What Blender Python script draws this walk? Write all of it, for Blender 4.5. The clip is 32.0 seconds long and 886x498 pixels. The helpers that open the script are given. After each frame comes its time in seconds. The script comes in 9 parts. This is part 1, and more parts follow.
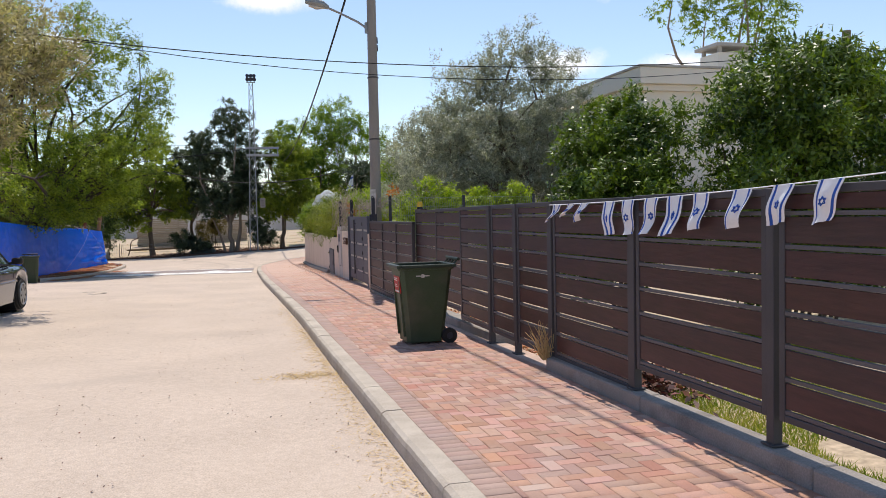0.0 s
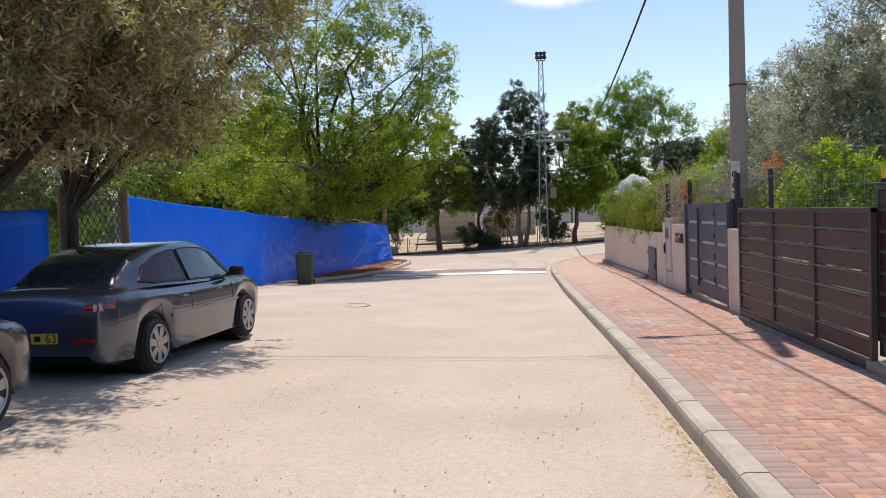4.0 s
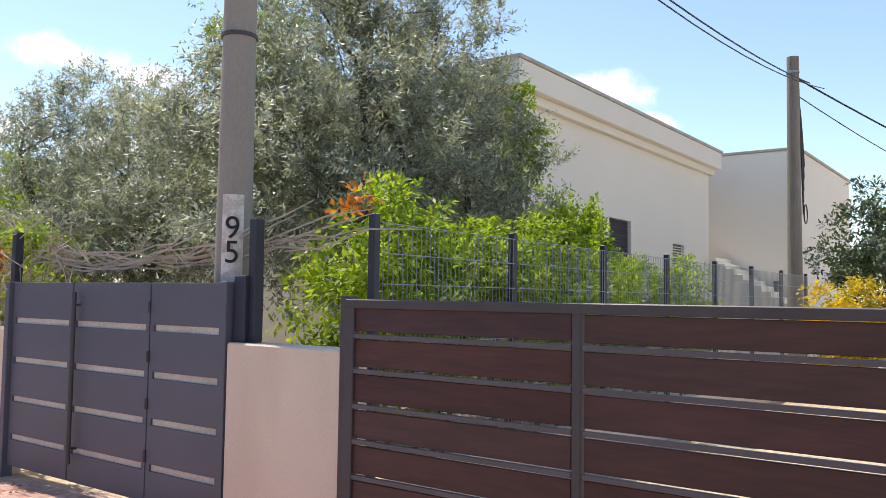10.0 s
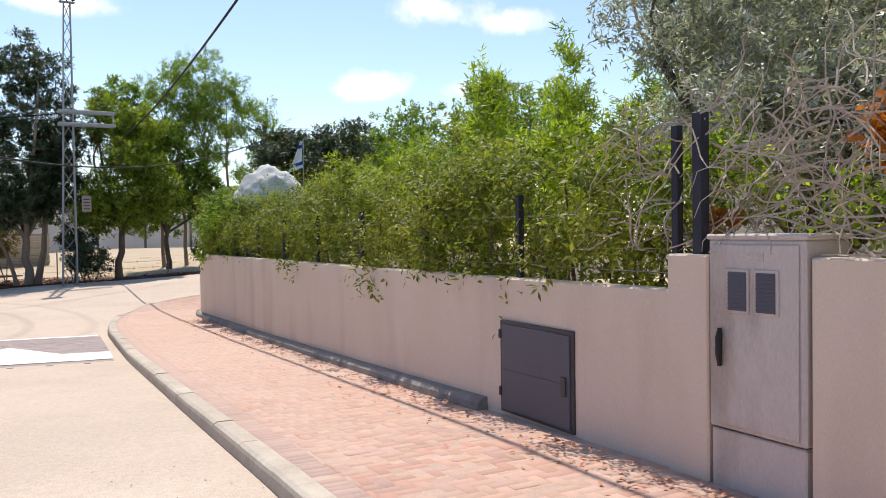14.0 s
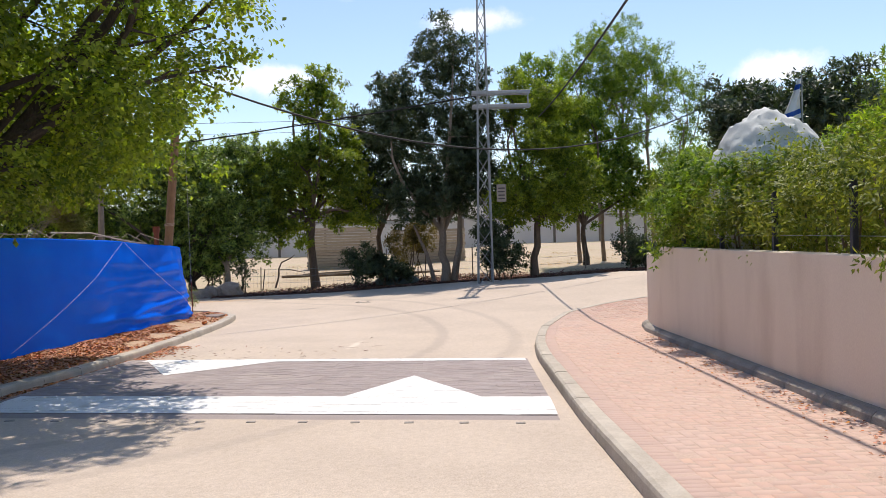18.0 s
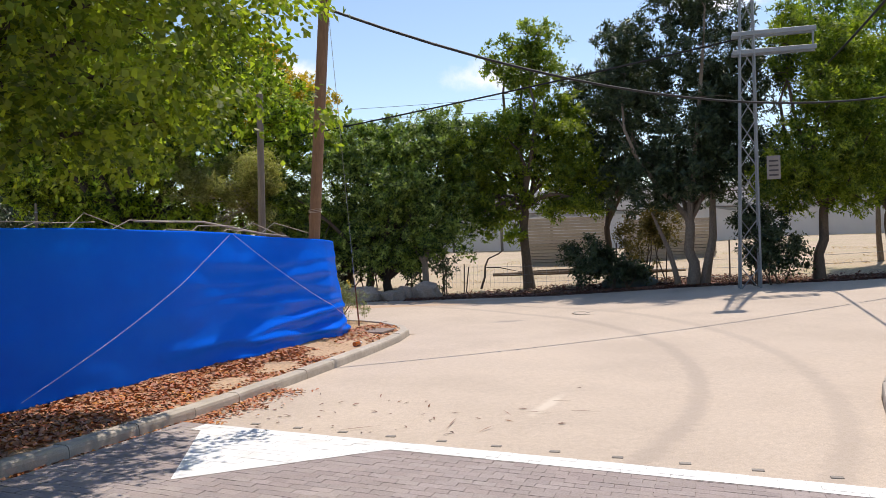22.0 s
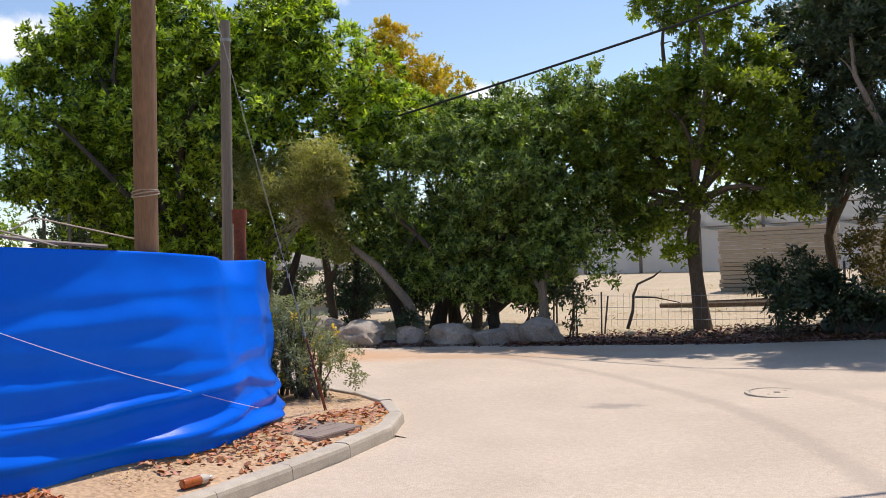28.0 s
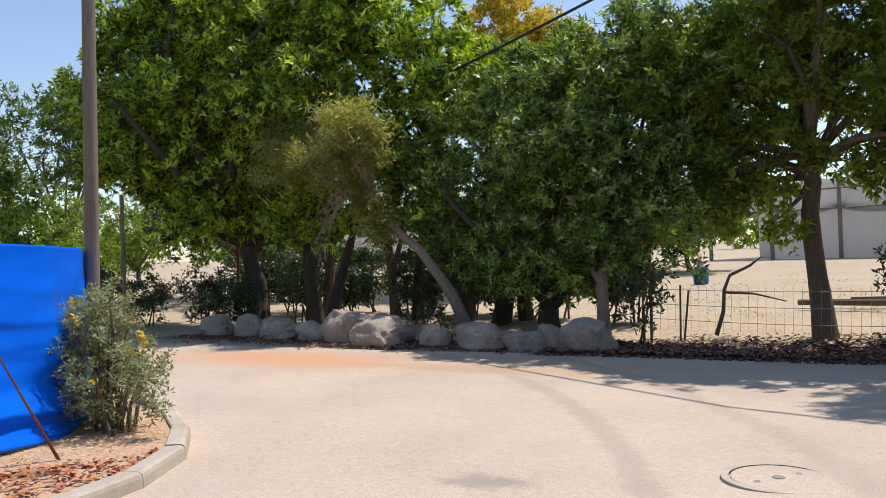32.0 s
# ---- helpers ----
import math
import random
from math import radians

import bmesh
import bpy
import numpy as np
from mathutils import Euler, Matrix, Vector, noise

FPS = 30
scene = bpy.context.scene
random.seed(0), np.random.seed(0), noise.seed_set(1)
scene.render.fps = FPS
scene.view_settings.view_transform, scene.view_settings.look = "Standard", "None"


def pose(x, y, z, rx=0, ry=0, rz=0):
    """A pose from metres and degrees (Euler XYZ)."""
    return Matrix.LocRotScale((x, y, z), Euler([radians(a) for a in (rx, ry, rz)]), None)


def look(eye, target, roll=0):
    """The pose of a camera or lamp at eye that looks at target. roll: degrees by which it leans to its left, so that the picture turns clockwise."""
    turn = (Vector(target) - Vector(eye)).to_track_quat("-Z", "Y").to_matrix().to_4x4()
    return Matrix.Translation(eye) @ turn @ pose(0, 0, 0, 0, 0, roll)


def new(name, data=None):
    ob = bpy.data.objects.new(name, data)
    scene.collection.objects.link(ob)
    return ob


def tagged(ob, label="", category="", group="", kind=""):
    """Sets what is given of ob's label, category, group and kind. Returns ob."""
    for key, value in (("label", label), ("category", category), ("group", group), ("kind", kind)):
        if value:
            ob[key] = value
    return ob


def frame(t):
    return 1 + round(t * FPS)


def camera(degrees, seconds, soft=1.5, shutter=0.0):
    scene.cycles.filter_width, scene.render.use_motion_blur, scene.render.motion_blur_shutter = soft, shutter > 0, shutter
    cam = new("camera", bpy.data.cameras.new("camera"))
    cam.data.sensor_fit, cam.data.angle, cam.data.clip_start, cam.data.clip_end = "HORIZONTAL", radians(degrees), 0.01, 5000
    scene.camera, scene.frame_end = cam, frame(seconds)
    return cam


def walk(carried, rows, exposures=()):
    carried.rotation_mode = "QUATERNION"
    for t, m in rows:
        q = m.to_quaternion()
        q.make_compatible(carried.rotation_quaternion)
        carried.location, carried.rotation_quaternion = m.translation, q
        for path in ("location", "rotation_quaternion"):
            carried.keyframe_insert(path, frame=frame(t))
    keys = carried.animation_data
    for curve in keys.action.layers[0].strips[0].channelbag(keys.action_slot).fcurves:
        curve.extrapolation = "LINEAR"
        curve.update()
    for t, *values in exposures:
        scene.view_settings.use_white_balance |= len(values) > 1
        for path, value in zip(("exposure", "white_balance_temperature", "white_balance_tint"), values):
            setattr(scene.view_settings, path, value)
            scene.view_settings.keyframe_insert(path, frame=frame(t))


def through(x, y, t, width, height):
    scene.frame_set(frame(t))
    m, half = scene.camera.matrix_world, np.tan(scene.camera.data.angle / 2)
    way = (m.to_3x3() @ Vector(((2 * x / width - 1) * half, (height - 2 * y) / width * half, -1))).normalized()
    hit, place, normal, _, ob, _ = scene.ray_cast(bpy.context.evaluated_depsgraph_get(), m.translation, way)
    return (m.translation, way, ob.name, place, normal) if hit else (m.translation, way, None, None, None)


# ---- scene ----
cam = camera(57.1, 32.0, 0.8)
METRES, EYE, TILT, LEAN, TURN = 51.0, 1.68, 0.0, 0.0, -15.1
ROWS = [
    (0.0, 0.0, 0.0, 0.0, -0.05, -2.49, 1.18),
    (0.5, -0.0047, 0.0147, -0.0003, 2.94, -2.47, 1.27),
    (1.0, -0.0091, 0.0305, -0.0003, 8.44, -2.43, 1.53),
    (1.5, -0.0128, 0.0453, -0.0006, 12.55, -2.38, 1.68),
    (2.0, -0.0182, 0.0604, -0.0005, 14.87, -2.39, 1.78),
    (2.5, -0.0231, 0.0753, -0.001, 17.17, -2.38, 1.85),
    (4.5, -0.0382, 0.1384, -0.0014, 19.77, -2.55, 1.94),
    (5.0, -0.0412, 0.1534, -0.0016, 17.26, -2.63, 1.75),
    (5.5, -0.0458, 0.1683, -0.0015, 9.78, -2.86, 1.43),
    (6.0, -0.0497, 0.1845, -0.0019, 3.58, -3.0, 1.17),
    (6.5, -0.0546, 0.1996, -0.0018, -2.25, -3.12, 0.85),
    (7.0, -0.058, 0.2138, -0.0023, -7.14, -3.13, 0.63),
    (7.5, -0.0627, 0.2279, -0.0019, -14.95, -3.02, 0.23),
    (8.0, -0.067, 0.2411, -0.0021, -23.6, -2.51, -0.15),
    (8.5, -0.0722, 0.2546, -0.002, -31.26, -1.36, -0.65),
    (9.0, -0.0778, 0.2673, -0.0016, -36.65, 0.2, -1.0),
    (9.5, -0.0828, 0.2821, -0.0019, -38.64, 2.82, -0.98),
    (10.0, -0.0874, 0.2959, -0.0024, -38.71, 3.42, -0.83),
    (10.5, -0.0913, 0.3115, -0.0026, -38.21, 3.54, -0.75),
    (11.0, -0.0963, 0.3269, -0.003, -34.4, 3.39, -0.34),
    (11.5, -0.1005, 0.3436, -0.0039, -27.95, 3.29, 0.01),
    (12.0, -0.1067, 0.3592, -0.0043, -21.91, 2.6, 0.39),
    (12.5, -0.1107, 0.3749, -0.0058, -17.67, 0.86, 0.52),
    (13.0, -0.1154, 0.3905, -0.0058, -15.29, -0.76, 0.62),
    (13.5, -0.1186, 0.4054, -0.0061, -14.15, -1.29, 0.73),
    (14.0, -0.1228, 0.4225, -0.0058, -13.37, -1.34, 0.76),
    (14.5, -0.1261, 0.4385, -0.0059, -12.65, -1.44, 0.86),
    (16.5, -0.1393, 0.4985, -0.0087, -5.5, -1.26, 0.99),
    (17.0, -0.143, 0.5143, -0.0093, 1.64, -1.22, 1.17),
    (17.5, -0.1469, 0.5308, -0.0093, 9.8, -1.09, 1.55),
    (18.0, -0.15, 0.5476, -0.0095, 14.0, -1.09, 1.68),
    (18.5, -0.1541, 0.5633, -0.0083, 16.46, -1.23, 1.78),
    (19.0, -0.1563, 0.5783, -0.0085, 18.05, -1.2, 1.74),
    (19.5, -0.161, 0.5951, -0.0089, 21.44, -1.11, 1.83),
    (20.0, -0.1652, 0.6112, -0.0098, 25.79, -1.04, 1.92),
    (20.5, -0.1697, 0.628, -0.0101, 28.45, -1.01, 1.98),
    (21.0, -0.1738, 0.6428, -0.0103, 29.82, -1.02, 1.99),
    (21.5, -0.1792, 0.6587, -0.0106, 30.16, -1.07, 1.92),
    (22.0, -0.1857, 0.6732, -0.0112, 30.47, -1.09, 1.88),
    (22.5, -0.1915, 0.6887, -0.0118, 30.79, -1.22, 1.75),
    (23.0, -0.1972, 0.7032, -0.012, 31.13, -1.53, 1.75),
    (23.5, -0.2014, 0.7184, -0.0128, 31.35, -1.8, 1.58),
    (24.0, -0.2073, 0.7341, -0.0122, 31.52, -2.04, 1.65),
    (24.5, -0.2112, 0.7481, -0.0118, 31.69, -2.69, 1.62),
    (26.5, -0.2285, 0.8024, -0.0142, 33.53, -1.95, 1.54),
    (27.0, -0.2317, 0.8179, -0.0152, 36.61, -0.93, 1.64),
    (27.5, -0.2368, 0.8348, -0.0153, 41.94, 0.43, 1.85),
    (28.0, -0.2389, 0.8506, -0.0153, 45.5, 0.78, 2.08),
    (28.5, -0.2421, 0.8661, -0.0158, 49.94, 0.99, 2.24),
    (29.0, -0.2432, 0.8822, -0.0162, 53.24, 1.16, 2.26),
    (29.5, -0.2446, 0.8959, -0.0173, 55.39, 1.19, 2.33),
    (30.0, -0.2456, 0.9103, -0.0175, 57.17, 1.19, 2.32),
    (30.5, -0.2455, 0.9228, -0.0179, 59.34, 0.65, 2.38),
    (31.0, -0.2457, 0.937, -0.0176, 60.47, 0.28, 2.37),
    (31.5, -0.2471, 0.9497, -0.0177, 60.7, 0.22, 2.27),
    (32.0, -0.2504, 0.9636, -0.0182, 60.71, 0.17, 2.05),
]
walk(cam, [(t, pose(0, 0, EYE, TILT, LEAN, TURN) @ pose(METRES * x, METRES * y, METRES * z, 90 + pitch, roll, yaw)) for t, x, y, z, yaw, pitch, roll in ROWS],
     [(t, e, 6720, 13) for t, e in ((0, 0.08), (7, 0.08), (8, 0.3), (9, 0.55), (11, 0.66), (12, 0.56), (13, 0.4), (15, 0.3), (17, 0.24), (19, 0.14), (21, 0.12), (32, 0.18))])

# ---- world, sun, exposure ----
SUN = Vector((0.09, 0.49, 1.0)).normalized()


def make_world():
    world = bpy.data.worlds.new("sky")
    scene.world = world
    world.use_nodes = True
    nt = world.node_tree
    nt.nodes.clear()
    out = nt.nodes.new("ShaderNodeOutputWorld")
    bg = nt.nodes.new("ShaderNodeBackground")
    sky = nt.nodes.new("ShaderNodeTexSky")
    sky.sky_type = "NISHITA"
    sky.sun_disc = False
    sky.sun_elevation = math.asin(SUN.z)
    sky.sun_rotation = math.atan2(SUN.x, SUN.y)
    sky.altitude = 30
    sky.air_density, sky.dust_density, sky.ozone_density = 1.0, 0.35, 2.2
    ln = nt.links.new
    co = nt.nodes.new("ShaderNodeTexCoord")
    nz = nt.nodes.new("ShaderNodeTexNoise")
    nz.inputs["Scale"].default_value, nz.inputs["Detail"].default_value, nz.inputs["Roughness"].default_value = 17.0, 6, 0.6
    ln(co.outputs["Generated"], nz.inputs["Vector"])
    cover = None
    # small fair-weather clouds low over the horizon, some of them outside the view
    for d, wide, high in (((.868, .431, .245), .085, .026), ((.905, .375, .205), .05, .015), ((.464, .849, .257), .06, .022), ((.539, .807, .242), .045, .018), ((.395, .903, .172), .05, .02),
                          ((.509, .843, .168), .055, .016), ((-.177, .966, .188), .07, .022), ((-.43, .88, .195), .05, .016), ((-.626, .715, .312), .08, .022), ((.062, .966, .25), .06, .014),
                          ((-.05, .96, .30), .09, .02), ((-.8, .5, .25), .1, .03), ((.6, -.7, .3), .12, .03), ((-.5, -.8, .25), .1, .03)):
        off = nt.nodes.new("ShaderNodeVectorMath")
        off.operation, off.inputs[1].default_value = "SUBTRACT", d
        sc = nt.nodes.new("ShaderNodeVectorMath")
        sc.operation, sc.inputs[1].default_value = "MULTIPLY", (1 / wide, 1 / wide, 1 / high)
        le = nt.nodes.new("ShaderNodeVectorMath")
        le.operation = "LENGTH"
        wob = nt.nodes.new("ShaderNodeMath")
        wob.operation, wob.inputs[1].default_value = "MULTIPLY_ADD", 2.2
        mr = nt.nodes.new("ShaderNodeMapRange")
        mr.interpolation_type = "SMOOTHSTEP"
        for key, v in (("From Min", 1.3), ("From Max", 2.2), ("To Min", 0.8), ("To Max", 0.0)):
            mr.inputs[key].default_value = v
        ln(co.outputs["Generated"], off.inputs[0])
        ln(off.outputs[0], sc.inputs[0])
        ln(sc.outputs[0], le.inputs[0])
        ln(nz.outputs["Fac"], wob.inputs[0])
        ln(le.outputs["Value"], wob.inputs[2])
        ln(wob.outputs[0], mr.inputs["Value"])
        if cover is None:
            cover = mr.outputs["Result"]
        else:
            top = nt.nodes.new("ShaderNodeMath")
            top.operation = "MAXIMUM"
            ln(cover, top.inputs[0])
            ln(mr.outputs["Result"], top.inputs[1])
            cover = top.outputs[0]
    mix = nt.nodes.new("ShaderNodeMix")
    mix.data_type = "RGBA"
    mix.inputs["B"].default_value = (7.6, 7.5, 7.6, 1)
    bg.inputs["Strength"].default_value = 0.15
    ln(cover, mix.inputs["Factor"])
    ln(sky.outputs["Color"], mix.inputs["A"])
    ln(mix.outputs["Result"], bg.inputs["Color"])
    ln(bg.outputs["Background"], out.inputs["Surface"])


make_world()
sun_data = bpy.data.lights.new("sun", "SUN")
sun_data.energy, sun_data.angle, sun_data.color = 3.9, radians(0.53), (1.0, 0.945, 0.86)
sun = new("sun", sun_data)
sun.matrix_world = look(SUN * 60, (0, 0, 0))

# ---- materials ----
def material(name, colour, rough=0.8, metal=0.0, vary=None, scale=3.0, amount=0.5, grain=60.0, grain_amount=0.25, bump=0.2,
             bump_scale=80.0, spec=0.4, island=0.0, stretch=(1, 1, 1), third=None, third_scale=0.6, coat=0.0, obj=False, pick="island", mid=0.0):
    """A surface with colour at two scales, grain and fine relief, in world metres."""
    m = bpy.data.materials.new(name)
    m.use_nodes = True
    nt = m.node_tree
    b = nt.nodes["Principled BSDF"]
    b.inputs["Roughness"].default_value, b.inputs["Metallic"].default_value = rough, metal
    b.inputs["Specular IOR Level"].default_value = spec
    b.inputs["Coat Weight"].default_value = coat
    co = nt.nodes.new("ShaderNodeTexCoord" if obj else "ShaderNodeNewGeometry")
    vec = co.outputs["Object" if obj else "Position"]
    mp = nt.nodes.new("ShaderNodeMapping")
    mp.inputs["Scale"].default_value = stretch
    nt.links.new(vec, mp.inputs["Vector"])
    vec = mp.outputs["Vector"]

    def noise_tex(s, detail=4):
        n = nt.nodes.new("ShaderNodeTexNoise")
        n.inputs["Scale"].default_value, n.inputs["Detail"].default_value = s, detail
        nt.links.new(vec, n.inputs["Vector"])
        return n.outputs["Fac"]

    def ramp(fac, lo, hi):
        r = nt.nodes.new("ShaderNodeMapRange")
        r.inputs["From Min"].default_value, r.inputs["From Max"].default_value = lo, hi
        nt.links.new(fac, r.inputs["Value"])
        return r.outputs["Result"]

    def mixed(fac, a, bb, mode="MIX"):
        x = nt.nodes.new("ShaderNodeMix")
        x.data_type, x.blend_type = "RGBA", mode
        if isinstance(fac, float):
            x.inputs["Factor"].default_value = fac
        else:
            nt.links.new(fac, x.inputs["Factor"])
        for key, v in (("A", a), ("B", bb)):
            if isinstance(v, tuple):
                x.inputs[key].default_value = (*v, 1)
            else:
                nt.links.new(v, x.inputs[key])
        return x.outputs["Result"]

    vary = vary or tuple(c * 0.7 for c in colour)
    col = mixed(ramp(noise_tex(scale), 0.5 - 0.35 / max(amount, .05) * .3, 0.5 + .35 / max(amount, .05) * .3), colour, vary)
    if third:
        col = mixed(ramp(noise_tex(third_scale, 6), 0.52, 0.68), col, third)
    if island:
        src = nt.nodes.new("ShaderNodeNewGeometry").outputs["Random Per Island"]
        if pick == "object":
            src = nt.nodes.new("ShaderNodeObjectInfo").outputs["Random"]
        h = nt.nodes.new("ShaderNodeHueSaturation")
        for key, lo, hi in (("Hue", 0.5 - 0.022 * island, 0.5 + 0.022 * island), ("Saturation", 1 - 0.45 * island, 1 + 0.12 * island), ("Value", 1 - 0.34 * island, 1 + 0.34 * island)):
            r = nt.nodes.new("ShaderNodeMapRange")
            r.inputs["To Min"].default_value, r.inputs["To Max"].default_value = lo, hi
            if key != "Value":
                f = nt.nodes.new("ShaderNodeMath")
                f.operation, f.inputs[1].default_value = "MULTIPLY", 7.3 if key == "Hue" else 13.7
                g = nt.nodes.new("ShaderNodeMath")
                g.operation = "FRACT"
                nt.links.new(src, f.inputs[0])
                nt.links.new(f.outputs[0], g.inputs[0])
                nt.links.new(g.outputs[0], r.inputs["Value"])
            else:
                nt.links.new(src, r.inputs["Value"])
            nt.links.new(r.outputs["Result"], h.inputs[key])
        nt.links.new(col, h.inputs["Color"])
        col = h.outputs["Color"]
    if mid:
        col = mixed(ramp(noise_tex(mid, 8), 0.42, 0.60), mixed(1.0, col, (0.90, 0.885, 0.87), "MULTIPLY"), col)
    g = ramp(noise_tex(grain, 3), 0.3, 0.7)
    col = mixed(grain_amount, col, mixed(g, tuple(0.45 * c for c in colour), tuple(min(1, 1.45 * c) for c in colour)))
    nt.links.new(col, b.inputs["Base Color"])
    if bump:
        bp = nt.nodes.new("ShaderNodeBump")
        bp.inputs["Strength"].default_value, bp.inputs["Distance"].default_value = bump, 0.01
        nt.links.new(noise_tex(bump_scale, 5), bp.inputs["Height"])
        nt.links.new(bp.outputs["Normal"], b.inputs["Normal"])
    return m


def leaf_material(name, colour, tip, through=0.35, rough=0.55, scale=0.9, spec=0.35, tint=(1.5, 1.6, 0.6)):
    """Leaves: each leaf a little different, paler patches for younger growth and painted-in sun, light coming through.
    """
    m = bpy.data.materials.new(name)
    m.use_nodes = True
    nt = m.node_tree
    b = nt.nodes["Principled BSDF"]
    out = nt.nodes["Material Output"]
    b.inputs["Roughness"].default_value = rough
    b.inputs["Specular IOR Level"].default_value = spec
    geo = nt.nodes.new("ShaderNodeNewGeometry")
    n = nt.nodes.new("ShaderNodeTexNoise")
    n.inputs["Scale"].default_value, n.inputs["Detail"].default_value = scale, 3
    nt.links.new(geo.outputs["Position"], n.inputs["Vector"])
    add = nt.nodes.new("ShaderNodeMath")
    add.operation = "ADD"
    sub = nt.nodes.new("ShaderNodeMath")
    sub.operation = "MULTIPLY_ADD"
    sub.inputs[1].default_value, sub.inputs[2].default_value = 0.5, -0.25
    nt.links.new(geo.outputs["Random Per Island"], sub.inputs[0])
    nt.links.new(n.outputs["Fac"], add.inputs[0])
    nt.links.new(sub.outputs[0], add.inputs[1])
    r = nt.nodes.new("ShaderNodeMapRange")
    r.inputs["From Min"].default_value, r.inputs["From Max"].default_value = 0.3, 0.72
    nt.links.new(add.outputs[0], r.inputs["Value"])
    x = nt.nodes.new("ShaderNodeMix")
    x.data_type = "RGBA"
    x.inputs["A"].default_value, x.inputs["B"].default_value = (*colour, 1), (*tip, 1)
    nt.links.new(r.outputs["Result"], x.inputs["Factor"])
    nt.links.new(x.outputs["Result"], b.inputs["Base Color"])
    t = nt.nodes.new("ShaderNodeBsdfTranslucent")
    bright = nt.nodes.new("ShaderNodeMix")
    bright.data_type, bright.blend_type = "RGBA", "MULTIPLY"
    bright.inputs["Factor"].default_value = 1.0
    bright.inputs["B"].default_value = (*tint, 1)
    nt.links.new(x.outputs["Result"], bright.inputs["A"])
    nt.links.new(bright.outputs["Result"], t.inputs["Color"])
    ms = nt.nodes.new("ShaderNodeMixShader")
    ms.inputs["Fac"].default_value = through
    nt.links.new(b.outputs["BSDF"], ms.inputs[1])
    nt.links.new(t.outputs["BSDF"], ms.inputs[2])
    nt.links.new(ms.outputs["Shader"], out.inputs["Surface"])
    return m


def glass_material(name, tint=(0.06, 0.08, 0.09), rough=0.03):
    m = bpy.data.materials.new(name)
    m.use_nodes = True
    b = m.node_tree.nodes["Principled BSDF"]
    b.inputs["Base Color"].default_value = (*tint, 1)
    b.inputs["Roughness"].default_value = rough
    b.inputs["Specular IOR Level"].default_value = 0.9
    return m


M = {}
M["concrete_road"] = material("concrete_road", (0.59, 0.485, 0.39), 0.9, vary=(0.52, 0.425, 0.34), scale=0.7, amount=0.8, grain=75, grain_amount=0.30, bump=0.5, bump_scale=85, third=(0.63, 0.515, 0.41), third_scale=0.33, mid=16.0)


def add_mark(m, centre, reach, colour, strength, ring=0.0, turn=0.0, patchy=6.0):
    """A stain in a surface: a soft ellipse, or a soft ring of the given radius whose width is the reach."""
    nt = m.node_tree
    base = nt.nodes["Principled BSDF"].inputs["Base Color"]
    before = base.links[0].from_socket
    geo = nt.nodes.new("ShaderNodeNewGeometry")
    off = nt.nodes.new("ShaderNodeVectorMath")
    off.operation = "SUBTRACT"
    off.inputs[1].default_value = (*centre, 0)
    rot = nt.nodes.new("ShaderNodeVectorRotate")
    rot.rotation_type = "Z_AXIS"
    rot.inputs["Angle"].default_value = radians(-turn)
    sc = nt.nodes.new("ShaderNodeVectorMath")
    sc.operation = "MULTIPLY"
    sc.inputs[1].default_value = (1, 1, 0) if ring else (1 / reach[0], 1 / reach[1], 0)
    ln = nt.nodes.new("ShaderNodeVectorMath")
    ln.operation = "LENGTH"
    nt.links.new(geo.outputs["Position"], off.inputs[0])
    nt.links.new(off.outputs[0], rot.inputs["Vector"])
    nt.links.new(rot.outputs[0], sc.inputs[0])
    nt.links.new(sc.outputs[0], ln.inputs[0])
    dist = ln.outputs["Value"]
    if ring:
        d1 = nt.nodes.new("ShaderNodeMath")
        d1.operation, d1.inputs[1].default_value = "SUBTRACT", ring
        d2 = nt.nodes.new("ShaderNodeMath")
        d2.operation = "ABSOLUTE"
        d3 = nt.nodes.new("ShaderNodeMath")
        d3.operation, d3.inputs[1].default_value = "DIVIDE", reach[0]
        nt.links.new(dist, d1.inputs[0])
        nt.links.new(d1.outputs[0], d2.inputs[0])
        nt.links.new(d2.outputs[0], d3.inputs[0])
        dist = d3.outputs[0]
    nz = nt.nodes.new("ShaderNodeTexNoise")
    nz.inputs["Scale"].default_value, nz.inputs["Detail"].default_value = patchy, 6
    nt.links.new(geo.outputs["Position"], nz.inputs["Vector"])
    wob = nt.nodes.new("ShaderNodeMath")
    wob.operation, wob.inputs[1].default_value = "MULTIPLY_ADD", 1.1
    nt.links.new(nz.outputs["Fac"], wob.inputs[0])
    nt.links.new(dist, wob.inputs[2])
    mr = nt.nodes.new("ShaderNodeMapRange")
    mr.interpolation_type = "SMOOTHSTEP"
    for key, v in (("From Min", 0.75), ("From Max", 1.5), ("To Min", strength), ("To Max", 0.0)):
        mr.inputs[key].default_value = v
    nt.links.new(wob.outputs[0], mr.inputs["Value"])
    x = nt.nodes.new("ShaderNodeMix")
    x.data_type = "RGBA"
    x.inputs["B"].default_value = (*colour, 1)
    nt.links.new(mr.outputs["Result"], x.inputs["Factor"])
    nt.links.new(before, x.inputs["A"])
    nt.links.new(x.outputs["Result"], base)


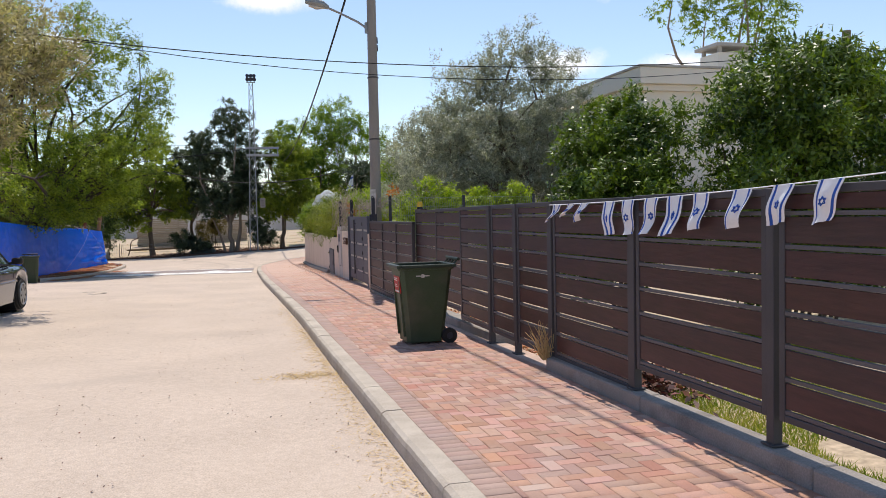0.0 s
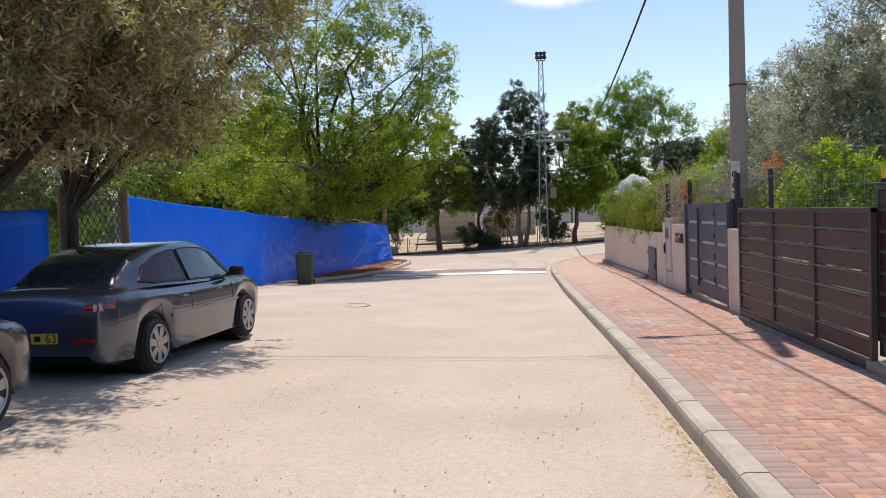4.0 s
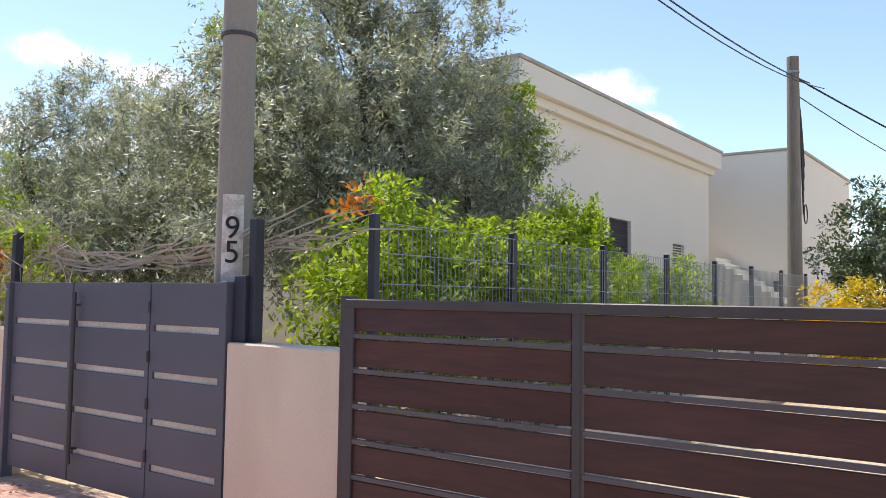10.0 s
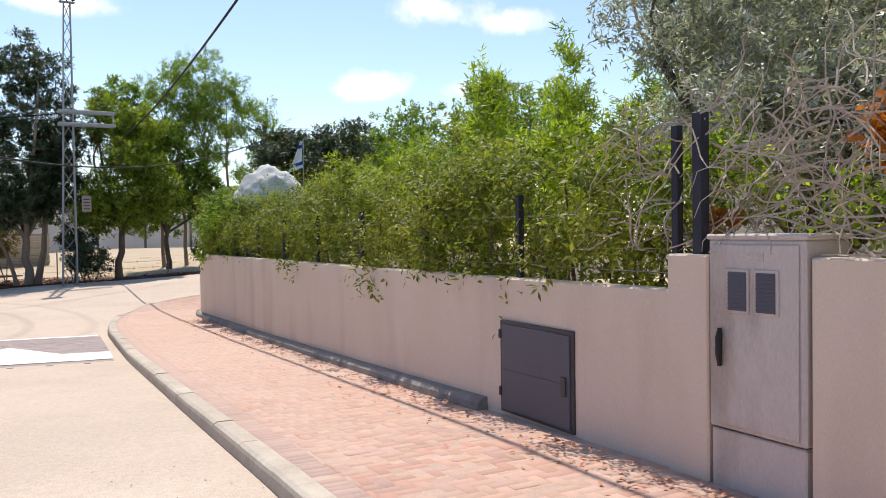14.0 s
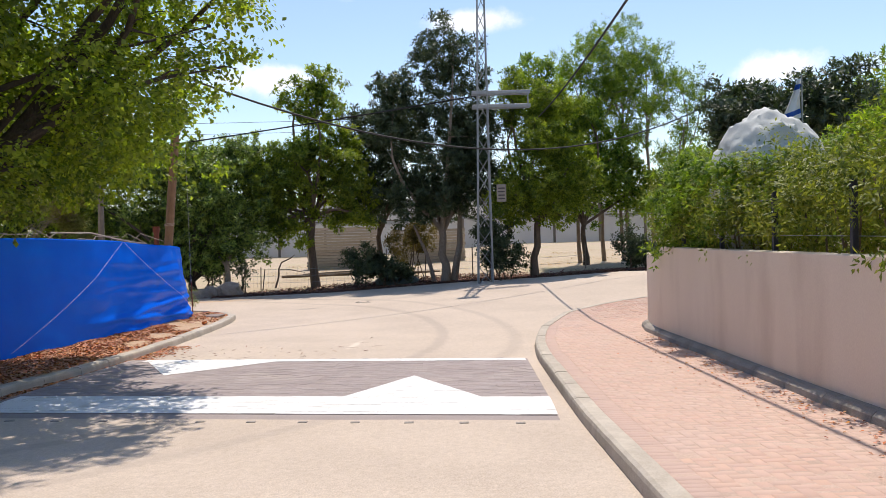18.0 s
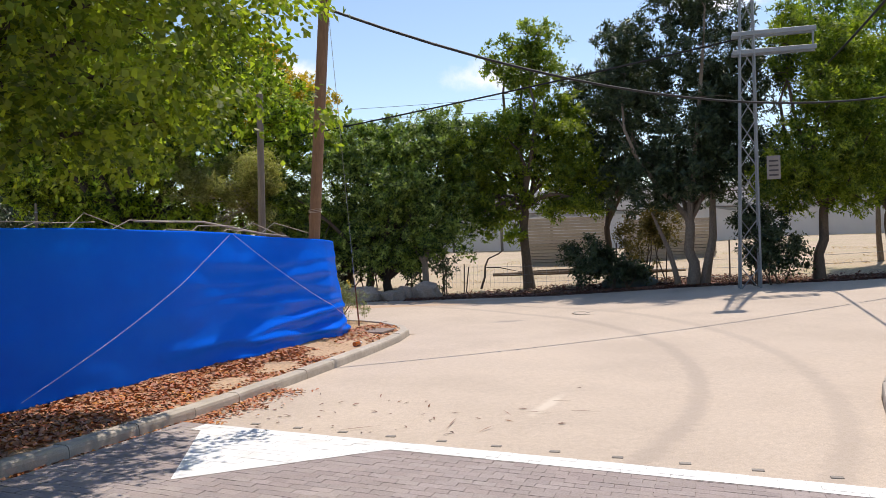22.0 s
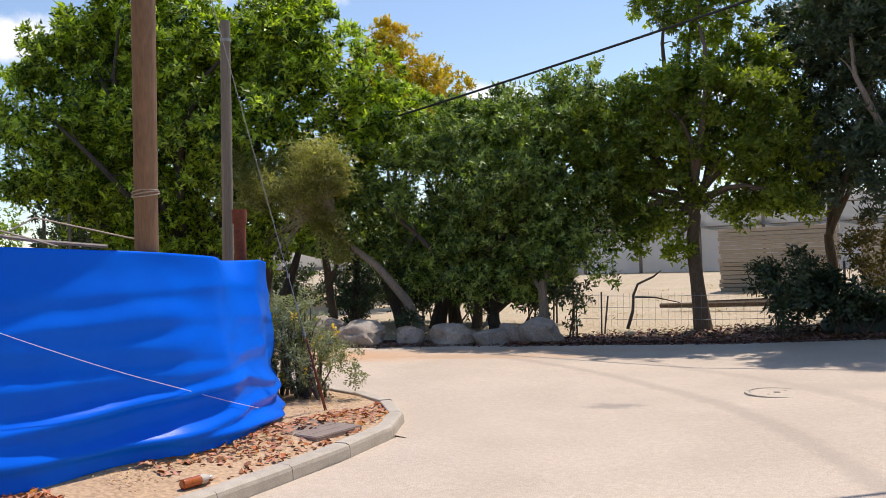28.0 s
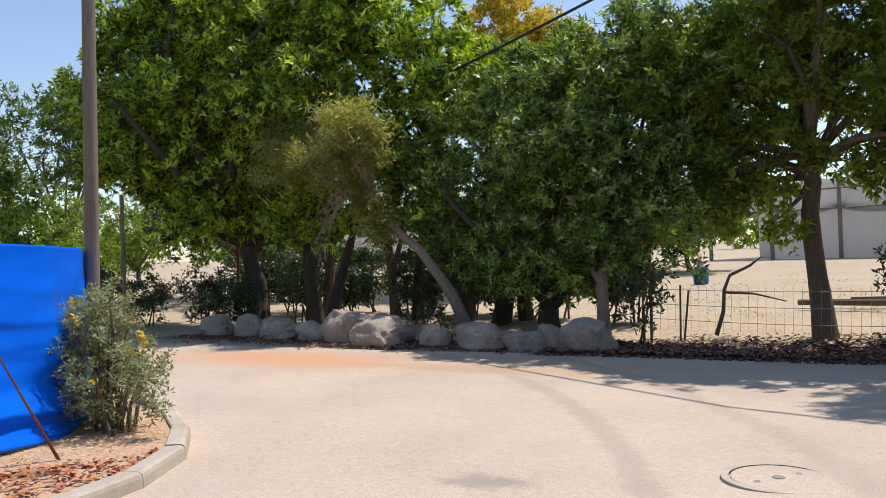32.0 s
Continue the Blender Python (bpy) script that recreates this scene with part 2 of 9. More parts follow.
ROAD = M["concrete_road"]
add_mark(ROAD, (-12.6, 59.3), (5.0, 1.7), (0.60, 0.345, 0.20), .9, turn=14)
add_mark(ROAD, (-8.2, 61.5), (5.0, .7), (0.56, 0.37, 0.24), .6, turn=14)
add_mark(ROAD, (-4.1, 55.62), (.62, .30), (0.27, 0.235, 0.21), .65, turn=20)
add_mark(ROAD, (-1.66, 45.4), (.13, 1.0), (0.70, 0.60, 0.49), .8, turn=-8)
add_mark(ROAD, (-14.34, 47.19), (.22, .22), (0.36, 0.295, 0.245), .45, ring=14.51)
add_mark(ROAD, (-14.34, 47.19), (.22, .22), (0.36, 0.295, 0.245), .35, ring=14.51 + 1.55)
add_mark(ROAD, (-1.0, 57.5), (2.6, .5), (0.46, 0.38, 0.31), .5, turn=10, patchy=2.0)
add_mark(ROAD, (-4.5, 21.5), (1.4, .9), (0.45, 0.37, 0.30), .45, patchy=2.0)
add_mark(ROAD, (-1.4, 9.5), (1.2, .35), (0.43, 0.355, 0.29), .4, turn=25, patchy=3.0)
add_mark(ROAD, (-8.5, 60.3), (3.5, .7), (0.50, 0.335, 0.215), .8, turn=18, patchy=1.5)
add_mark(ROAD, (0.3, 13.4), (.9, .5), (0.44, 0.36, 0.29), .4, turn=25, patchy=3.0)
M["soil"] = material("soil", (0.55, 0.375, 0.235), 0.95, vary=(0.42, 0.28, 0.175), scale=1.2, grain=25, grain_amount=0.5, bump=0.8, bump_scale=18)
M["field"] = material("field", (0.52, 0.41, 0.29), 0.95, vary=(0.40, 0.31, 0.20), scale=0.5, grain=14, grain_amount=0.5, bump=0.8, bump_scale=10, third=(0.40, 0.36, 0.19), third_scale=0.4)
M["kerb"] = material("kerb", (0.54, 0.475, 0.39), 0.9, vary=(0.42, 0.365, 0.30), scale=2.2, grain=90, bump=0.3, third=(0.60, 0.53, 0.44), third_scale=1.5, mid=9.0)
M["sand_joint"] = material("sand_joint", (0.58, 0.42, 0.335), 0.95, grain=80, bump=0.2)
M["paver"] = material("paver", (0.49, 0.265, 0.185), 0.85, vary=(0.42, 0.255, 0.195), scale=0.5, grain=110, grain_amount=0.22, bump=0.25, bump_scale=160, island=0.6, third=(0.44, 0.335, 0.285), third_scale=0.6)
M["paver_piece"] = material("paver_piece", (0.49, 0.245, 0.165), 0.85, vary=(0.42, 0.25, 0.19), scale=0.5, grain=110, grain_amount=0.22, bump=0.25, bump_scale=160, island=0.7, third=(0.44, 0.335, 0.285), third_scale=0.8, pick="object")
M["paver_edge"] = material("paver_edge", (0.42, 0.29, 0.24), 0.85, vary=(0.37, 0.255, 0.21), grain=110, bump=0.25, bump_scale=160, island=0.35)
add_mark(M["paver"], (2.6, 40), (9.0, 22.0), (0.60, 0.425, 0.34), .72, patchy=.7)
add_mark(M["paver_edge"], (2.6, 40), (9.0, 22.0), (0.57, 0.40, 0.325), .7, patchy=.7)
M["plinth"] = material("plinth", (0.36, 0.325, 0.285), 0.9, vary=(0.25, 0.22, 0.19), scale=2.0, grain=70, bump=0.35, third=(0.17, 0.15, 0.13), third_scale=2.4, mid=8.0)
M["plaster"] = material("plaster", (0.78, 0.645, 0.52), 0.92, vary=(0.73, 0.595, 0.475), scale=1.3, grain=150, grain_amount=0.12, bump=0.25, bump_scale=220, third=(0.655, 0.52, 0.41), third_scale=1.1, stretch=(1, 1, 0.3))
M["house_wall"] = material("house_wall", (0.80, 0.735, 0.63), 0.9, vary=(0.76, 0.695, 0.59), scale=0.5, grain=60, grain_amount=0.08, bump=0.1)
M["wood_board"] = material("wood_board", (0.072, 0.026, 0.021), 0.45, vary=(0.042, 0.016, 0.014), scale=6, stretch=(1, 0.14, 1), grain=30, grain_amount=0.35, bump=0.25, bump_scale=45, island=0.7, pick="object")
M["frame_metal"] = material("frame_metal", (0.072, 0.064, 0.066), 0.5, vary=(0.056, 0.05, 0.052), scale=3, grain=90, grain_amount=0.1, bump=0.05)
M["rail_metal"] = material("rail_metal", (0.115, 0.102, 0.105), 0.42, vary=(0.09, 0.08, 0.083), scale=3, grain=90, grain_amount=0.1, bump=0.05)
M["grey_metal"] = material("grey_metal", (0.105, 0.108, 0.135), 0.5, vary=(0.09, 0.092, 0.118), scale=1.2, grain=60, grain_amount=0.1, bump=0.04)
M["post_dark"] = material("post_dark", (0.035, 0.037, 0.055), 0.5, grain=60, bump=0.05)
M["tarp"] = material("tarp", (0.0, 0.15, 0.90), 0.26, vary=(0.0, 0.125, 0.84), scale=1.5, grain=200, grain_amount=0.1, bump=0.08, bump_scale=300, spec=0.07)
M["bark"] = material("bark", (0.17, 0.125, 0.09), 0.95, vary=(0.10, 0.075, 0.055), scale=7, stretch=(1, 1, 0.25), grain=40, grain_amount=0.4, bump=1.0, bump_scale=22)
M["bark_dark"] = material("bark_dark", (0.085, 0.066, 0.052), 0.95, vary=(0.05, 0.04, 0.032), scale=7, stretch=(1, 1, 0.25), grain=40, grain_amount=0.4, bump=1.0, bump_scale=22)
M["bark_light"] = material("bark_light", (0.30, 0.24, 0.185), 0.95, vary=(0.2, 0.155, 0.12), scale=6, stretch=(1, 1, 0.3), grain=40, grain_amount=0.4, bump=0.9, bump_scale=22)
M["pole_wood"] = material("pole_wood", (0.255, 0.155, 0.095), 0.85, vary=(0.18, 0.11, 0.07), scale=9, stretch=(1, 1, 0.06), grain=60, grain_amount=0.3, bump=0.5, bump_scale=40)
M["pole_grey_wood"] = material("pole_grey_wood", (0.24, 0.205, 0.165), 0.9, vary=(0.16, 0.135, 0.11), scale=9, stretch=(1, 1, 0.06), grain=60, grain_amount=0.3, bump=0.5, bump_scale=40)
M["pole_concrete"] = material("pole_concrete", (0.31, 0.28, 0.245), 0.85, vary=(0.26, 0.235, 0.205), scale=3, stretch=(1, 1, 0.3), grain=80, grain_amount=0.15, bump=0.15)
M["galvanised"] = material("galvanised", (0.33, 0.35, 0.36), 0.55, metal=0.4, vary=(0.27, 0.285, 0.29), scale=4, grain=40, grain_amount=0.15, bump=0.05)
M["cable"] = material("cable", (0.018, 0.018, 0.02), 0.6, bump=0)
M["white_paint"] = material("white_paint", (0.85, 0.84, 0.82), 0.7, vary=(0.80, 0.79, 0.76), scale=3, grain=60, grain_amount=0.08, bump=0.2, third=(0.72, 0.69, 0.64), third_scale=2.2)
M["hump"] = material("hump", (0.37, 0.305, 0.285), 0.9, vary=(0.33, 0.27, 0.25), scale=1.2, grain=60, grain_amount=0.25, bump=0.3, bump_scale=90, third=(0.43, 0.355, 0.315), third_scale=0.8, island=0.35)
M["hump_bed"] = material("hump_bed", (0.37, 0.31, 0.285), 0.9, vary=(0.32, 0.265, 0.245), scale=2, grain=60, grain_amount=.2, bump=.3)
M["hump_piece"] = material("hump_piece", (0.37, 0.305, 0.285), 0.9, vary=(0.33, 0.27, 0.25), scale=1.2, grain=60, grain_amount=0.25, bump=0.3, bump_scale=90, third=(0.43, 0.355, 0.315), third_scale=0.8, island=0.35, pick="object")
M["rock"] = material("rock", (0.40, 0.335, 0.28), 0.95, vary=(0.26, 0.215, 0.175), scale=3, grain=25, grain_amount=0.35, bump=1.0, bump_scale=9, third=(0.5, 0.45, 0.39), third_scale=1.5, mid=6.0)
M["white_wall"] = material("white_wall", (0.72, 0.71, 0.70), 0.9, vary=(0.64, 0.625, 0.61), scale=0.5, grain=20, grain_amount=0.12, bump=0.1)
M["litter"] = material("litter", (0.56, 0.215, 0.07), 0.8, vary=(0.40, 0.135, 0.05), scale=4, grain=40, bump=0, island=1.0)
M["litter_dark"] = material("litter_dark", (0.24, 0.105, 0.068), 0.9, vary=(0.14, 0.062, 0.042), scale=4, grain=40, bump=0, island=1.6)
M["litter_rust"] = material("litter_rust", (0.34, 0.15, 0.085), 0.9, vary=(0.20, 0.085, 0.05), scale=4, grain=40, bump=0, island=1.4)
M["leaf_bright"] = leaf_material("leaf_bright", (0.12, 0.185, 0.022), (0.36, 0.43, 0.055), 0.5, rough=0.5, tint=(1.5, 1.65, 0.5))
M["leaf_hedge"] = leaf_material("leaf_hedge", (0.065, 0.125, 0.017), (0.28, 0.37, 0.055), 0.42, scale=2.0, tint=(1.6, 1.75, 0.5))
M["leaf_dark"] = leaf_material("leaf_dark", (0.028, 0.050, 0.025), (0.095, 0.125, 0.06), 0.2, scale=2.0, rough=0.45, spec=0.45, tint=(1.4, 1.6, 0.6))
# dark base, pale noise patches: sunlit sprigs against shaded gaps, put into the colour
M["leaf_carob"] = leaf_material("leaf_carob", (0.034, 0.07, 0.018), (0.34, 0.43, 0.11), 0.32, scale=2.6, rough=0.42, spec=0.4, tint=(1.7, 1.9, 0.5))
M["leaf_olive"] = leaf_material("leaf_olive", (0.19, 0.205, 0.155), (0.47, 0.48, 0.40), 0.36, rough=0.45, spec=0.4, tint=(1.25, 1.3, 0.8))
M["leaf_grey"] = leaf_material("leaf_grey", (0.18, 0.156, 0.108), (0.44, 0.385, 0.275), 0.42)
M["leaf_sissoo"] = leaf_material("leaf_sissoo", (0.085, 0.125, 0.024), (0.30, 0.335, 0.06), 0.55, rough=0.45, tint=(1.65, 1.9, 0.5))
M["leaf_yellow"] = leaf_material("leaf_yellow", (0.26, 0.23, 0.02), (0.66, 0.44, 0.035), 0.5)
M["leaf_dry"] = leaf_material("leaf_dry", (0.10, 0.085, 0.03), (0.30, 0.22, 0.075), 0.3)
# light green tips, set extra pale on a deep base to paint sun on them
M["leaf_big"] = leaf_material("leaf_big", (0.030, 0.065, 0.012), (0.50, 0.60, 0.08), 0.40, scale=1.7, rough=0.45, spec=0.35, tint=(1.6, 1.8, 0.4))
M["leaf_citrus"] = leaf_material("leaf_citrus", (0.036, 0.07, 0.010), (0.17, 0.25, 0.028), 0.26, rough=0.42, spec=0.35, tint=(1.6, 1.7, 0.5))
M["leaf_orange"] = leaf_material("leaf_orange", (0.38, 0.12, 0.025), (0.48, 0.19, 0.04), 0.4)
M["leaf_bamboo"] = leaf_material("leaf_bamboo", (0.095, 0.135, 0.02), (0.30, 0.31, 0.065), 0.42, tint=(1.35, 1.45, 0.5))
M["leaf_feather"] = leaf_material("leaf_feather", (0.22, 0.225, 0.07), (0.56, 0.54, 0.22), 0.5, tint=(1.3, 1.35, 0.6))
M["twig"] = material("twig", (0.46, 0.39, 0.32), 0.95, vary=(0.36, 0.30, 0.24), scale=6, bump=0)
M["grass"] = leaf_material("grass", (0.15, 0.22, 0.03), (0.36, 0.34, 0.10), 0.4, scale=1.6)
M["straw"] = material("straw", (0.68, 0.50, 0.25), 0.9, vary=(0.56, 0.40, 0.18), bump=0)


# ---- helpers for things ----
def put(bm, mat, name, parent=None, smooth=False, label=""):
    me = bpy.data.meshes.new(name)
    bmesh.ops.recalc_face_normals(bm, faces=bm.faces)
    bm.to_mesh(me)
    bm.free()
    for m in (mat if isinstance(mat, (list, tuple)) else [mat]):
        me.materials.append(m)
    if smooth:
        me.polygons.foreach_set("use_smooth", [True] * len(me.polygons))
        me.set_sharp_from_angle(angle=radians(38))
    ob = new(name, me)
    if parent:
        ob.parent = parent
    if label:
        ob["label"] = label
    return ob


def part(name, bm, mat, parent, label="", smooth=False):
    """One mesh under a thing or a part, in the coordinates of the top thing."""
    return put(bm, mat, name, parent, smooth, label)


def thing(name, label, category, group="", kind="", at=None):
    e = new(name)
    e.empty_display_size = 0.1
    if at:
        e.location = at
    return tagged(e, label, category, group, kind)


def from_arrays(name, verts, faces, mat, parent=None, smooth=False, label=""):
    """A mesh from numpy arrays of quads or triangles (all faces of one size)."""
    me = bpy.data.meshes.new(name)
    verts, faces = np.asarray(verts, dtype=np.float32), np.asarray(faces, dtype=np.int32)
    k = faces.shape[1]
    me.vertices.add(len(verts))
    me.vertices.foreach_set("co", verts.ravel())
    me.loops.add(faces.size)
    me.loops.foreach_set("vertex_index", faces.ravel())
    me.polygons.add(len(faces))
    me.polygons.foreach_set("loop_start", np.arange(0, faces.size, k, dtype=np.int32))
    if smooth:
        me.polygons.foreach_set("use_smooth", np.ones(len(faces), dtype=bool))
    me.update(calc_edges=True)
    me.materials.append(mat)
    ob = new(name, me)
    if parent:
        ob.parent = parent
    if label:
        ob["label"] = label
    return ob


def box(bm, x0, x1, y0, y1, z0, z1, bevel=0.0, m=None, index=0):
    r = bmesh.ops.create_cube(bm, size=1)
    vs = r["verts"]
    for v in vs:
        v.co = Vector((x0 + (v.co.x + .5) * (x1 - x0), y0 + (v.co.y + .5) * (y1 - y0), z0 + (v.co.z + .5) * (z1 - z0)))
    fs = {f for v in vs for f in v.link_faces}
    if bevel:
        es = list({e for v in vs for e in v.link_edges})
        g = bmesh.ops.bevel(bm, geom=es, offset=bevel, segments=1, affect="EDGES")
        vs = list({v for f in g["faces"] for v in f.verts})
        fs = {f for v in vs for f in v.link_faces}
    if m:
        bmesh.ops.transform(bm, matrix=m, verts=list({v for f in fs for v in f.verts}))
    for f in fs:
        f.material_index = index
    return bm


def rod(bm, a, b, r0, r1=None, seg=8, caps=True, index=0):
    """A round bar from a to b."""
    a, b = Vector(a), Vector(b)
    d = b - a
    r1 = r0 if r1 is None else r1
    q = d.to_track_quat("Z", "Y").to_matrix().to_4x4()
    g = bmesh.ops.create_cone(bm, cap_ends=caps, segments=seg, radius1=r0, radius2=r1, depth=d.length, matrix=Matrix.Translation((a + b) / 2) @ q)
    for f in {f for v in g["verts"] for f in v.link_faces}:
        f.material_index = index
    return bm


def tube(bm, pts, radii, seg=8, index=0):
    """A tapering tube through points."""
    pts = [Vector(p) for p in pts]
    if not hasattr(radii, "__len__"):
        radii = [radii] * len(pts)
    rings = []
    side = Vector((1, 0, 0))
    for i, p in enumerate(pts):
        t = (pts[min(i + 1, len(pts) - 1)] - pts[max(i - 1, 0)]).normalized()
        if abs(t.dot(side)) > 0.95:
            side = Vector((0, 1, 0))
        u = (side - t * side.dot(t)).normalized()
        w = t.cross(u)
        side = u
        rings.append([bm.verts.new(p + (u * math.cos(6.2832 * k / seg) + w * math.sin(6.2832 * k / seg)) * radii[i]) for k in range(seg)])
    for a, b in zip(rings, rings[1:]):
        for k in range(seg):
            f = bm.faces.new((a[k], a[(k + 1) % seg], b[(k + 1) % seg], b[k]))
            f.material_index = index
    for ring in (rings[0][::-1], rings[-1]):
        f = bm.faces.new(ring)
        f.material_index = index
    return bm


def sag(a, b, drop, n=14):
    a, b = Vector(a), Vector(b)
    return [a.lerp(b, i / n) - Vector((0, 0, drop * 4 * (i / n) * (1 - i / n))) for i in range(n + 1)]


rng = np.random.default_rng(7)

# ---- the lie of the land ----
PROFILE_Y = (-60, 0, 8, 14.6, 20.7, 28.4, 37.7, 45, 53, 65, 95)
PROFILE_Z = (0.1, .07, .04, -.06, -.17, -.33, -.67, -.87, -1.0, -1.05, -1.0)


def smooth01(v):
    v = np.clip(v, 0, 1)
    return v * v * (3 - 2 * v)


def pave_z(x, y):
    """Height of the pavement, and of the verges, at a place."""
    z = np.interp(y, PROFILE_Y, PROFILE_Z)
    return z + 0.05 * np.clip(np.asarray(x) + 4, 0, 12) * np.clip((np.asarray(y) - 48) / 10, 0, 1)


def road_z(x, y):
    rise = 0.03 * np.clip(-np.asarray(x), 0, 6) * (1 - smooth01((np.asarray(y) - 24) / 12))
    return pave_z(x, y) - 0.13 + rise


def at_z(x, y):
    return float(pave_z(x, y))


KERB_R = [(1.22, -14), (1.20, 0), (1.20, 9), (1.25, 14.5), (1.24, 18), (1.21, 22), (1.19, 27), (1.26, 31), (1.40, 37), (1.53, 40), (1.64, 42.3), (1.83, 44.2), (2.24, 46.5), (2.74, 48.2), (3.28, 49.6), (4.0, 50.55), (4.8, 51.4), (6.2, 52.3), (8.0, 53.0), (14, 54.4), (24, 56.5), (40, 60)]
KERB_L = [(-8.0, 33.6), (-7.2, 35.2), (-6.5, 37.5), (-5.98, 40), (-5.7, 42), (-5.58, 44), (-5.52, 47), (-5.52, 50), (-5.6, 51.6), (-5.78, 52.9), (-6.35, 54.05), (-7.1, 54.62), (-7.9, 55.0), (-8.8, 55.3), (-11, 55.8)]
LOW_WALL = [(3.62, 26.63), (3.66, 29), (3.80, 33), (3.95, 36.5), (4.10, 40), (4.22, 43.4), (4.30, 45.0), (4.55, 46.3), (5.2, 47.4), (6.6, 48.3), (12, 50.0), (30, 54)]


def resample(points, step):
    pts = [Vector((*p, 0)) for p in points]
    out, left = [pts[0]], step
    for a, b in zip(pts, pts[1:]):
        d, pos = (b - a).length, 0.0
        while d - pos >= left:
            pos += left
            out.append(a.lerp(b, pos / d))
            left = step
        left -= d - pos
    return out


def edge_x(points, y):
    return float(np.interp(y, [p[1] for p in points], [p[0] for p in points]))


def sheet(name, rows, cols, fx, fy, fz, mat):
    """A sheet over a grid of parameters, shaped by functions of them."""
    v = [(fx(i, j), fy(i, j)) for i in rows for j in cols]
    xs, ys = np.array([p[0] for p in v]), np.array([p[1] for p in v])
    zs = fz(xs, ys)
    n, k = len(rows), len(cols)
    f = [(a * k + b, a * k + b + 1, (a + 1) * k + b + 1, (a + 1) * k + b) for a in range(n - 1) for b in range(k - 1)]
    return from_arrays(name, np.stack([xs, ys, zs], 1), f, mat, smooth=True)


def far_edge(x):
    return float(np.interp(x, (-60, -30, -17, -12.7, -10, -7, -4, 1, 5, 9, 20, 60), (54, 58, 59.6, 60.9, 62.0, 63.2, 64.1, 64.3, 62.9, 62.6, 65, 74)))


def near_edge(x):
    left = float(np.interp(x, (-60, -11, -8.8, -7.9, -7.1, -6.35, -5.78), (50.5, 55.8, 55.3, 55.0, 54.62, 54.05, 52.9)))
    right = float(np.interp(x, (8, 14, 24, 40, 60), (53.0, 54.4, 56.5, 60, 65)))
    return left - .3 if x < -5.78 else 52.9 if x < 8 else right


# ground: one sheet to the horizon, finer near the walk
gx = [-900, -400, -150, -80] + list(np.arange(-50, 50.1, 1.0)) + [80, 150, 400, 900]
gy = [-900, -400, -150, -60] + list(np.arange(-30, 110.1, 1.0)) + [150, 250, 500, 1200]


def ground_z(x, y):
    low = road_z(x, y) - 0.05
    field = smooth01((y - 64.5) / 2.0)
    garden = smooth01((x - 4.8) / 0.8) * (1 - smooth01((y - 44) / 2.0))
    verge = smooth01((-6.9 - x) / 0.8) * smooth01((y - 20) / 4)
    slope = 0.5 * smooth01((y - 64) / 40)
    return low + slope + 0.22 * field + 0.2 * garden * (1 - field) + 0.12 * verge * (1 - field) * (1 - smooth01((y - 52) / 2))


ground = sheet("ground", gy, gx, lambda i, j: j, lambda i, j: i, ground_z, M["field"])
tagged(ground, "dry pale earth with sparse stubble", "ground", kind="structure")

ry = list(np.arange(-30, 52.9, 0.6)) + [52.9]
road_main = sheet("road_main", ry, np.linspace(0, 1, 15),
                  lambda i, j: (edge_x(KERB_L, i) if i > 33.6 else -8.0) * (1 - j) + edge_x(KERB_R, i) * j, lambda i, j: i, road_z, M["concrete_road"])
tagged(road_main, "pale dusty concrete street with stains and dry straw at its edge", "road", kind="structure")
rx = list(np.arange(-60, -12, 2.0)) + list(np.arange(-12, 12, 0.4)) + list(np.arange(12, 60.1, 2.0))
road_cross = sheet("road_cross", rx, np.linspace(0, 1, 15), lambda i, j: i, lambda i, j: near_edge(i) * (1 - j) + far_edge(i) * j, road_z, M["concrete_road"])
tagged(road_cross, "pale dusty concrete cross street", "road", kind="structure")


# kerbs, stone by stone
def kerb(name, line, step, inward, width, label):
    top = thing(name, label, "kerb", kind="structure")
    pts = resample(line, step)
    side = 1 if inward else -1

    def normal(i):
        d = (pts[min(i + 1, len(pts) - 1)] - pts[max(i - 1, 0)]).normalized()
        return Vector((d.y, -d.x, 0)) * side
    for i in range(len(pts) - 1):
        bm = bmesh.new()
        ends = []
        d = (pts[i + 1] - pts[i]).normalized()
        sink = random.uniform(-0.006, 0.006)
        for p, n in ((pts[i] + d * 0.004, normal(i)), (pts[i + 1] - d * 0.004, normal(i + 1))):
            zr, zp = float(road_z(p.x, p.y)) - 0.08, at_z(p.x + n.x * width, p.y + n.y * width) + 0.012 + sink
            prof = ((-0.0, zr), (0.012, zp - 0.05), (0.022, zp - 0.018), (0.055, zp), (width - 0.01, zp), (width, zp - 0.008), (width, zr))
            ends.append([bm.verts.new((p.x + n.x * u, p.y + n.y * u, z)) for u, z in prof])
        a, b = ends
        k = len(a)
        for q in range(k - 1):
            bm.faces.new((a[q], a[q + 1], b[q + 1], b[q]))
        bm.faces.new(a)
        bm.faces.new(b[::-1])
        part("kerbstone", bm, M["kerb"], top)
    return top


kerb("kerb_right", KERB_R, 0.98, True, 0.2, "pale grey concrete kerb beside the brick pavement")
kerb("kerb_left", KERB_L, 0.98, False, 0.2, "pale grey concrete kerb round the leafy verge")

# verge on the left behind the kerb
vy = list(np.arange(33.6, 55.2, 0.5))
TARP_LINE = [(-7.45, 21.6), (-7.75, 27), (-8.0, 32), (-8.05, 38), (-7.75, 43), (-7.12, 46), (-6.82, 49), (-6.73, 50.5), (-6.83, 51.2), (-7.03, 51.62), (-7.35, 52.35), (-8.5, 53.75), (-9.6, 54.5), (-11.5, 55.3)]


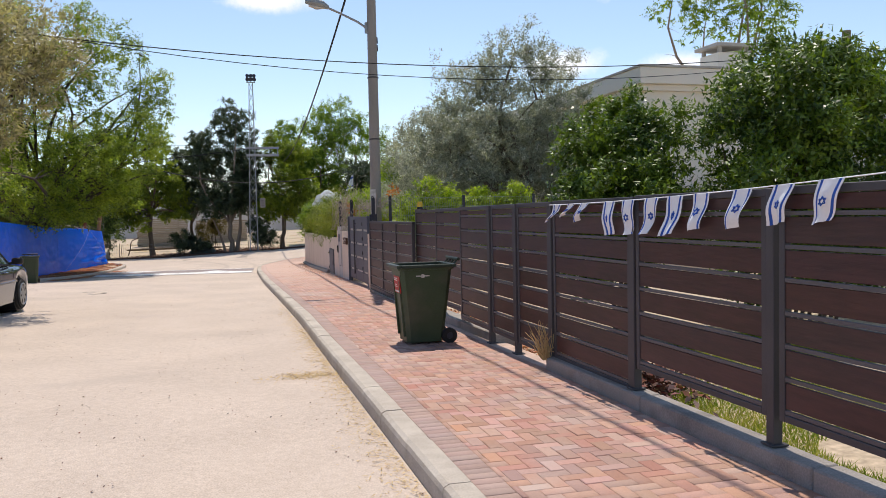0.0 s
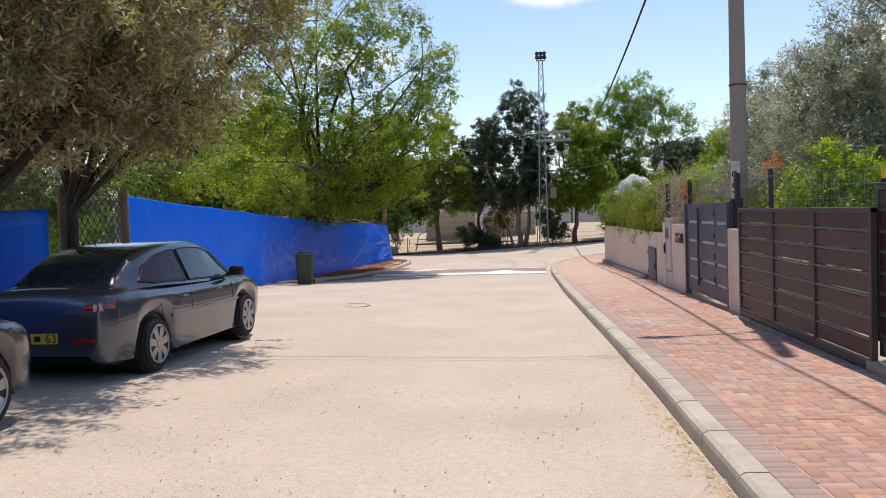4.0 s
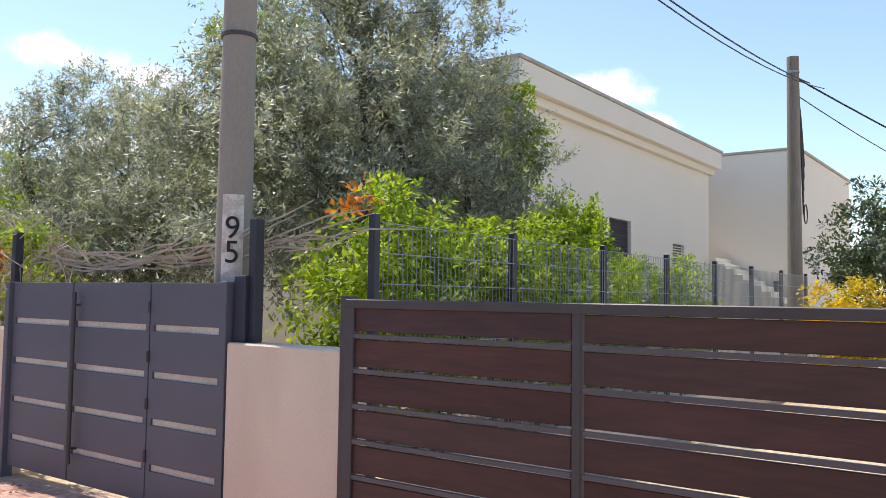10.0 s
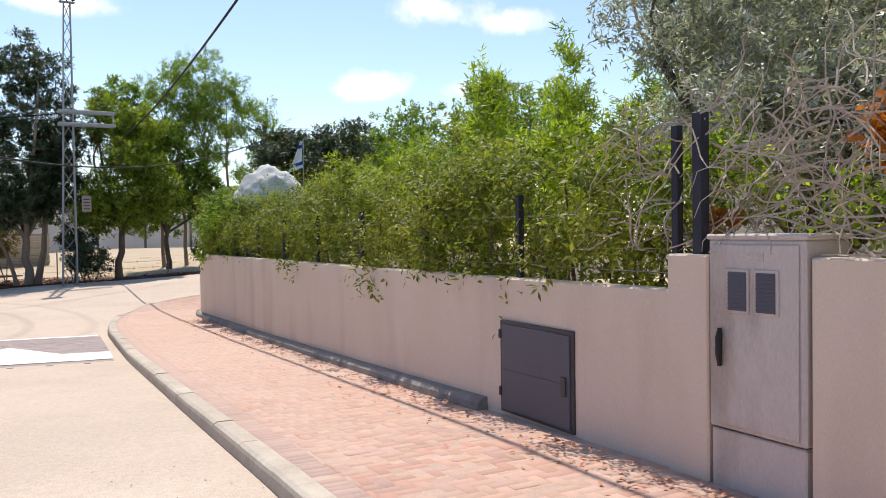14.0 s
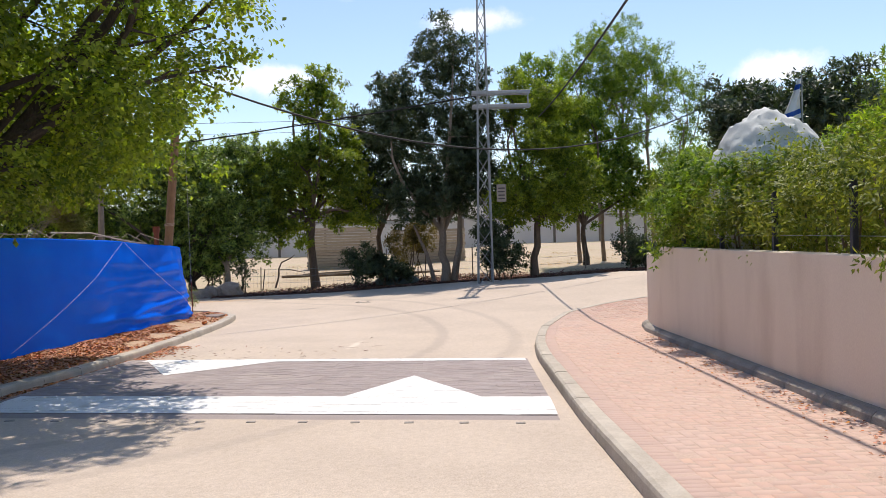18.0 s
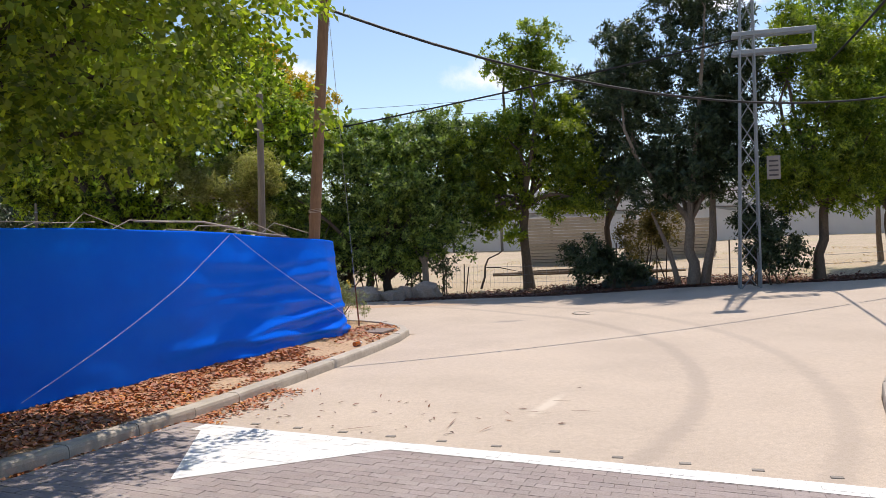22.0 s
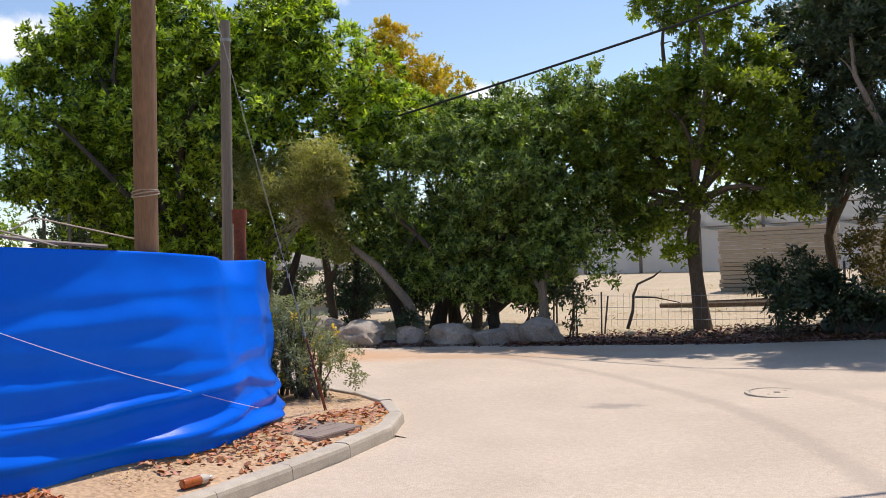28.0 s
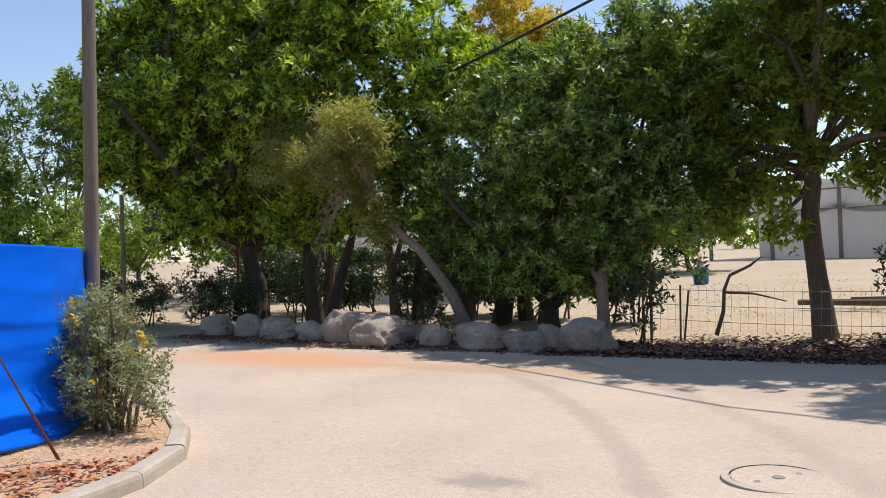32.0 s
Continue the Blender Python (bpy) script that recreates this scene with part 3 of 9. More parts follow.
def verge_z(x, y):
    bank = 0.09 * smooth01((-6.05 - np.asarray(x)) / .6) * smooth01((np.asarray(y) - 42) / 5) * (1 - smooth01((np.asarray(y) - 52.6) / 1.2))
    return pave_z(x, y) + bank - 0.02 + 0.025 * np.sin(3.1 * x + 1.7 * y) * np.sin(2.3 * y)


verge = sheet("verge", vy, np.linspace(0, 1, 8), lambda i, j: (-13.0) * (1 - j) + (edge_x(KERB_L[:10], i) - 0.19 if i < 52.9 else float(np.interp(i, (52.9, 54.05, 54.62, 55.0, 55.3), (-5.97, -6.5, -7.2, -8.0, -8.9)))) * j,
              lambda i, j: i, verge_z, M["soil"])
tagged(verge, "reddish sandy verge strewn with dry leaves", "verge", kind="structure")

# pavement bed on the right
py_ = list(np.arange(-14, 45.4, 0.4)) + list(np.arange(45.4, 53, 0.3))


def wall_x(y):
    return 3.32 if y < 19.2 else 3.62 if y < 26.6 else edge_x(LOW_WALL[:8], y) if y < 46 else float(np.interp(y, (46, 47.4, 48.3, 50, 53), (4.5, 5.2, 6.6, 12, 24)))


pavement = sheet("pavement", py_, np.linspace(0, 1, 7), lambda i, j: (edge_x(KERB_R, i) + 0.17) * (1 - j) + (wall_x(i) + 0.15) * j, lambda i, j: i,
                 lambda x, y: pave_z(x, y) - 0.0065 + 0.0047 * smooth01((y - 19) / 8), M["sand_joint"])
tagged(pavement, "sandy bed of the red brick pavement", "pavement", kind="structure")

# ---- right side: fence, gates, walls ----
FX = 3.30
tilt_z = lambda y: 1.80 - 0.005 * (y - 4.3)


def plinth(y0, y1, n, x0=3.20, x1=3.40, h=0.13):
    top = thing("fence_plinth", "low weathered concrete plinth under the wooden fence", "plinth", kind="structure")
    ys = np.linspace(y0, y1, n + 1)
    for a, b in zip(ys, ys[1:]):
        bm = bmesh.new()
        z0, z1 = at_z(3.2, a), at_z(3.2, b)
        box(bm, x0, x1, a + 0.004, b - 0.004, -0.35, 0, 0.012)
        for v in bm.verts:
            if v.co.z > -0.1:
                v.co.z += (z0 + (z1 - z0) * (v.co.y - a) / (b - a)) + h
        part("plinth_block", bm, M["plinth"], top)
    return top


plinth(-8, 7.85, 8)
plinth(9.85, 14.72, 3, 3.33, 3.60, .11)


def board_mesh(bm, x, y0, y1, z0, z1, t=0.022):
    box(bm, x - t / 2, x + t / 2, y0, y1, z0, z1, 0.003)


def fence_panel(y0, y1, z_bottom, boards=7, x=FX, post_foot=None):
    """A steel frame with boards between rails; a post at its near end stands on the plinth or the ground."""
    zt = tilt_z((y0 + y1) / 2)
    bm = bmesh.new()
    for y in (y0 + 0.005, y1 - 0.055):
        box(bm, x - 0.025, x + 0.025, y, y + 0.05, z_bottom - 0.046, zt - 0.0505, 0.004)
    box(bm, x - 0.025, x + 0.025, y0 + 0.005, y1 - 0.005, zt - 0.05, zt, 0.004)
    box(bm, x - 0.0245, x + 0.0245, y0 + 0.0555, y1 - 0.0555, z_bottom - 0.045, z_bottom, 0.004)
    panel = part("panel_frame", bm, M["frame_metal"], wooden_fence, "dark steel tube frame")
    pitch = 0.2025
    for k in range(boards):
        a = z_bottom + k * pitch
        top_z = min(a + pitch - 0.003, zt - 0.053)
        bm = bmesh.new()
        j = random.uniform(-0.004, 0.004)
        board_mesh(bm, x - 0.006, y0 + 0.056, y1 - 0.056, a + 0.042 + j, top_z + j)
        part("board", bm, M["wood_board"], panel)
        bm = bmesh.new()
        box(bm, x - 0.021, x + 0.0, y0 + 0.056, y1 - 0.056, a + 0.004, a + 0.030, 0.002)
        part("rail", bm, M["rail_metal"], panel)
    bm = bmesh.new()
    foot = post_foot if post_foot is not None else at_z(3.3, y0) + 0.14
    box(bm, x - 0.036, x + 0.034, y0 - 0.075, y0 - 0.003, foot, zt, 0.005)
    part("post", bm, M["frame_metal"], panel)
    bm = bmesh.new()
    box(bm, x - 0.06, x + 0.06, y0 - 0.10, y0 + 0.02, foot - 0.004, foot + 0.008, 0.002)
    part("base_plate", bm, M["frame_metal"], panel)
    return panel


wooden_fence = thing("wooden_fence", "dark brown stained timber fence in dark steel frames", "fence")
for a, b in ((-8.2, -6.42), (-6.4, -4.62), (-4.6, -2.82), (-2.8, -1.02), (-1.0, 0.78), (0.8, 2.52), (2.6, 4.27), (4.38, 6.06)):
    fence_panel(a, b, .408, boards=7)
fence_panel(6.15, 7.80, .205, boards=8)
fence_panel(7.90, 8.86, .205, boards=8, post_foot=at_z(3.3, 7.9))
fence_panel(8.96, 9.80, .205, boards=8, post_foot=at_z(3.3, 8.9))
fence_panel(9.92, 11.22, .205, boards=8, post_foot=at_z(3.3, 9.85))
fence_panel(11.32, 12.90, .275, boards=7, x=3.38)
fence_panel(13.00, 14.74, .275, boards=7, x=3.48)
bm = bmesh.new()
box(bm, 3.51, 3.582, 14.745, 14.82, at_z(3.3, 14.2) + .12, 1.751, 0.005)
part("end_post", bm, M["frame_metal"], wooden_fence)
bm = bmesh.new()
box(bm, 3.45, 3.58, 14.30, 14.84, 1.752, 1.770, 0.004)
part("cap_board", bm, M["wood_board"], wooden_fence, "stained cap board")


def sliding_gate():
    top = thing("sliding_gate", "dark brown timber boards in a dark steel sliding gate", "gate")
    y0, y1, x = 14.66, 19.22, 3.40
    z0, z1 = -0.03, 1.53
    cols = (y0, 16.16, 17.63, y1)
    for y in cols:
        bm = bmesh.new()
        w = 0.07 if y in (y0, y1) else 0.05
        yy = min(max(y - w / 2, y0), y1 - w)
        zb = float(np.interp(yy, (y0, y1), (-0.03, -0.13)))
        box(bm, x - 0.032, x + 0.03, yy, yy + w, zb, z1, 0.005)
        part("upright", bm, M["frame_metal"], top)
    for z, h, n in ((z1 - 0.045, 0.055, "top_rail"), (-0.01, 0.02, "bottom_rail")):
        bm = bmesh.new()
        box(bm, x - 0.034, x + 0.032, y0, y1, z - (0 if n == "bottom_rail" else -0.0) - (0.0 if n == "top_rail" else 0.05), z + h, 0.005)
        part(n, bm, M["frame_metal"], top)
    for a, b in zip(cols, cols[1:]):
        for k in range(7):
            z = 0.012 + k * 0.2140
            bm = bmesh.new()
            j = random.uniform(-0.004, 0.004)
            board_mesh(bm, x - 0.002, a + 0.036, b - 0.036, z + 0.044 + j, min(z + 0.212, 1.482) + j)
            part("board", bm, M["wood_board"], top)
            bm = bmesh.new()
            box(bm, x - 0.026, x + 0.002, a + 0.03, b - 0.03, z + 0.004, z + 0.032, 0.002)
            part("rail", bm, M["rail_metal"], top)
    bm = bmesh.new()
    box(bm, x - 0.05, x + 0.05, y0 - 0.4, y1, -0.2, -0.075, 0.004)
    part("ground_track", bm, M["plinth"], top)
    bm = bmesh.new()
    box(bm, 3.47, 3.55, 19.28, 19.36, -0.15, 1.56, 0.006)
    part("catch_post", bm, M["frame_metal"], top)
    return top


sliding_gate()

# beige pillar between the gates
pillar = thing("gate_pillar", "beige plastered wall pillar between the two gates", "wall", kind="structure")
bm = bmesh.new()
box(bm, 3.56, 3.80, 19.40, 20.58, -0.4, 1.205, 0.012)
part("core", bm, M["plaster"], pillar)


def grey_gate():
    top = thing("pedestrian_gate", "closed blue-grey sheet steel gate with pale slots", "gate")
    x = 3.62
    zt = 1.645
    for y in (20.60, 23.87):
        bm = bmesh.new()
        box(bm, x - 0.06, x + 0.05, y, y + 0.075, -0.25, zt + 0.01, 0.006)
        part("post", bm, M["grey_metal"], top)
    slots = (0.13, 0.495, 0.87, 1.25)
    for a, b in ((20.68, 21.60), (21.61, 22.77), (22.79, 23.86)):
        leaf = None
        zs = [-0.12] + [v for s in slots for v in (s, s + 0.055)] + [zt]
        bm = bmesh.new()
        for k in range(0, len(zs), 2):
            box(bm, x - 0.015, x + 0.015, a + 0.002, b - 0.002, zs[k], zs[k + 1], 0.003)
        for y in (a + 0.002, b - 0.05):
            for s in slots:
                box(bm, x - 0.0145, x + 0.0145, y, y + 0.048, s - 0.001, s + 0.056)
        leaf = part("leaf", bm, M["grey_metal"], top)
        for s in slots:
            bm = bmesh.new()
            box(bm, x + 0.004, x + 0.010, a + 0.05, b - 0.05, s - 0.004, s + 0.059)
            part("slot_pane", bm, M["slot"], leaf, "pale frosted strip")
    bm = bmesh.new()
    rod(bm, (x - 0.075, 22.66, 0.05), (x - 0.075, 22.66, 1.56), 0.021, seg=12)
    for z in (0.18, 1.45):
        rod(bm, (x - 0.075, 22.66, z), (x, 22.66, z), 0.012, seg=8)
    part("handle", bm, M["frame_metal"], top, "long dark upright pull handle", smooth=True)
    for z in (0.2, 0.62, 1.0, 1.4):
        bm = bmesh.new()
        rod(bm, (x - 0.026, 21.605, z), (x - 0.026, 21.605, z + 0.09), 0.014, seg=8)
        part("hinge", bm, M["frame_metal"], top)
    return top


M["slot"] = material("slot", (0.62, 0.57, 0.50), 0.6, bump=0)
grey_gate()

# wall with the name board
wall_a = thing("garden_wall", "beige plastered wall between gate and meter cabinet", "wall", kind="structure")
bm = bmesh.new()
box(bm, 3.60, 3.80, 23.955, 25.50, -0.5, 1.20, 0.012)
part("core", bm, M["plaster"], wall_a)
wall_b = thing("garden_wall", "beige plastered wall stub beside the meter cabinet", "wall", kind="structure")
bm = bmesh.new()
box(bm, 3.60, 3.80, 26.27, 26.64, -0.5, 1.20, 0.012)
part("core", bm, M["plaster"], wall_b)


def low_wall():
    """The long low wall that bends round the corner, with its drip-stained face."""
    top = thing("low_wall", "long low beige plastered wall with a rendered foot", "wall", kind="structure")
    pts = resample(LOW_WALL, 0.5)
    bm = bmesh.new()
    prev = None
    for i, p in enumerate(pts):
        d = (pts[min(i + 1, len(pts) - 1)] - pts[max(i - 1, 0)]).normalized()
        n = Vector((d.y, -d.x, 0))
        zt = 0.945 - 0.007 * (p.y - 27) if p.y < 44.3 else 0.66
        zt = zt if p.y < 47.6 else 0.66
        ring = [bm.verts.new((p.x + n.x * u, p.y + n.y * u, z)) for u, z in ((0, -1.4), (0, zt - 0.012), (0.012, zt), (0.19, zt), (0.2, zt - 0.012), (0.2, -1.4))]
        if prev:
            for k in range(5):
                bm.faces.new((prev[k], prev[k + 1], ring[k + 1], ring[k]))
        else:
            bm.faces.new(ring)
        prev = ring
    bm.faces.new(prev[::-1])
    part("core", bm, M["plaster"], top)
    # rounded concrete foot along the pavement
    foot = [p for p in pts if 28.9 < p.y < 47.5]
    for a, b in zip(foot[::2], foot[2::2]):
        bm = bmesh.new()
        ends = []
        for p in (a, b):
            q = (b - a).normalized()
            n = Vector((-q.y, q.x, 0))
            e = p + q * (0.004 if p is a else -0.004)
            z = at_z(e.x, e.y)
            w = 0.13 + 0.012 * math.sin(p.y * 2.1)
            ends.append([bm.verts.new((e.x + n.x * u, e.y + n.y * u, z + h)) for u, h in ((-0.01, -0.1), (-0.01, 0.125), (w * .55, 0.11), (w * .92, 0.065), (w, 0.0), (w, -0.1))])
        for k in range(5):
            bm.faces.new((ends[0][k], ends[0][k + 1], ends[1][k + 1], ends[1][k]))
        bm.faces.new(ends[0])
        bm.faces.new(ends[1][::-1])
        part("foot_stone", bm, M["plinth"], top)
    return top


low_wall()

# ---- left side: tarpaulin fence ----
def tarp_top(y):
    """Height of the tarpaulin's upper edge along the street."""
    return float(np.interp(y, (21.6, 27, 32, 34, 38, 41, 43, 45.5, 47.5, 50, 51.7, 53, 55.3), (2.16, 1.97, 1.80, 1.72, 1.56, 1.45, 1.38, 1.31, 1.23, 1.10, 1.01, .98, .93)))


def tarp_fence():
    """Blue tarpaulin hung on wire over the fence, slack and creased, bent round the corner."""
    top = thing("tarp_fence", "bright blue tarpaulin hung on a fence, creased and sagging", "tarpaulin fence")
    pts = resample(TARP_LINE, 0.10)
    rows = 72
    BEND = sum((Vector(b) - Vector(a)).length for a, b in zip(TARP_LINE[:9], TARP_LINE[1:10]))
    v, f = [], []
    n0 = len(pts)
    s = 0.0
    for i, p in enumerate(pts):
        d = (pts[min(i + 2, n0 - 1)] - pts[max(i - 2, 0)]).normalized()
        n = Vector((d.y, -d.x, 0))
        s = i * 0.10
        zb = float(verge_z(p.x, p.y)) + 0.02
        zt = tarp_top(p.y) + 0.03 * noise.noise((s * 0.5, 1.2, 0)) - 0.015 * abs(math.sin(s * 1.1))
        for k in range(rows + 1):
            h = k / rows
            z = zb + (zt - zb) * h
            near = smooth01((p.y - 45) / 3.5)
            amp = (0.04 + 0.06 * near) * (1 - h) ** 1.3 + 0.012 + 0.012 * near
            bend = 1 - .75 * math.exp(-((s - BEND) / .7) ** 2)
            o = amp * bend * (noise.noise((s * 0.55, h * 2.2 + s * 0.25, 3.0)) * 1.1 + near * 0.6 * noise.noise((s * 0.8 - h * 2.0, h * 7.0, 8.0)))
            far = abs(s - BEND)
            for hk, deep, wide, rise in ((.03, .10, .04, .02), (.10, .12, .038, .07), (.19, .12, .04, .13), (.40, .035, .05, .05), (.52, .03, .05, -.04), (.64, .022, .05, .0), (.78, .02, .05, .04)):
                c = hk + rise * math.exp(-far / 1.3) + .035 * math.sin(s * .9 + hk * 40) + .02 * noise.noise((s * .6, hk * 9, 2))
                q = (h - c) / wide
                o += deep * near * (math.exp(-q * q) if q > 0 else math.exp(-q * q * 4.5)) * (.55 + .75 * noise.noise((s * .45, hk * 20, 6)))
            o += .14 * (1 - h) ** 2 * math.exp(-(far / 1.1) ** 2) + .05 * near * (1 - h)
            o += 0.012 * noise.noise((s * 3.0, h * 9, 1.0))
            o += 0.05 * (1 - h) ** 3 + 0.02
            o -= (.16 * h ** 8 + .07 * h) * math.exp(-((s - BEND - .35) / .55) ** 2)
            v.append((p.x + n.x * o, p.y + n.y * o, z))
    k = rows + 1
    f = [(i * k + j, (i + 1) * k + j, (i + 1) * k + j + 1, i * k + j + 1) for i in range(n0 - 1) for j in range(rows)]
    ob = from_arrays("tarpaulin", v, f, M["tarp"], top, smooth=True)
    so = ob.modifiers.new("thick", "SOLIDIFY")
    so.thickness = 0.004
    # posts behind it
    for p in resample(TARP_LINE, 3.0):
        bm = bmesh.new()
        z = at_z(p.x, p.y)
        zt = tarp_top(p.y) - 0.04
        rod(bm, (p.x - 0.16, p.y, z - 0.2), (p.x - 0.16, p.y, zt), 0.03, seg=8)
        part("post", bm, M["galvanised"], top)
    return top


tarp_fence()
shade_tarp = thing("tarp_fence", "blue tarpaulin in the shade of the olive trees", "tarpaulin fence")
tl = resample([(-7.45, 19.0), (-7.4, 12), (-7.4, 4), (-7.4, -14)], 0.25)
vv, ff = [], []
for i, p in enumerate(tl):
    for k in range(9):
        h = k / 8
        zt = float(np.interp(p.y, (-14, 10, 16.5, 18.3, 19.0), (1.5, 1.62, 1.80, 1.90, 1.97))) - 0.06 * abs(math.sin(p.y * 0.9)) ** 2
        zb = at_z(p.x, p.y) - 0.05
        vv.append((p.x + 0.08 * noise.noise((p.y * .8, h * 2, 5)) * (1.2 - h), p.y, zb + (zt - zb) * h))
ff = [(i * 9 + j, (i + 1) * 9 + j, (i + 1) * 9 + j + 1, i * 9 + j + 1) for i in range(len(tl) - 1) for j in range(8)]
ob = from_arrays("tarpaulin", vv, ff, M["tarp"], shade_tarp, smooth=True)
ob.modifiers.new("thick", "SOLIDIFY").thickness = 0.004

# ---- plants ----
def leaves(name, parent, blobs, mat, n, length, width, lobe=0.5, seed=1, droop=0.0, fill=0.14, rough=0.25, label="", cut=None, up=0.75, loose=0.22, tri=False, sprig=12, shoot=1.1):
    """A crown of single leaves set round sprigs; the sprigs gather on small lobes that cover larger ones, with gaps and an uneven outline."""
    r = np.random.default_rng(seed)
    bl = np.array(blobs, dtype=float)
    area = bl[:, 3] * bl[:, 4] + bl[:, 3] * bl[:, 5] + bl[:, 4] * bl[:, 5]
    subs = max(6, int(area.sum() * 4.2 / (lobe * lobe * 2.6)))
    pick = r.choice(len(bl), subs, p=area / area.sum())
    d = r.normal(size=(subs, 3))
    d /= np.linalg.norm(d, axis=1, keepdims=True)
    wob = 1 + rough * (np.sin(d[:, 0] * 5 + pick) * np.sin(d[:, 1] * 6.3 + 2 * pick) + 0.6 * np.sin(d[:, 2] * 7.1 + 3 * pick + d[:, 0] * 4))
    centre = bl[pick, :3] + d * np.maximum(bl[pick, 3:6] - lobe * 0.5, 0.05) * (r.uniform(0.60, 1.08, subs) * wob)[:, None]
    size = lobe * r.uniform(0.45, 1.2, subs)
    m = max(1, n // sprig)
    who = r.choice(subs, m, p=size ** 2 / (size ** 2).sum())
    e = r.normal(size=(m, 3)) * 0.7 + 0.6 * d[who] + np.array([0, 0, up])
    e /= np.linalg.norm(e, axis=1, keepdims=True)
    shell = np.where(r.random(m) < loose, r.uniform(0.2, 1.3, m), r.uniform(0.75, 1.05, m))
    at = centre[who] + e * (size[who] * shell)[:, None] * np.array([1, 1, 0.75])
    inside = r.random(m) < fill
    k = int(inside.sum())
    pb = r.choice(len(bl), k, p=area / area.sum())
    q = r.normal(size=(k, 3))
    q /= np.linalg.norm(q, axis=1, keepdims=True)
    at[inside] = bl[pb, :3] + q * bl[pb, 3:6] * r.uniform(0.3, 0.85, k)[:, None]
    n = m * sprig
    e = np.repeat(e, sprig, axis=0)
    out = r.normal(size=(n, 3))
    out -= e * (out * e).sum(1)[:, None]
    out /= np.linalg.norm(out, axis=1, keepdims=True) + 1e-9
    ax = 0.5 * e + out + r.normal(size=(n, 3)) * 0.25
    ax[:, 2] -= droop
    ax /= np.linalg.norm(ax, axis=1, keepdims=True)
    pos = np.repeat(at, sprig, axis=0) + e * (length * shoot * r.uniform(-1.3, 1.0, n))[:, None] + ax * (length * r.uniform(0.05, 0.5, n))[:, None]
    face = e + r.normal(size=(n, 3)) * 0.35 + np.array([0, 0, 0.3])
    side = np.cross(ax, face)
    side /= np.linalg.norm(side, axis=1, keepdims=True) + 1e-9
    ln = length * r.uniform(0.6, 1.3, n)[:, None]
    wd = width * r.uniform(0.7, 1.25, n)[:, None]
    nrm = np.cross(side, ax)
    if cut is not None:
        keep = cut(pos)
        pos, ax, side, nrm, ln, wd = pos[keep], ax[keep], side[keep], nrm[keep], ln[keep], wd[keep]
        n = len(pos)
    if tri:
        v = np.empty((n, 3, 3))
        v[:, 0], v[:, 1], v[:, 2] = pos + side * wd * 0.6, pos - side * wd * 0.6, pos + ax * ln * 1.1
        return from_arrays(name, v.reshape(-1, 3), np.arange(n * 3).reshape(-1, 3), mat, parent, label=label)
    v = np.empty((n, 4, 3))
    v[:, 0] = pos
    v[:, 1] = pos + ax * ln * 0.45 + side * wd * 0.5 + nrm * ln * 0.07
    v[:, 2] = pos + ax * ln
    v[:, 3] = pos + ax * ln * 0.45 - side * wd * 0.5 + nrm * ln * 0.07
    return from_arrays(name, v.reshape(-1, 3), np.arange(n * 4).reshape(-1, 4), mat, parent, label=label)


def limbs(name, parent, base, blobs, radius, mat, seed=1, fork=0.35, lean=None, twigs=True, label=""):
    """A tapering trunk that forks into limbs which reach the lobes of the crown."""
    rr = random.Random(seed)
    base = Vector(base)
    bm = bmesh.new()
    mid = Vector((0, 0, 0))
    for b in blobs:
        mid += Vector(b[:3])
    mid /= len(blobs)
    top = base.lerp(mid, fork)
    if lean:
        top = base + Vector(lean)
    n = 6
    pts, rad = [], []
    for i in range(n + 1):
        t = i / n
        pts.append(base.lerp(top, t) + Vector((rr.uniform(-1, 1), rr.uniform(-1, 1), 0)) * radius * 0.5 * (0 if i == 0 else 1))
        rad.append(radius * (1.35 - 0.6 * min(t * 4, 1) * 0.6 - 0.25 * t))
    pts[0] -= Vector((0, 0, 0.25))
    tube(bm, pts, rad, 10)
    trunk = part("trunk", bm, mat, parent, label, smooth=True)
    for b in blobs:
        bm = bmesh.new()
        c = Vector(b[:3])
        start = pts[-1].lerp(pts[-2], rr.uniform(0, 0.8))
        reach = c + Vector((rr.uniform(-.3, .3) * b[3], rr.uniform(-.3, .3) * b[4], 0.3 * b[5]))
        p2, r2 = [], []
        bend = Vector((rr.uniform(-1, 1), rr.uniform(-1, 1), rr.uniform(0, .8))) * (reach - start).length * 0.2
        for i in range(6):
            t = i / 5
            p2.append(start.lerp(reach, t) + bend * math.sin(t * math.pi))
            r2.append(max(0.010, radius * 0.45 * (1 - t) ** 0.9 + 0.010))
        tube(bm, p2, r2, 7)
        if twigs:
            for _ in range(7):
                k = rr.randint(2, 5)
                dirn = Vector((rr.gauss(0, 1) * b[3], rr.gauss(0, 1) * b[4], rr.gauss(.2, .8) * b[5])) * 0.36
                q = p2[k]
                tube(bm, [q, q + dirn * 0.5 + Vector((0, 0, 0.05)), q + dirn], [0.018 + radius * .05, 0.013, 0.004], 5)
        part("limb", bm, mat, parent, smooth=True)
    return trunk


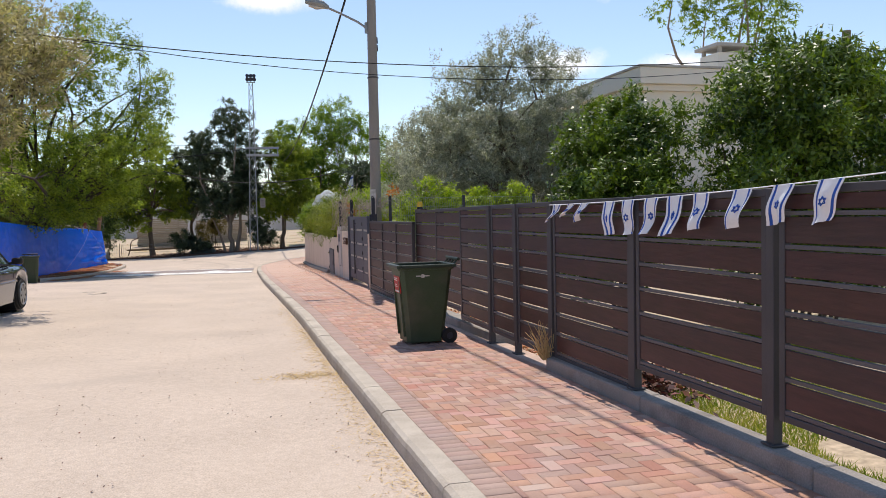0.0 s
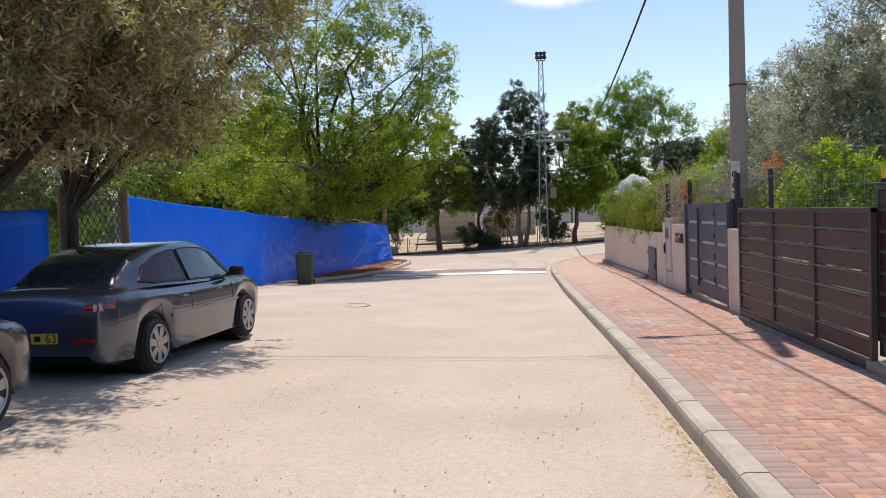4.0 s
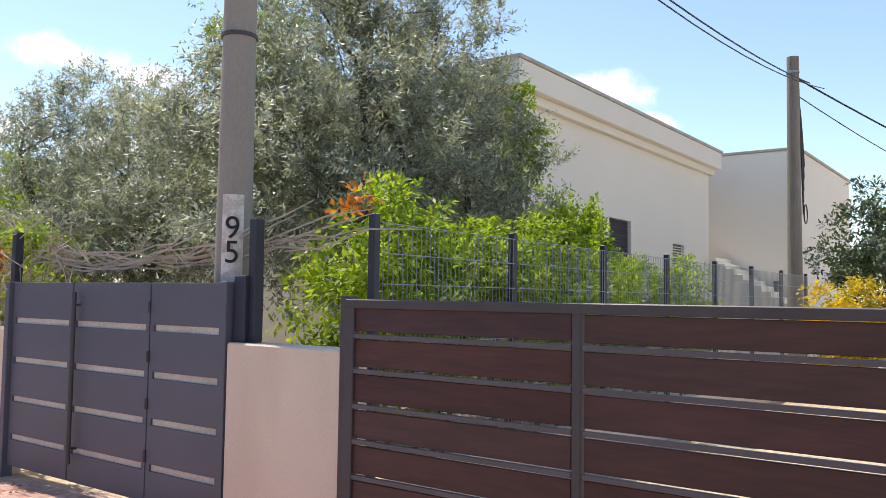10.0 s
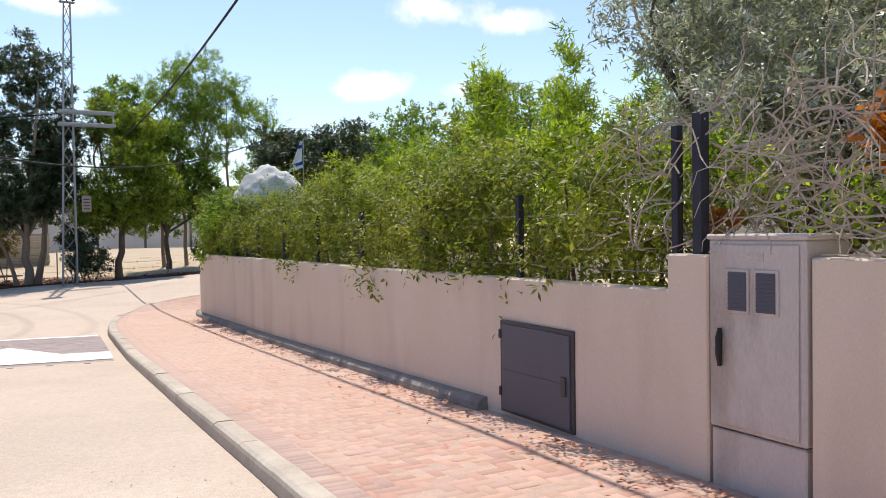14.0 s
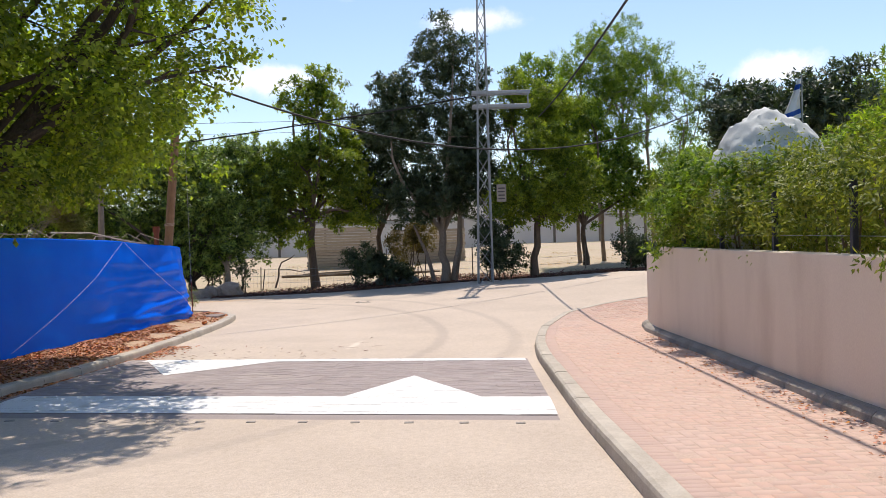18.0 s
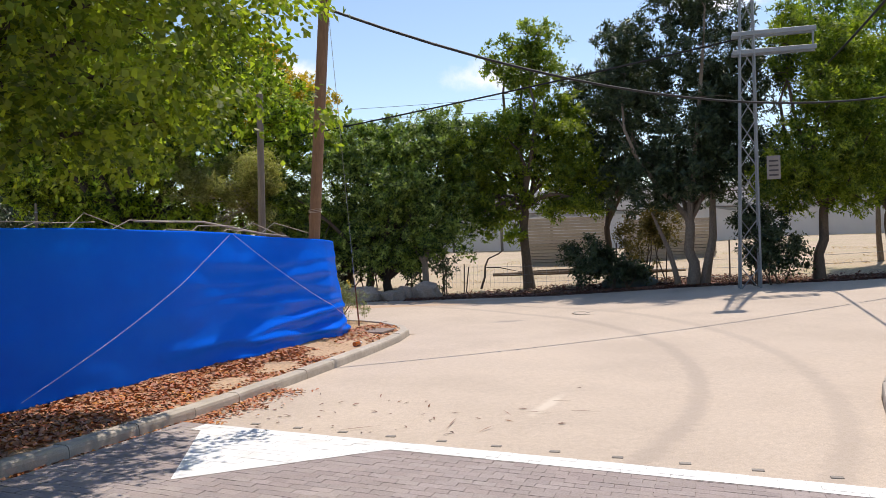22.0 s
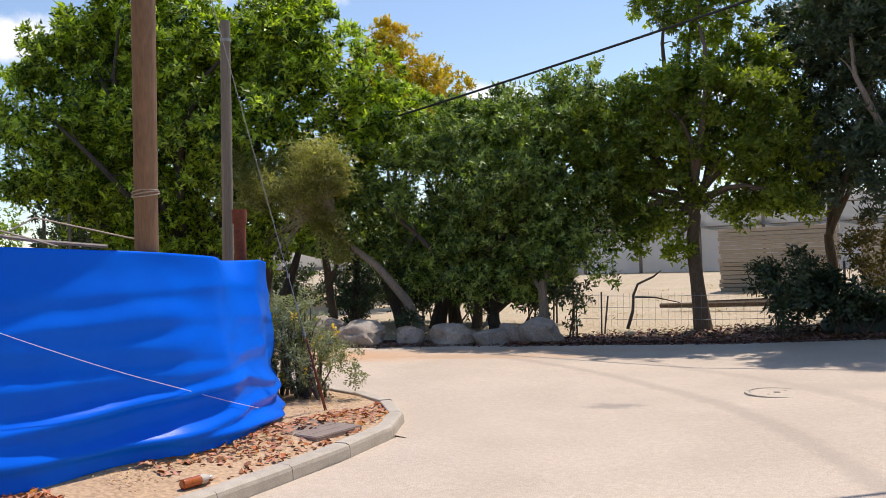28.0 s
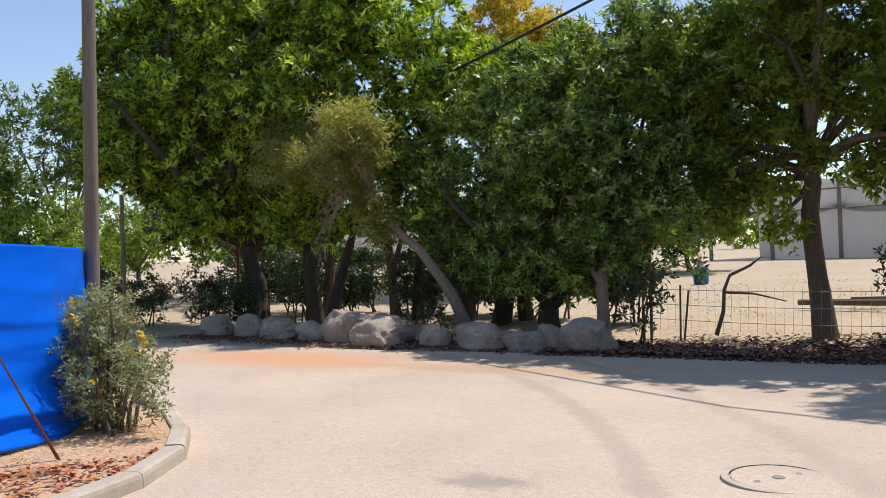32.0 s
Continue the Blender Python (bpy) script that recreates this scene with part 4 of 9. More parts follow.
def tree(name, label, base, blobs, leaf, bark, radius, n, length, width, lobe, seed=1, group="", fork=0.35, lean=None, extra=(), **kw):
    top = thing(name, label, "tree", group)
    limbs("trunk", top, base, blobs, radius, bark, seed, fork, lean)
    for off, lean2, r2 in extra:
        bm = bmesh.new()
        b = Vector(base) + Vector(off)
        tip = b + Vector(lean2)
        m = b.lerp(tip, 0.5) + Vector((r2, -r2, 0))
        tube(bm, [b - Vector((0, 0, 0.2)), b.lerp(m, .5), m, m.lerp(tip, .5), tip], [r2 * 1.3, r2, r2 * .9, r2 * .7, r2 * .4], 8)
        part("trunk", bm, bark, top, smooth=True)
    leaves("crown", top, blobs, leaf, n, length, width, lobe, seed, **kw)
    return top


def shrub(name, label, blobs, leaf, n, length, width, lobe, seed=1, group="", stems=3, **kw):
    top = thing(name, label, "shrub", group)
    rr = random.Random(seed)
    bm = bmesh.new()
    for b in blobs:
        for _ in range(stems):
            e = Vector(b[:3]) + Vector((rr.uniform(-.6, .6) * b[3], rr.uniform(-.6, .6) * b[4], rr.uniform(-.2, .6) * b[5]))
            f = Vector((b[0] + rr.uniform(-.3, .3) * b[3], b[1] + rr.uniform(-.3, .3) * b[4], 0))
            f.z = min(G(f.x, f.y), b[2] - b[5]) - 0.05
            tube(bm, [f, f.lerp(e, .5) + Vector((rr.uniform(-.1, .1), rr.uniform(-.1, .1), .05)), e], [0.03, 0.02, 0.008], 5)
    part("stem", bm, M["bark"], top, smooth=True)["kind"] = "stuff"
    leaves("foliage", top, blobs, leaf, n, length, width, lobe, seed, **kw)
    return top


def G(x, y):
    return float(ground_z(np.array(float(x)), np.array(float(y))))


def rand_blobs(c, r, n, seed, flat=0.8):
    rr = random.Random(seed)
    out = [(c[0], c[1], c[2], r * .8, r * .8, r * .8 * flat)]
    for _ in range(n):
        a, b = rr.uniform(0, 6.28), rr.uniform(-.7, .9)
        s = rr.uniform(.38, .62) * r
        out.append((c[0] + math.cos(a) * r * .65, c[1] + math.sin(a) * r * .65, c[2] + b * r * flat * .8, s, s, s * flat))
    return out


# the two olive trees by the parked cars
tree("olive_tree", "old olive tree with dusty grey-brown foliage and a leaning trunk", (-7.0, 15.6, G(-7, 15.6)),
     [(-6.4, 15.4, 4.5, 2.5, 2.6, 2.0), (-7.8, 13.5, 4.2, 2.4, 2.4, 1.8), (-5.3, 16.8, 4.8, 1.6, 1.8, 1.6), (-8.3, 16.8, 5.0, 2.2, 2.2, 1.9), (-6.0, 13.8, 3.6, 1.6, 1.6, 1.2), (-4.7, 15.8, 4.6, 1.6, 1.6, 1.5), (-5.2, 16.6, 3.3, 1.2, 1.2, .9), (-7.0, 15.4, 6.4, 2.3, 2.4, 1.5), (-6.0, 15.2, 3.1, 1.5, 1.6, .7), (-7.6, 14.6, 3.0, 1.6, 1.6, .75), (-7.4, 17.4, 3.2, 1.4, 1.4, .7)],
     M["leaf_grey"], M["bark_dark"], 0.15, 110000, 0.105, 0.03, 0.32, 11, tri=True, shoot=2.4, lean=(0.5, 0.7, 2.3))
tree("olive_tree", "dusty olive tree beside the lattice gate", (-6.85, 18.4, G(-6.85, 18.4)),
     [(-6.3, 18.8, 4.5, 1.9, 2.0, 1.9), (-7.6, 19.8, 4.9, 2.0, 2.2, 2.0), (-5.3, 18.6, 5.6, 1.2, 1.4, 1.3), (-8.2, 21.0, 4.2, 1.6, 1.8, 1.4), (-6.2, 17.6, 3.2, 1.1, 1.1, .9), (-4.6, 18.6, 4.6, 1.5, 1.5, 1.4), (-6.2, 19.2, 6.4, 1.7, 1.8, 1.4), (-3.9, 18.8, 5.4, 1.2, 1.3, 1.1), (-5.6, 19.4, 3.6, 1.3, 1.3, 1.0), (-5.0, 17.8, 3.1, 1.0, 1.0, .65), (-5.9, 18.8, 3.0, .9, 1.0, .6)],
     M["leaf_grey"], M["bark_dark"], 0.11, 84000, 0.105, 0.03, 0.32, 12, tri=True, shoot=2.4, lean=(0.1, 0.1, 2.2))
# broad green tree over the tarpaulin
tree("shade_tree", "broad yellow-green tree hanging over the blue tarpaulin", (-9.2, 41.4, G(-9.2, 41.4)),
     [(-8.2, 41, 5.6, 3.0, 3.0, 2.6), (-5.4, 41, 4.4, 2.1, 2.2, 1.9), (-6.6, 38.8, 3.8, 2.3, 2.1, 1.9), (-7.2, 42.8, 3.9, 2.1, 2.0, 1.9), (-4.3, 40.8, 6.0, 1.6, 1.7, 1.5), (-10.4, 38.8, 5.2, 2.8, 3.0, 2.6), (-6.9, 40.6, 7.9, 2.2, 2.2, 1.7), (-6.8, 37.6, 2.5, 1.4, 1.4, 1.1), (-6.5, 42.4, 2.3, 1.1, 1.2, .9), (-10.3, 43.6, 5.6, 2.4, 2.4, 2.4), (-3.7, 40.8, 7.5, 1.1, 1.1, 1.0), (-5.7, 42.8, 3.5, 1.9, 1.9, 1.7), (-6.9, 44.2, 3.3, 1.7, 1.7, 1.5), (-4.6, 41.2, 3.2, 1.1, 1.1, 1.0), (-7.3, 41.5, 2.2, 1.4, 1.8, .9), (-8.6, 41.5, 9.6, 2.4, 2.4, 1.9), (-5.9, 41, 9.2, 1.7, 1.7, 1.4), (-9.6, 41, 11.2, 1.7, 1.7, 1.4), (-11, 40, 8.4, 2.2, 2.2, 2.0), (-4.7, 38.6, 5.2, 1.4, 1.4, 1.1), (-3.7, 39.4, 6.0, 1.1, 1.1, .9), (-5.5, 37.2, 4.5, 1.4, 1.4, 1.1), (-7.2, 38.5, 1.9, 1.3, 1.3, .9), (-6.2, 40, 2.0, 1.1, 1.1, .8), (-8.6, 36, 2.7, 1.6, 1.6, 1.3), (-9, 33.5, 3.1, 1.8, 1.8, 1.6), (-3.0, 41.0, 6.6, 1.0, 1.0, .9), (-4.4, 42.6, 5.2, 1.2, 1.2, 1.0), (-5.6, 43.6, 4.9, 1.3, 1.3, 1.1), (-2.7, 41.0, 8.2, .8, .8, .7), (-3.3, 42.0, 4.4, .8, .9, .8), (-3.0, 42.0, 5.2, .7, .8, .7), (-4.5, 44.0, 3.7, .8, .9, .7), (-5.6, 44.4, 2.9, .8, .8, .7), (-6.3, 44.4, 2.4, .7, .7, .6), (-3.5, 41.6, 3.7, .55, .6, .5), (-4.6, 41, 10.0, 1.3, 1.3, 1.0), (-3.6, 41, 9.2, 1.0, 1.0, .9), (-6.4, 41, 10.8, 1.3, 1.3, 1.0), (-2.8, 41, 7.4, .7, .8, .7)],
     M["leaf_sissoo"], M["bark_dark"], 0.21, 172000, 0.09, 0.066, 0.42, 13, droop=0.5, rough=0.36, fill=0.1, loose=0.25, sprig=9, shoot=1.6)
# far row, left to right
tree("broadleaf_tree", "large dark tree with light green leaf tips behind the rocks", (-20.4, 63.6, G(-20.4, 63.6)),
     [(-20.8, 63.4, 5.3, 3.1, 2.8, 3.3), (-23.4, 63, 4.7, 2.4, 2.4, 2.6), (-18.6, 64, 5.7, 2.5, 2.5, 2.8), (-21, 63.9, 8.1, 2.6, 2.6, 2.2), (-23.8, 63.4, 6.9, 1.9, 2, 1.8), (-17.2, 64.9, 7.1, 1.8, 2, 1.8), (-24.6, 62.8, 3.7, 1.5, 1.5, 1.5), (-21.5, 63, 2.2, 2.0, 1.6, 1.6), (-18.2, 63.6, 2.0, 1.7, 1.5, 1.3), (-23.8, 63, 4.4, 1.8, 1.8, 2.4), (-16.2, 65.2, 3.2, 1.6, 1.6, 1.6), (-15.4, 65.8, 5.6, 1.9, 1.8, 1.8), (-17.6, 65, 8.6, 1.6, 1.6, 1.4), (-14.0, 66.2, 4.8, 1.6, 1.6, 1.4), (-25.2, 61.6, 5.8, 1.7, 1.7, 1.7), (-25.6, 61.8, 7.6, 1.2, 1.2, 1.0), (-24.4, 62.4, 8.6, 1.5, 1.5, 1.2), (-22.4, 63, 9.6, 1.6, 1.6, 1.2), (-26.0, 61.4, 4.0, 1.0, 1.0, 1.0)],
     M["leaf_big"], M["bark_dark"], 0.30, 170000, 0.17, 0.085, 0.5, 21, fill=.24, tri=True, sprig=14, shoot=.8, loose=.15, extra=(((2.0, 0.6, 0), (-0.6, 0.2, 3.2), 0.22), ((2.3, 0.8, 0), (1.2, 0.2, 3.0), 0.16)))
tree("yellowing_tree", "tall tree with yellowing foliage behind the dark trees", (-20.6, 75, G(-20, 75)),
     [(-20.4, 75, 8.8, 1.9, 1.9, 2.2), (-18.4, 75, 7.8, 1.6, 1.6, 1.8), (-22, 75, 7.6, 1.7, 1.7, 1.8), (-20.6, 75, 10.6, 1.0, 1.0, 1.0)], M["leaf_yellow"], M["bark"], 0.2, 30000, 0.16, 0.075, 0.36, 22, tri=True)
tree("carob_tree", "dense rounded carob tree reaching down to the rocks", (-10.4, 64.6, G(-10.4, 64.6)),
     [(-10.8, 65.2, 2.9, 2.4, 2.1, 2.0), (-13.0, 65.8, 3.0, 2.0, 2.0, 1.9), (-9.2, 65.0, 3.6, 1.9, 1.9, 1.7), (-9.7, 64.4, 1.2, 1.9, 1.3, 1.5), (-11.2, 65.5, 4.2, 1.8, 1.8, 1.2), (-8.0, 65.5, 4.5, 1.5, 1.5, 1.2), (-13.6, 65.2, 1.3, 1.5, 1.2, 1.1), (-15.0, 65.6, 2.4, 1.5, 1.4, 1.6), (-11.6, 64.6, .9, 1.3, 1.0, .9), (-7.4, 65.2, 2.6, 1.0, 1.0, 1.1), (-12.0, 66.2, 4.8, 1.6, 1.6, 1.2), (-9.4, 66.0, 4.7, 1.5, 1.5, 1.1), (-10.4, 64.0, .3, 1.4, .8, .9), (-9.0, 64.4, .5, 1.0, .8, .9), (-12.4, 64.8, .5, 1.1, .8, .9), (-8.7, 64.5, 1.7, 1.5, 1.2, 1.3), (-9.6, 64.0, 2.6, 1.4, 1.1, 1.2), (-7.6, 64.8, 1.2, 1.0, .9, 1.0), (-7.0, 65.4, 3.6, 1.2, 1.1, 1.1)],
     M["leaf_carob"], M["bark_dark"], 0.2, 135000, 0.125, 0.055, 0.4, 23, tri=True, sprig=13, shoot=1.0, loose=.18, fork=0.2, extra=(((-3.6, 1.2, 0), (-1.2, 0, 2.6), 0.2), ((-2.6, 1.2, 0), (0.7, 0.2, 2.8), 0.22), ((-5.6, 1.2, 0), (0.1, 0.2, 2.6), 0.15)))
tree("street_tree", "slender tree with a bare trunk and bright green top", (-5.2, 65.9, G(-5.2, 65.9)),
     [(-5.3, 65.9, 4.6, 1.8, 1.7, 1.6), (-6.4, 65.8, 3.1, 1.3, 1.3, 1.0), (-4.2, 66, 3.4, 1.4, 1.4, 1.1), (-5.0, 66, 6.6, 1.3, 1.3, 1.3), (-4.7, 66, 8.1, 0.9, 0.9, 0.8), (-5.9, 66, 7.6, 0.9, 0.9, 0.9), (-6.9, 65.4, 2.0, .8, .8, .8), (-3.6, 65.6, 2.2, .8, .8, .7), (-6.2, 65.4, 4.4, 1.4, 1.4, 1.2), (-4.0, 65.6, 4.8, 1.3, 1.3, 1.1), (-7.2, 65.2, 3.4, 1.2, 1.1, 1.2), (-7.5, 65.2, 2.2, .9, .7, .9), (-6.7, 65.3, 1.5, .5, .5, .7), (-5.9, 65.3, 1.7, .55, .5, .5), (-5.6, 65.2, 1.0, .4, .4, .4), (-4.5, 65.3, 1.9, .8, .7, .6), (-3.2, 65.4, 3.4, 1.2, 1.1, 1.2), (-3.0, 65.2, 1.9, .7, .7, .6), (-6.5, 65.0, 1.7, .6, .6, .55)],
     M["leaf_sissoo"], M["bark"], 0.19, 66000, 0.12, 0.065, 0.32, 24, tri=True, fork=0.75, rough=0.4)
tree("dark_tree", "tall dark dense tree with several bare trunks", (0.6, 64.6, G(0.6, 64.6)),
     [(0.2, 64.8, 4.2, 2.2, 2.0, 1.9), (-0.7, 64.6, 2.7, 1.4, 1.4, 1.2), (1.1, 65, 7.0, 1.7, 1.7, 2.0), (-1.2, 65, 6.0, 1.5, 1.5, 1.4), (1.7, 64.8, 4.4, 1.4, 1.4, 1.6), (0.9, 65, 9.2, 1.5, 1.4, 1.3), (-1.4, 64.8, 7.6, 1.0, 1.0, .8), (2.2, 64.9, 3.2, 1.4, 1.3, 1.3), (0.6, 64.7, 2.6, 1.2, 1.2, .9), (2.4, 64.9, 5.6, 1.3, 1.3, 1.3)],
     M["leaf_dark"], M["bark_light"], 0.2, 96000, 0.13, 0.055, 0.36, 25, tri=True, fork=0.4, rough=0.35, extra=(((0.35, 0.1, 0), (0.4, 0.2, 3.4), 0.15), ((-0.4, 0.1, 0), (-0.9, 0.2, 2.6), 0.09)))
tree("street_tree", "small round tree with olive-green foliage by the mast", (4.4, 63.3, G(4.3, 63.3)),
     [(4.3, 63.2, 3.3, 1.5, 1.5, 1.4), (3.5, 63, 2.3, 1.1, 1.1, 1.0), (5.4, 63.4, 2.4, 1.3, 1.3, 1.2), (4.9, 63.2, 4.8, 1.2, 1.2, 1.0), (6.2, 63.6, 3.6, 1.2, 1.2, 1.4), (4.4, 64.4, 6.0, 1.1, 1.1, 1.0), (5.4, 64.4, 6.6, 1.2, 1.2, 1.1), (3.9, 64.6, 7.4, .8, .8, .8)],
     M["leaf_sissoo"], M["bark"], 0.17, 60000, 0.12, 0.055, 0.28, 26, tri=True, fork=0.5)
for k, (fx, fy, h) in enumerate(((8.3, 69, 10.2), (9.8, 70, 11.0), (11.2, 70.4, 9.6), (7.0, 68.4, 9.0), (13.0, 71, 8.6), (9.2, 68.6, 8.2))):
    tree("feathery_tree", "tall feathery tree with a thin trunk and flat crown", (fx + 0.3, fy, G(fx, fy)),
         [(fx, fy, h, 1.2, 1.2, 0.8), (fx + 1.1, fy, h - 1.0, .95, .95, 0.75), (fx - 1.1, fy + .2, h - 1.2, .95, .95, 0.75), (fx + .3, fy - .4, h - 2.4, 1.0, 1.0, 0.8), (fx - .6, fy, h - 3.8, .9, .9, .8)],
         M["leaf_hedge"], M["bark_light"], 0.09, 9500, 0.16, 0.038, 0.22, 40 + k, "feathery trees beyond the street", fork=0.75, rough=0.55, fill=.06, loose=.45, tri=True)
for k, (c, r, n, leaf) in enumerate((((13.5, 67, 3.2), 2.6, 14000, "leaf_hedge"), ((9.6, 50.5, 4.0), 2.0, 13000, "leaf_dark"), ((13.5, 53.5, 4.4), 2.6, 15000, "leaf_hedge"), ((17.5, 50, 4.6), 3.0, 15000, "leaf_hedge"),
                                     ((24, 62, 4.0), 4.0, 16000, "leaf_dark"), ((20, 74, 4.5), 4.2, 15000, "leaf_hedge"), ((-32, 70, 3.6), 3.8, 20000, "leaf_dark"), ((-42.5, 66, 6.8), 4.2, 20000, "leaf_citrus"), ((-45, 60, 5.0), 5.0, 16000, "leaf_citrus"), ((33, 40, 4.6), 4.0, 14000, "leaf_hedge"), ((-27.5, 69.0, 2.0), 2.0, 10000, "leaf_dark"), ((-26, 45, 5.0), 4.0, 14000, "leaf_dark"), ((-20, 50, 3.6), 3.0, 14000, "leaf_carob"), ((-17, 30, 4.6), 4.0, 14000, "leaf_dark"), ((-31, 58, 3.2), 3.0, 16000, "leaf_citrus"), ((28, 84, 4.6), 5.0, 14000, "leaf_dark"))):
    tree("garden_tree", "dense green tree behind walls and fences", (c[0], c[1], G(c[0], c[1])), rand_blobs(c, r, 7, 60 + k), M[leaf], M["bark"], 0.16, 34000 if 45 < c[1] < 56 and c[0] > 0 else n, .12 if 45 < c[1] < 56 and c[0] > 0 else .2, .055 if 45 < c[1] < 56 and c[0] > 0 else .09, 0.4, 60 + k, "background trees", tri=True)
tree("eucalyptus_tree", "tall far eucalyptus with airy drooping crown", (46, 68, -0.5),
     [(44, 68, 20, 4, 3, 3), (48, 68, 22, 4, 3, 3.4), (41, 68, 22.5, 2.6, 2, 2), (52, 69, 20.5, 3, 3, 2.6), (46, 68, 25, 3, 3, 2.2), (50, 68, 25.5, 2.2, 2, 1.8)], M["leaf_hedge"], M["bark_light"], 0.4, 12000, 0.34, 0.12, 0.8, 90, tri=True, droop=0.8, rough=0.5, fork=0.5, fill=.08)
# olives in the garden on the right
tree("olive_tree", "large silvery olive tree rising behind the garden fence", (9.3, 23.0, G(9.3, 23)),
     [(8.6, 23.4, 4.4, 2, 1.7, 2.2), (7.3, 22.6, 3.3, 1.8, 1.6, 1.8), (9.4, 22.6, 3.4, 1.3, 1.4, 1.5), (8.7, 23.6, 6.1, 1.4, 1.3, 1.2), (7.3, 23.6, 5.2, 1.3, 1.3, 1.2), (6.2, 22.9, 2.8, 1.4, 1.3, 1.3), (8.2, 24.0, 2.6, 1.8, 1.4, 1.4), (10.4, 23.5, 3.2, 1.6, 1.4, 1.6), (6.4, 24.2, 3.8, 1.2, 1.2, 1.2), (10.0, 23.4, 5.0, 1.3, 1.3, 1.3)],
     M["leaf_olive"], M["bark"], 0.2, 150000, 0.075, 0.024, 0.3, 31, tri=True, rough=0.38, sprig=14, shoot=2.6, fill=.08)
tree("olive_tree", "silvery olive tree behind the grey gate and vine", (8.2, 29.2, G(8, 29)),
     [(8.0, 28.8, 3.4, 2.0, 2.0, 1.7), (9.3, 30.0, 4.0, 2.0, 2.0, 1.6), (7.0, 29.6, 4.0, 1.3, 1.4, 1.2), (8.0, 26.8, 3.0, 1.7, 1.6, 1.6), (6.7, 26.4, 2.2, 1.2, 1.3, 1.1), (9.2, 26.6, 4.0, 1.5, 1.5, 1.4), (6.6, 28.0, 2.4, 1.3, 1.4, 1.2)],
     M["leaf_olive"], M["bark"], 0.2, 140000, 0.075, 0.024, 0.3, 32, tri=True, rough=0.38, sprig=14, shoot=2.6, fill=.08)
# garden shrubs over the wooden fence
shrub("citrus_tree", "large glossy green citrus bush behind the wooden fence", [(7.6, 9.4, 2.1, 1.5, 1.5, 1.6), (7.0, 9.2, 2.85, .9, 1.0, .9), (8.3, 9.7, 2.9, 1.1, 1.1, .95), (7.6, 9.4, 3.2, .9, .9, .75), (8.9, 10.0, 2.0, 1.2, 1.2, 1.4), (6.9, 9.1, 1.4, .9, 1.0, 1.1)], M["leaf_citrus"], 84000, 0.075, 0.034, 0.3, 33, tri=True, sprig=6, shoot=1.9)
shrub("round_shrub", "rounded glossy green shrub behind the wooden fence", [(5.7, 10.8, 2.1, 1.0, 1.0, 1.2), (5.4, 10.5, 1.5, 1.0, 1.0, 1.1), (5.8, 11.0, 2.7, .65, .65, .6)], M["leaf_citrus"], 44000, 0.07, 0.032, 0.24, 34, tri=True, sprig=6, shoot=1.9)
shrub("hedge", "bright green hedge growing through the mesh fence", [(4.85 + .9 * k, 20.25 + .12 * (k % 2), 1.2 + .26 * (k < 4), 0.75, 0.62, 0.95 + .12 * math.sin(k * 2.3)) for k in range(9)], M["leaf_bright"], 50000, 0.09, 0.036, 0.24, 35)
shrub("climbing_shrub", "bright green climber against the house corner", [(12.0, 22.4, 2.2, 1.1, .8, 1.2), (12.7, 22.6, 2.4, .8, .7, .8), (11.05, 22.5, 3.7, .4, .4, .9), (11.4, 21.8, 1.8, 1.1, .9, 1.0), (13.2, 22.4, 2.0, .9, .7, .7), (10.95, 22.5, 4.6, .25, .25, .6)], M["leaf_bright"], 34000, 0.085, 0.042, 0.26, 36)
# hedge on the low wall
hb = []
for k in range(19):
    y = 27.5 + k * 0.98
    x = edge_x(LOW_WALL[:8], y)
    hb.append((x + 0.56, y, 1.45 + 0.08 * math.sin(k * 1.9), 0.72, 0.72, 0.86 + 0.12 * math.sin(k * 2.7)))
shrub("hedge", "straggling yellow-green climbing hedge over the low wall", hb, M["leaf_bamboo"], 84000, 0.08, 0.028, 0.26, 37, droop=0.3, loose=.5, shoot=2.4)
shrub("hedge", "dark green hedge bulging over the end of the low wall", [(4.8, 42.4, 1.5, .95, 1.0, .9), (4.9, 43.8, 1.55, 1.0, 1.0, .9), (5.4, 45.2, 1.3, 1.0, .9, .95), (4.75, 40.9, 1.55, .85, .9, .9), (6.6, 46.4, 1.3, 1.1, .9, 1.0), (8.4, 47.2, 1.4, 1.2, .9, 1.0)], M["leaf_hedge"], 42000, 0.09, 0.036, 0.26, 38, droop=0.3, tri=True)
shrub("tall_shoots", "tall upright bright green shoots behind the hedge", [(6.4 + .42 * k, 33.4 + .75 * (k % 4), 2.3 + .3 * (k % 3), 0.4, 0.4, 1.6 + .25 * (k % 2)) for k in range(9)] + [(6.2, 31.5, 2.0, .9, .9, .9), (6.6, 37, 2.1, 1.1, 1.1, 1.0), (7.8, 31.8, 2.2, 1.0, 1.0, 1.2), (6.4, 39.3, 2.0, 1, 1, .9)], M["leaf_bright"], 52000, 0.11, 0.03, 0.24, 39, stems=2, tri=True)
shrub("garden_shrubs", "mixed green shrubs round the fabric mound", [(7.4, 43.0, 1.8, 1.3, 1.2, 1.1), (9.0, 45.2, 1.9, 1.5, 1.2, 1.3), (7.6, 40.6, 1.7, 1.1, 1.1, 1.0), (10.6, 42, 2.0, 1.5, 1.5, 1.3)], M["leaf_hedge"], 24000, 0.10, 0.045, 0.3, 41, tri=True)
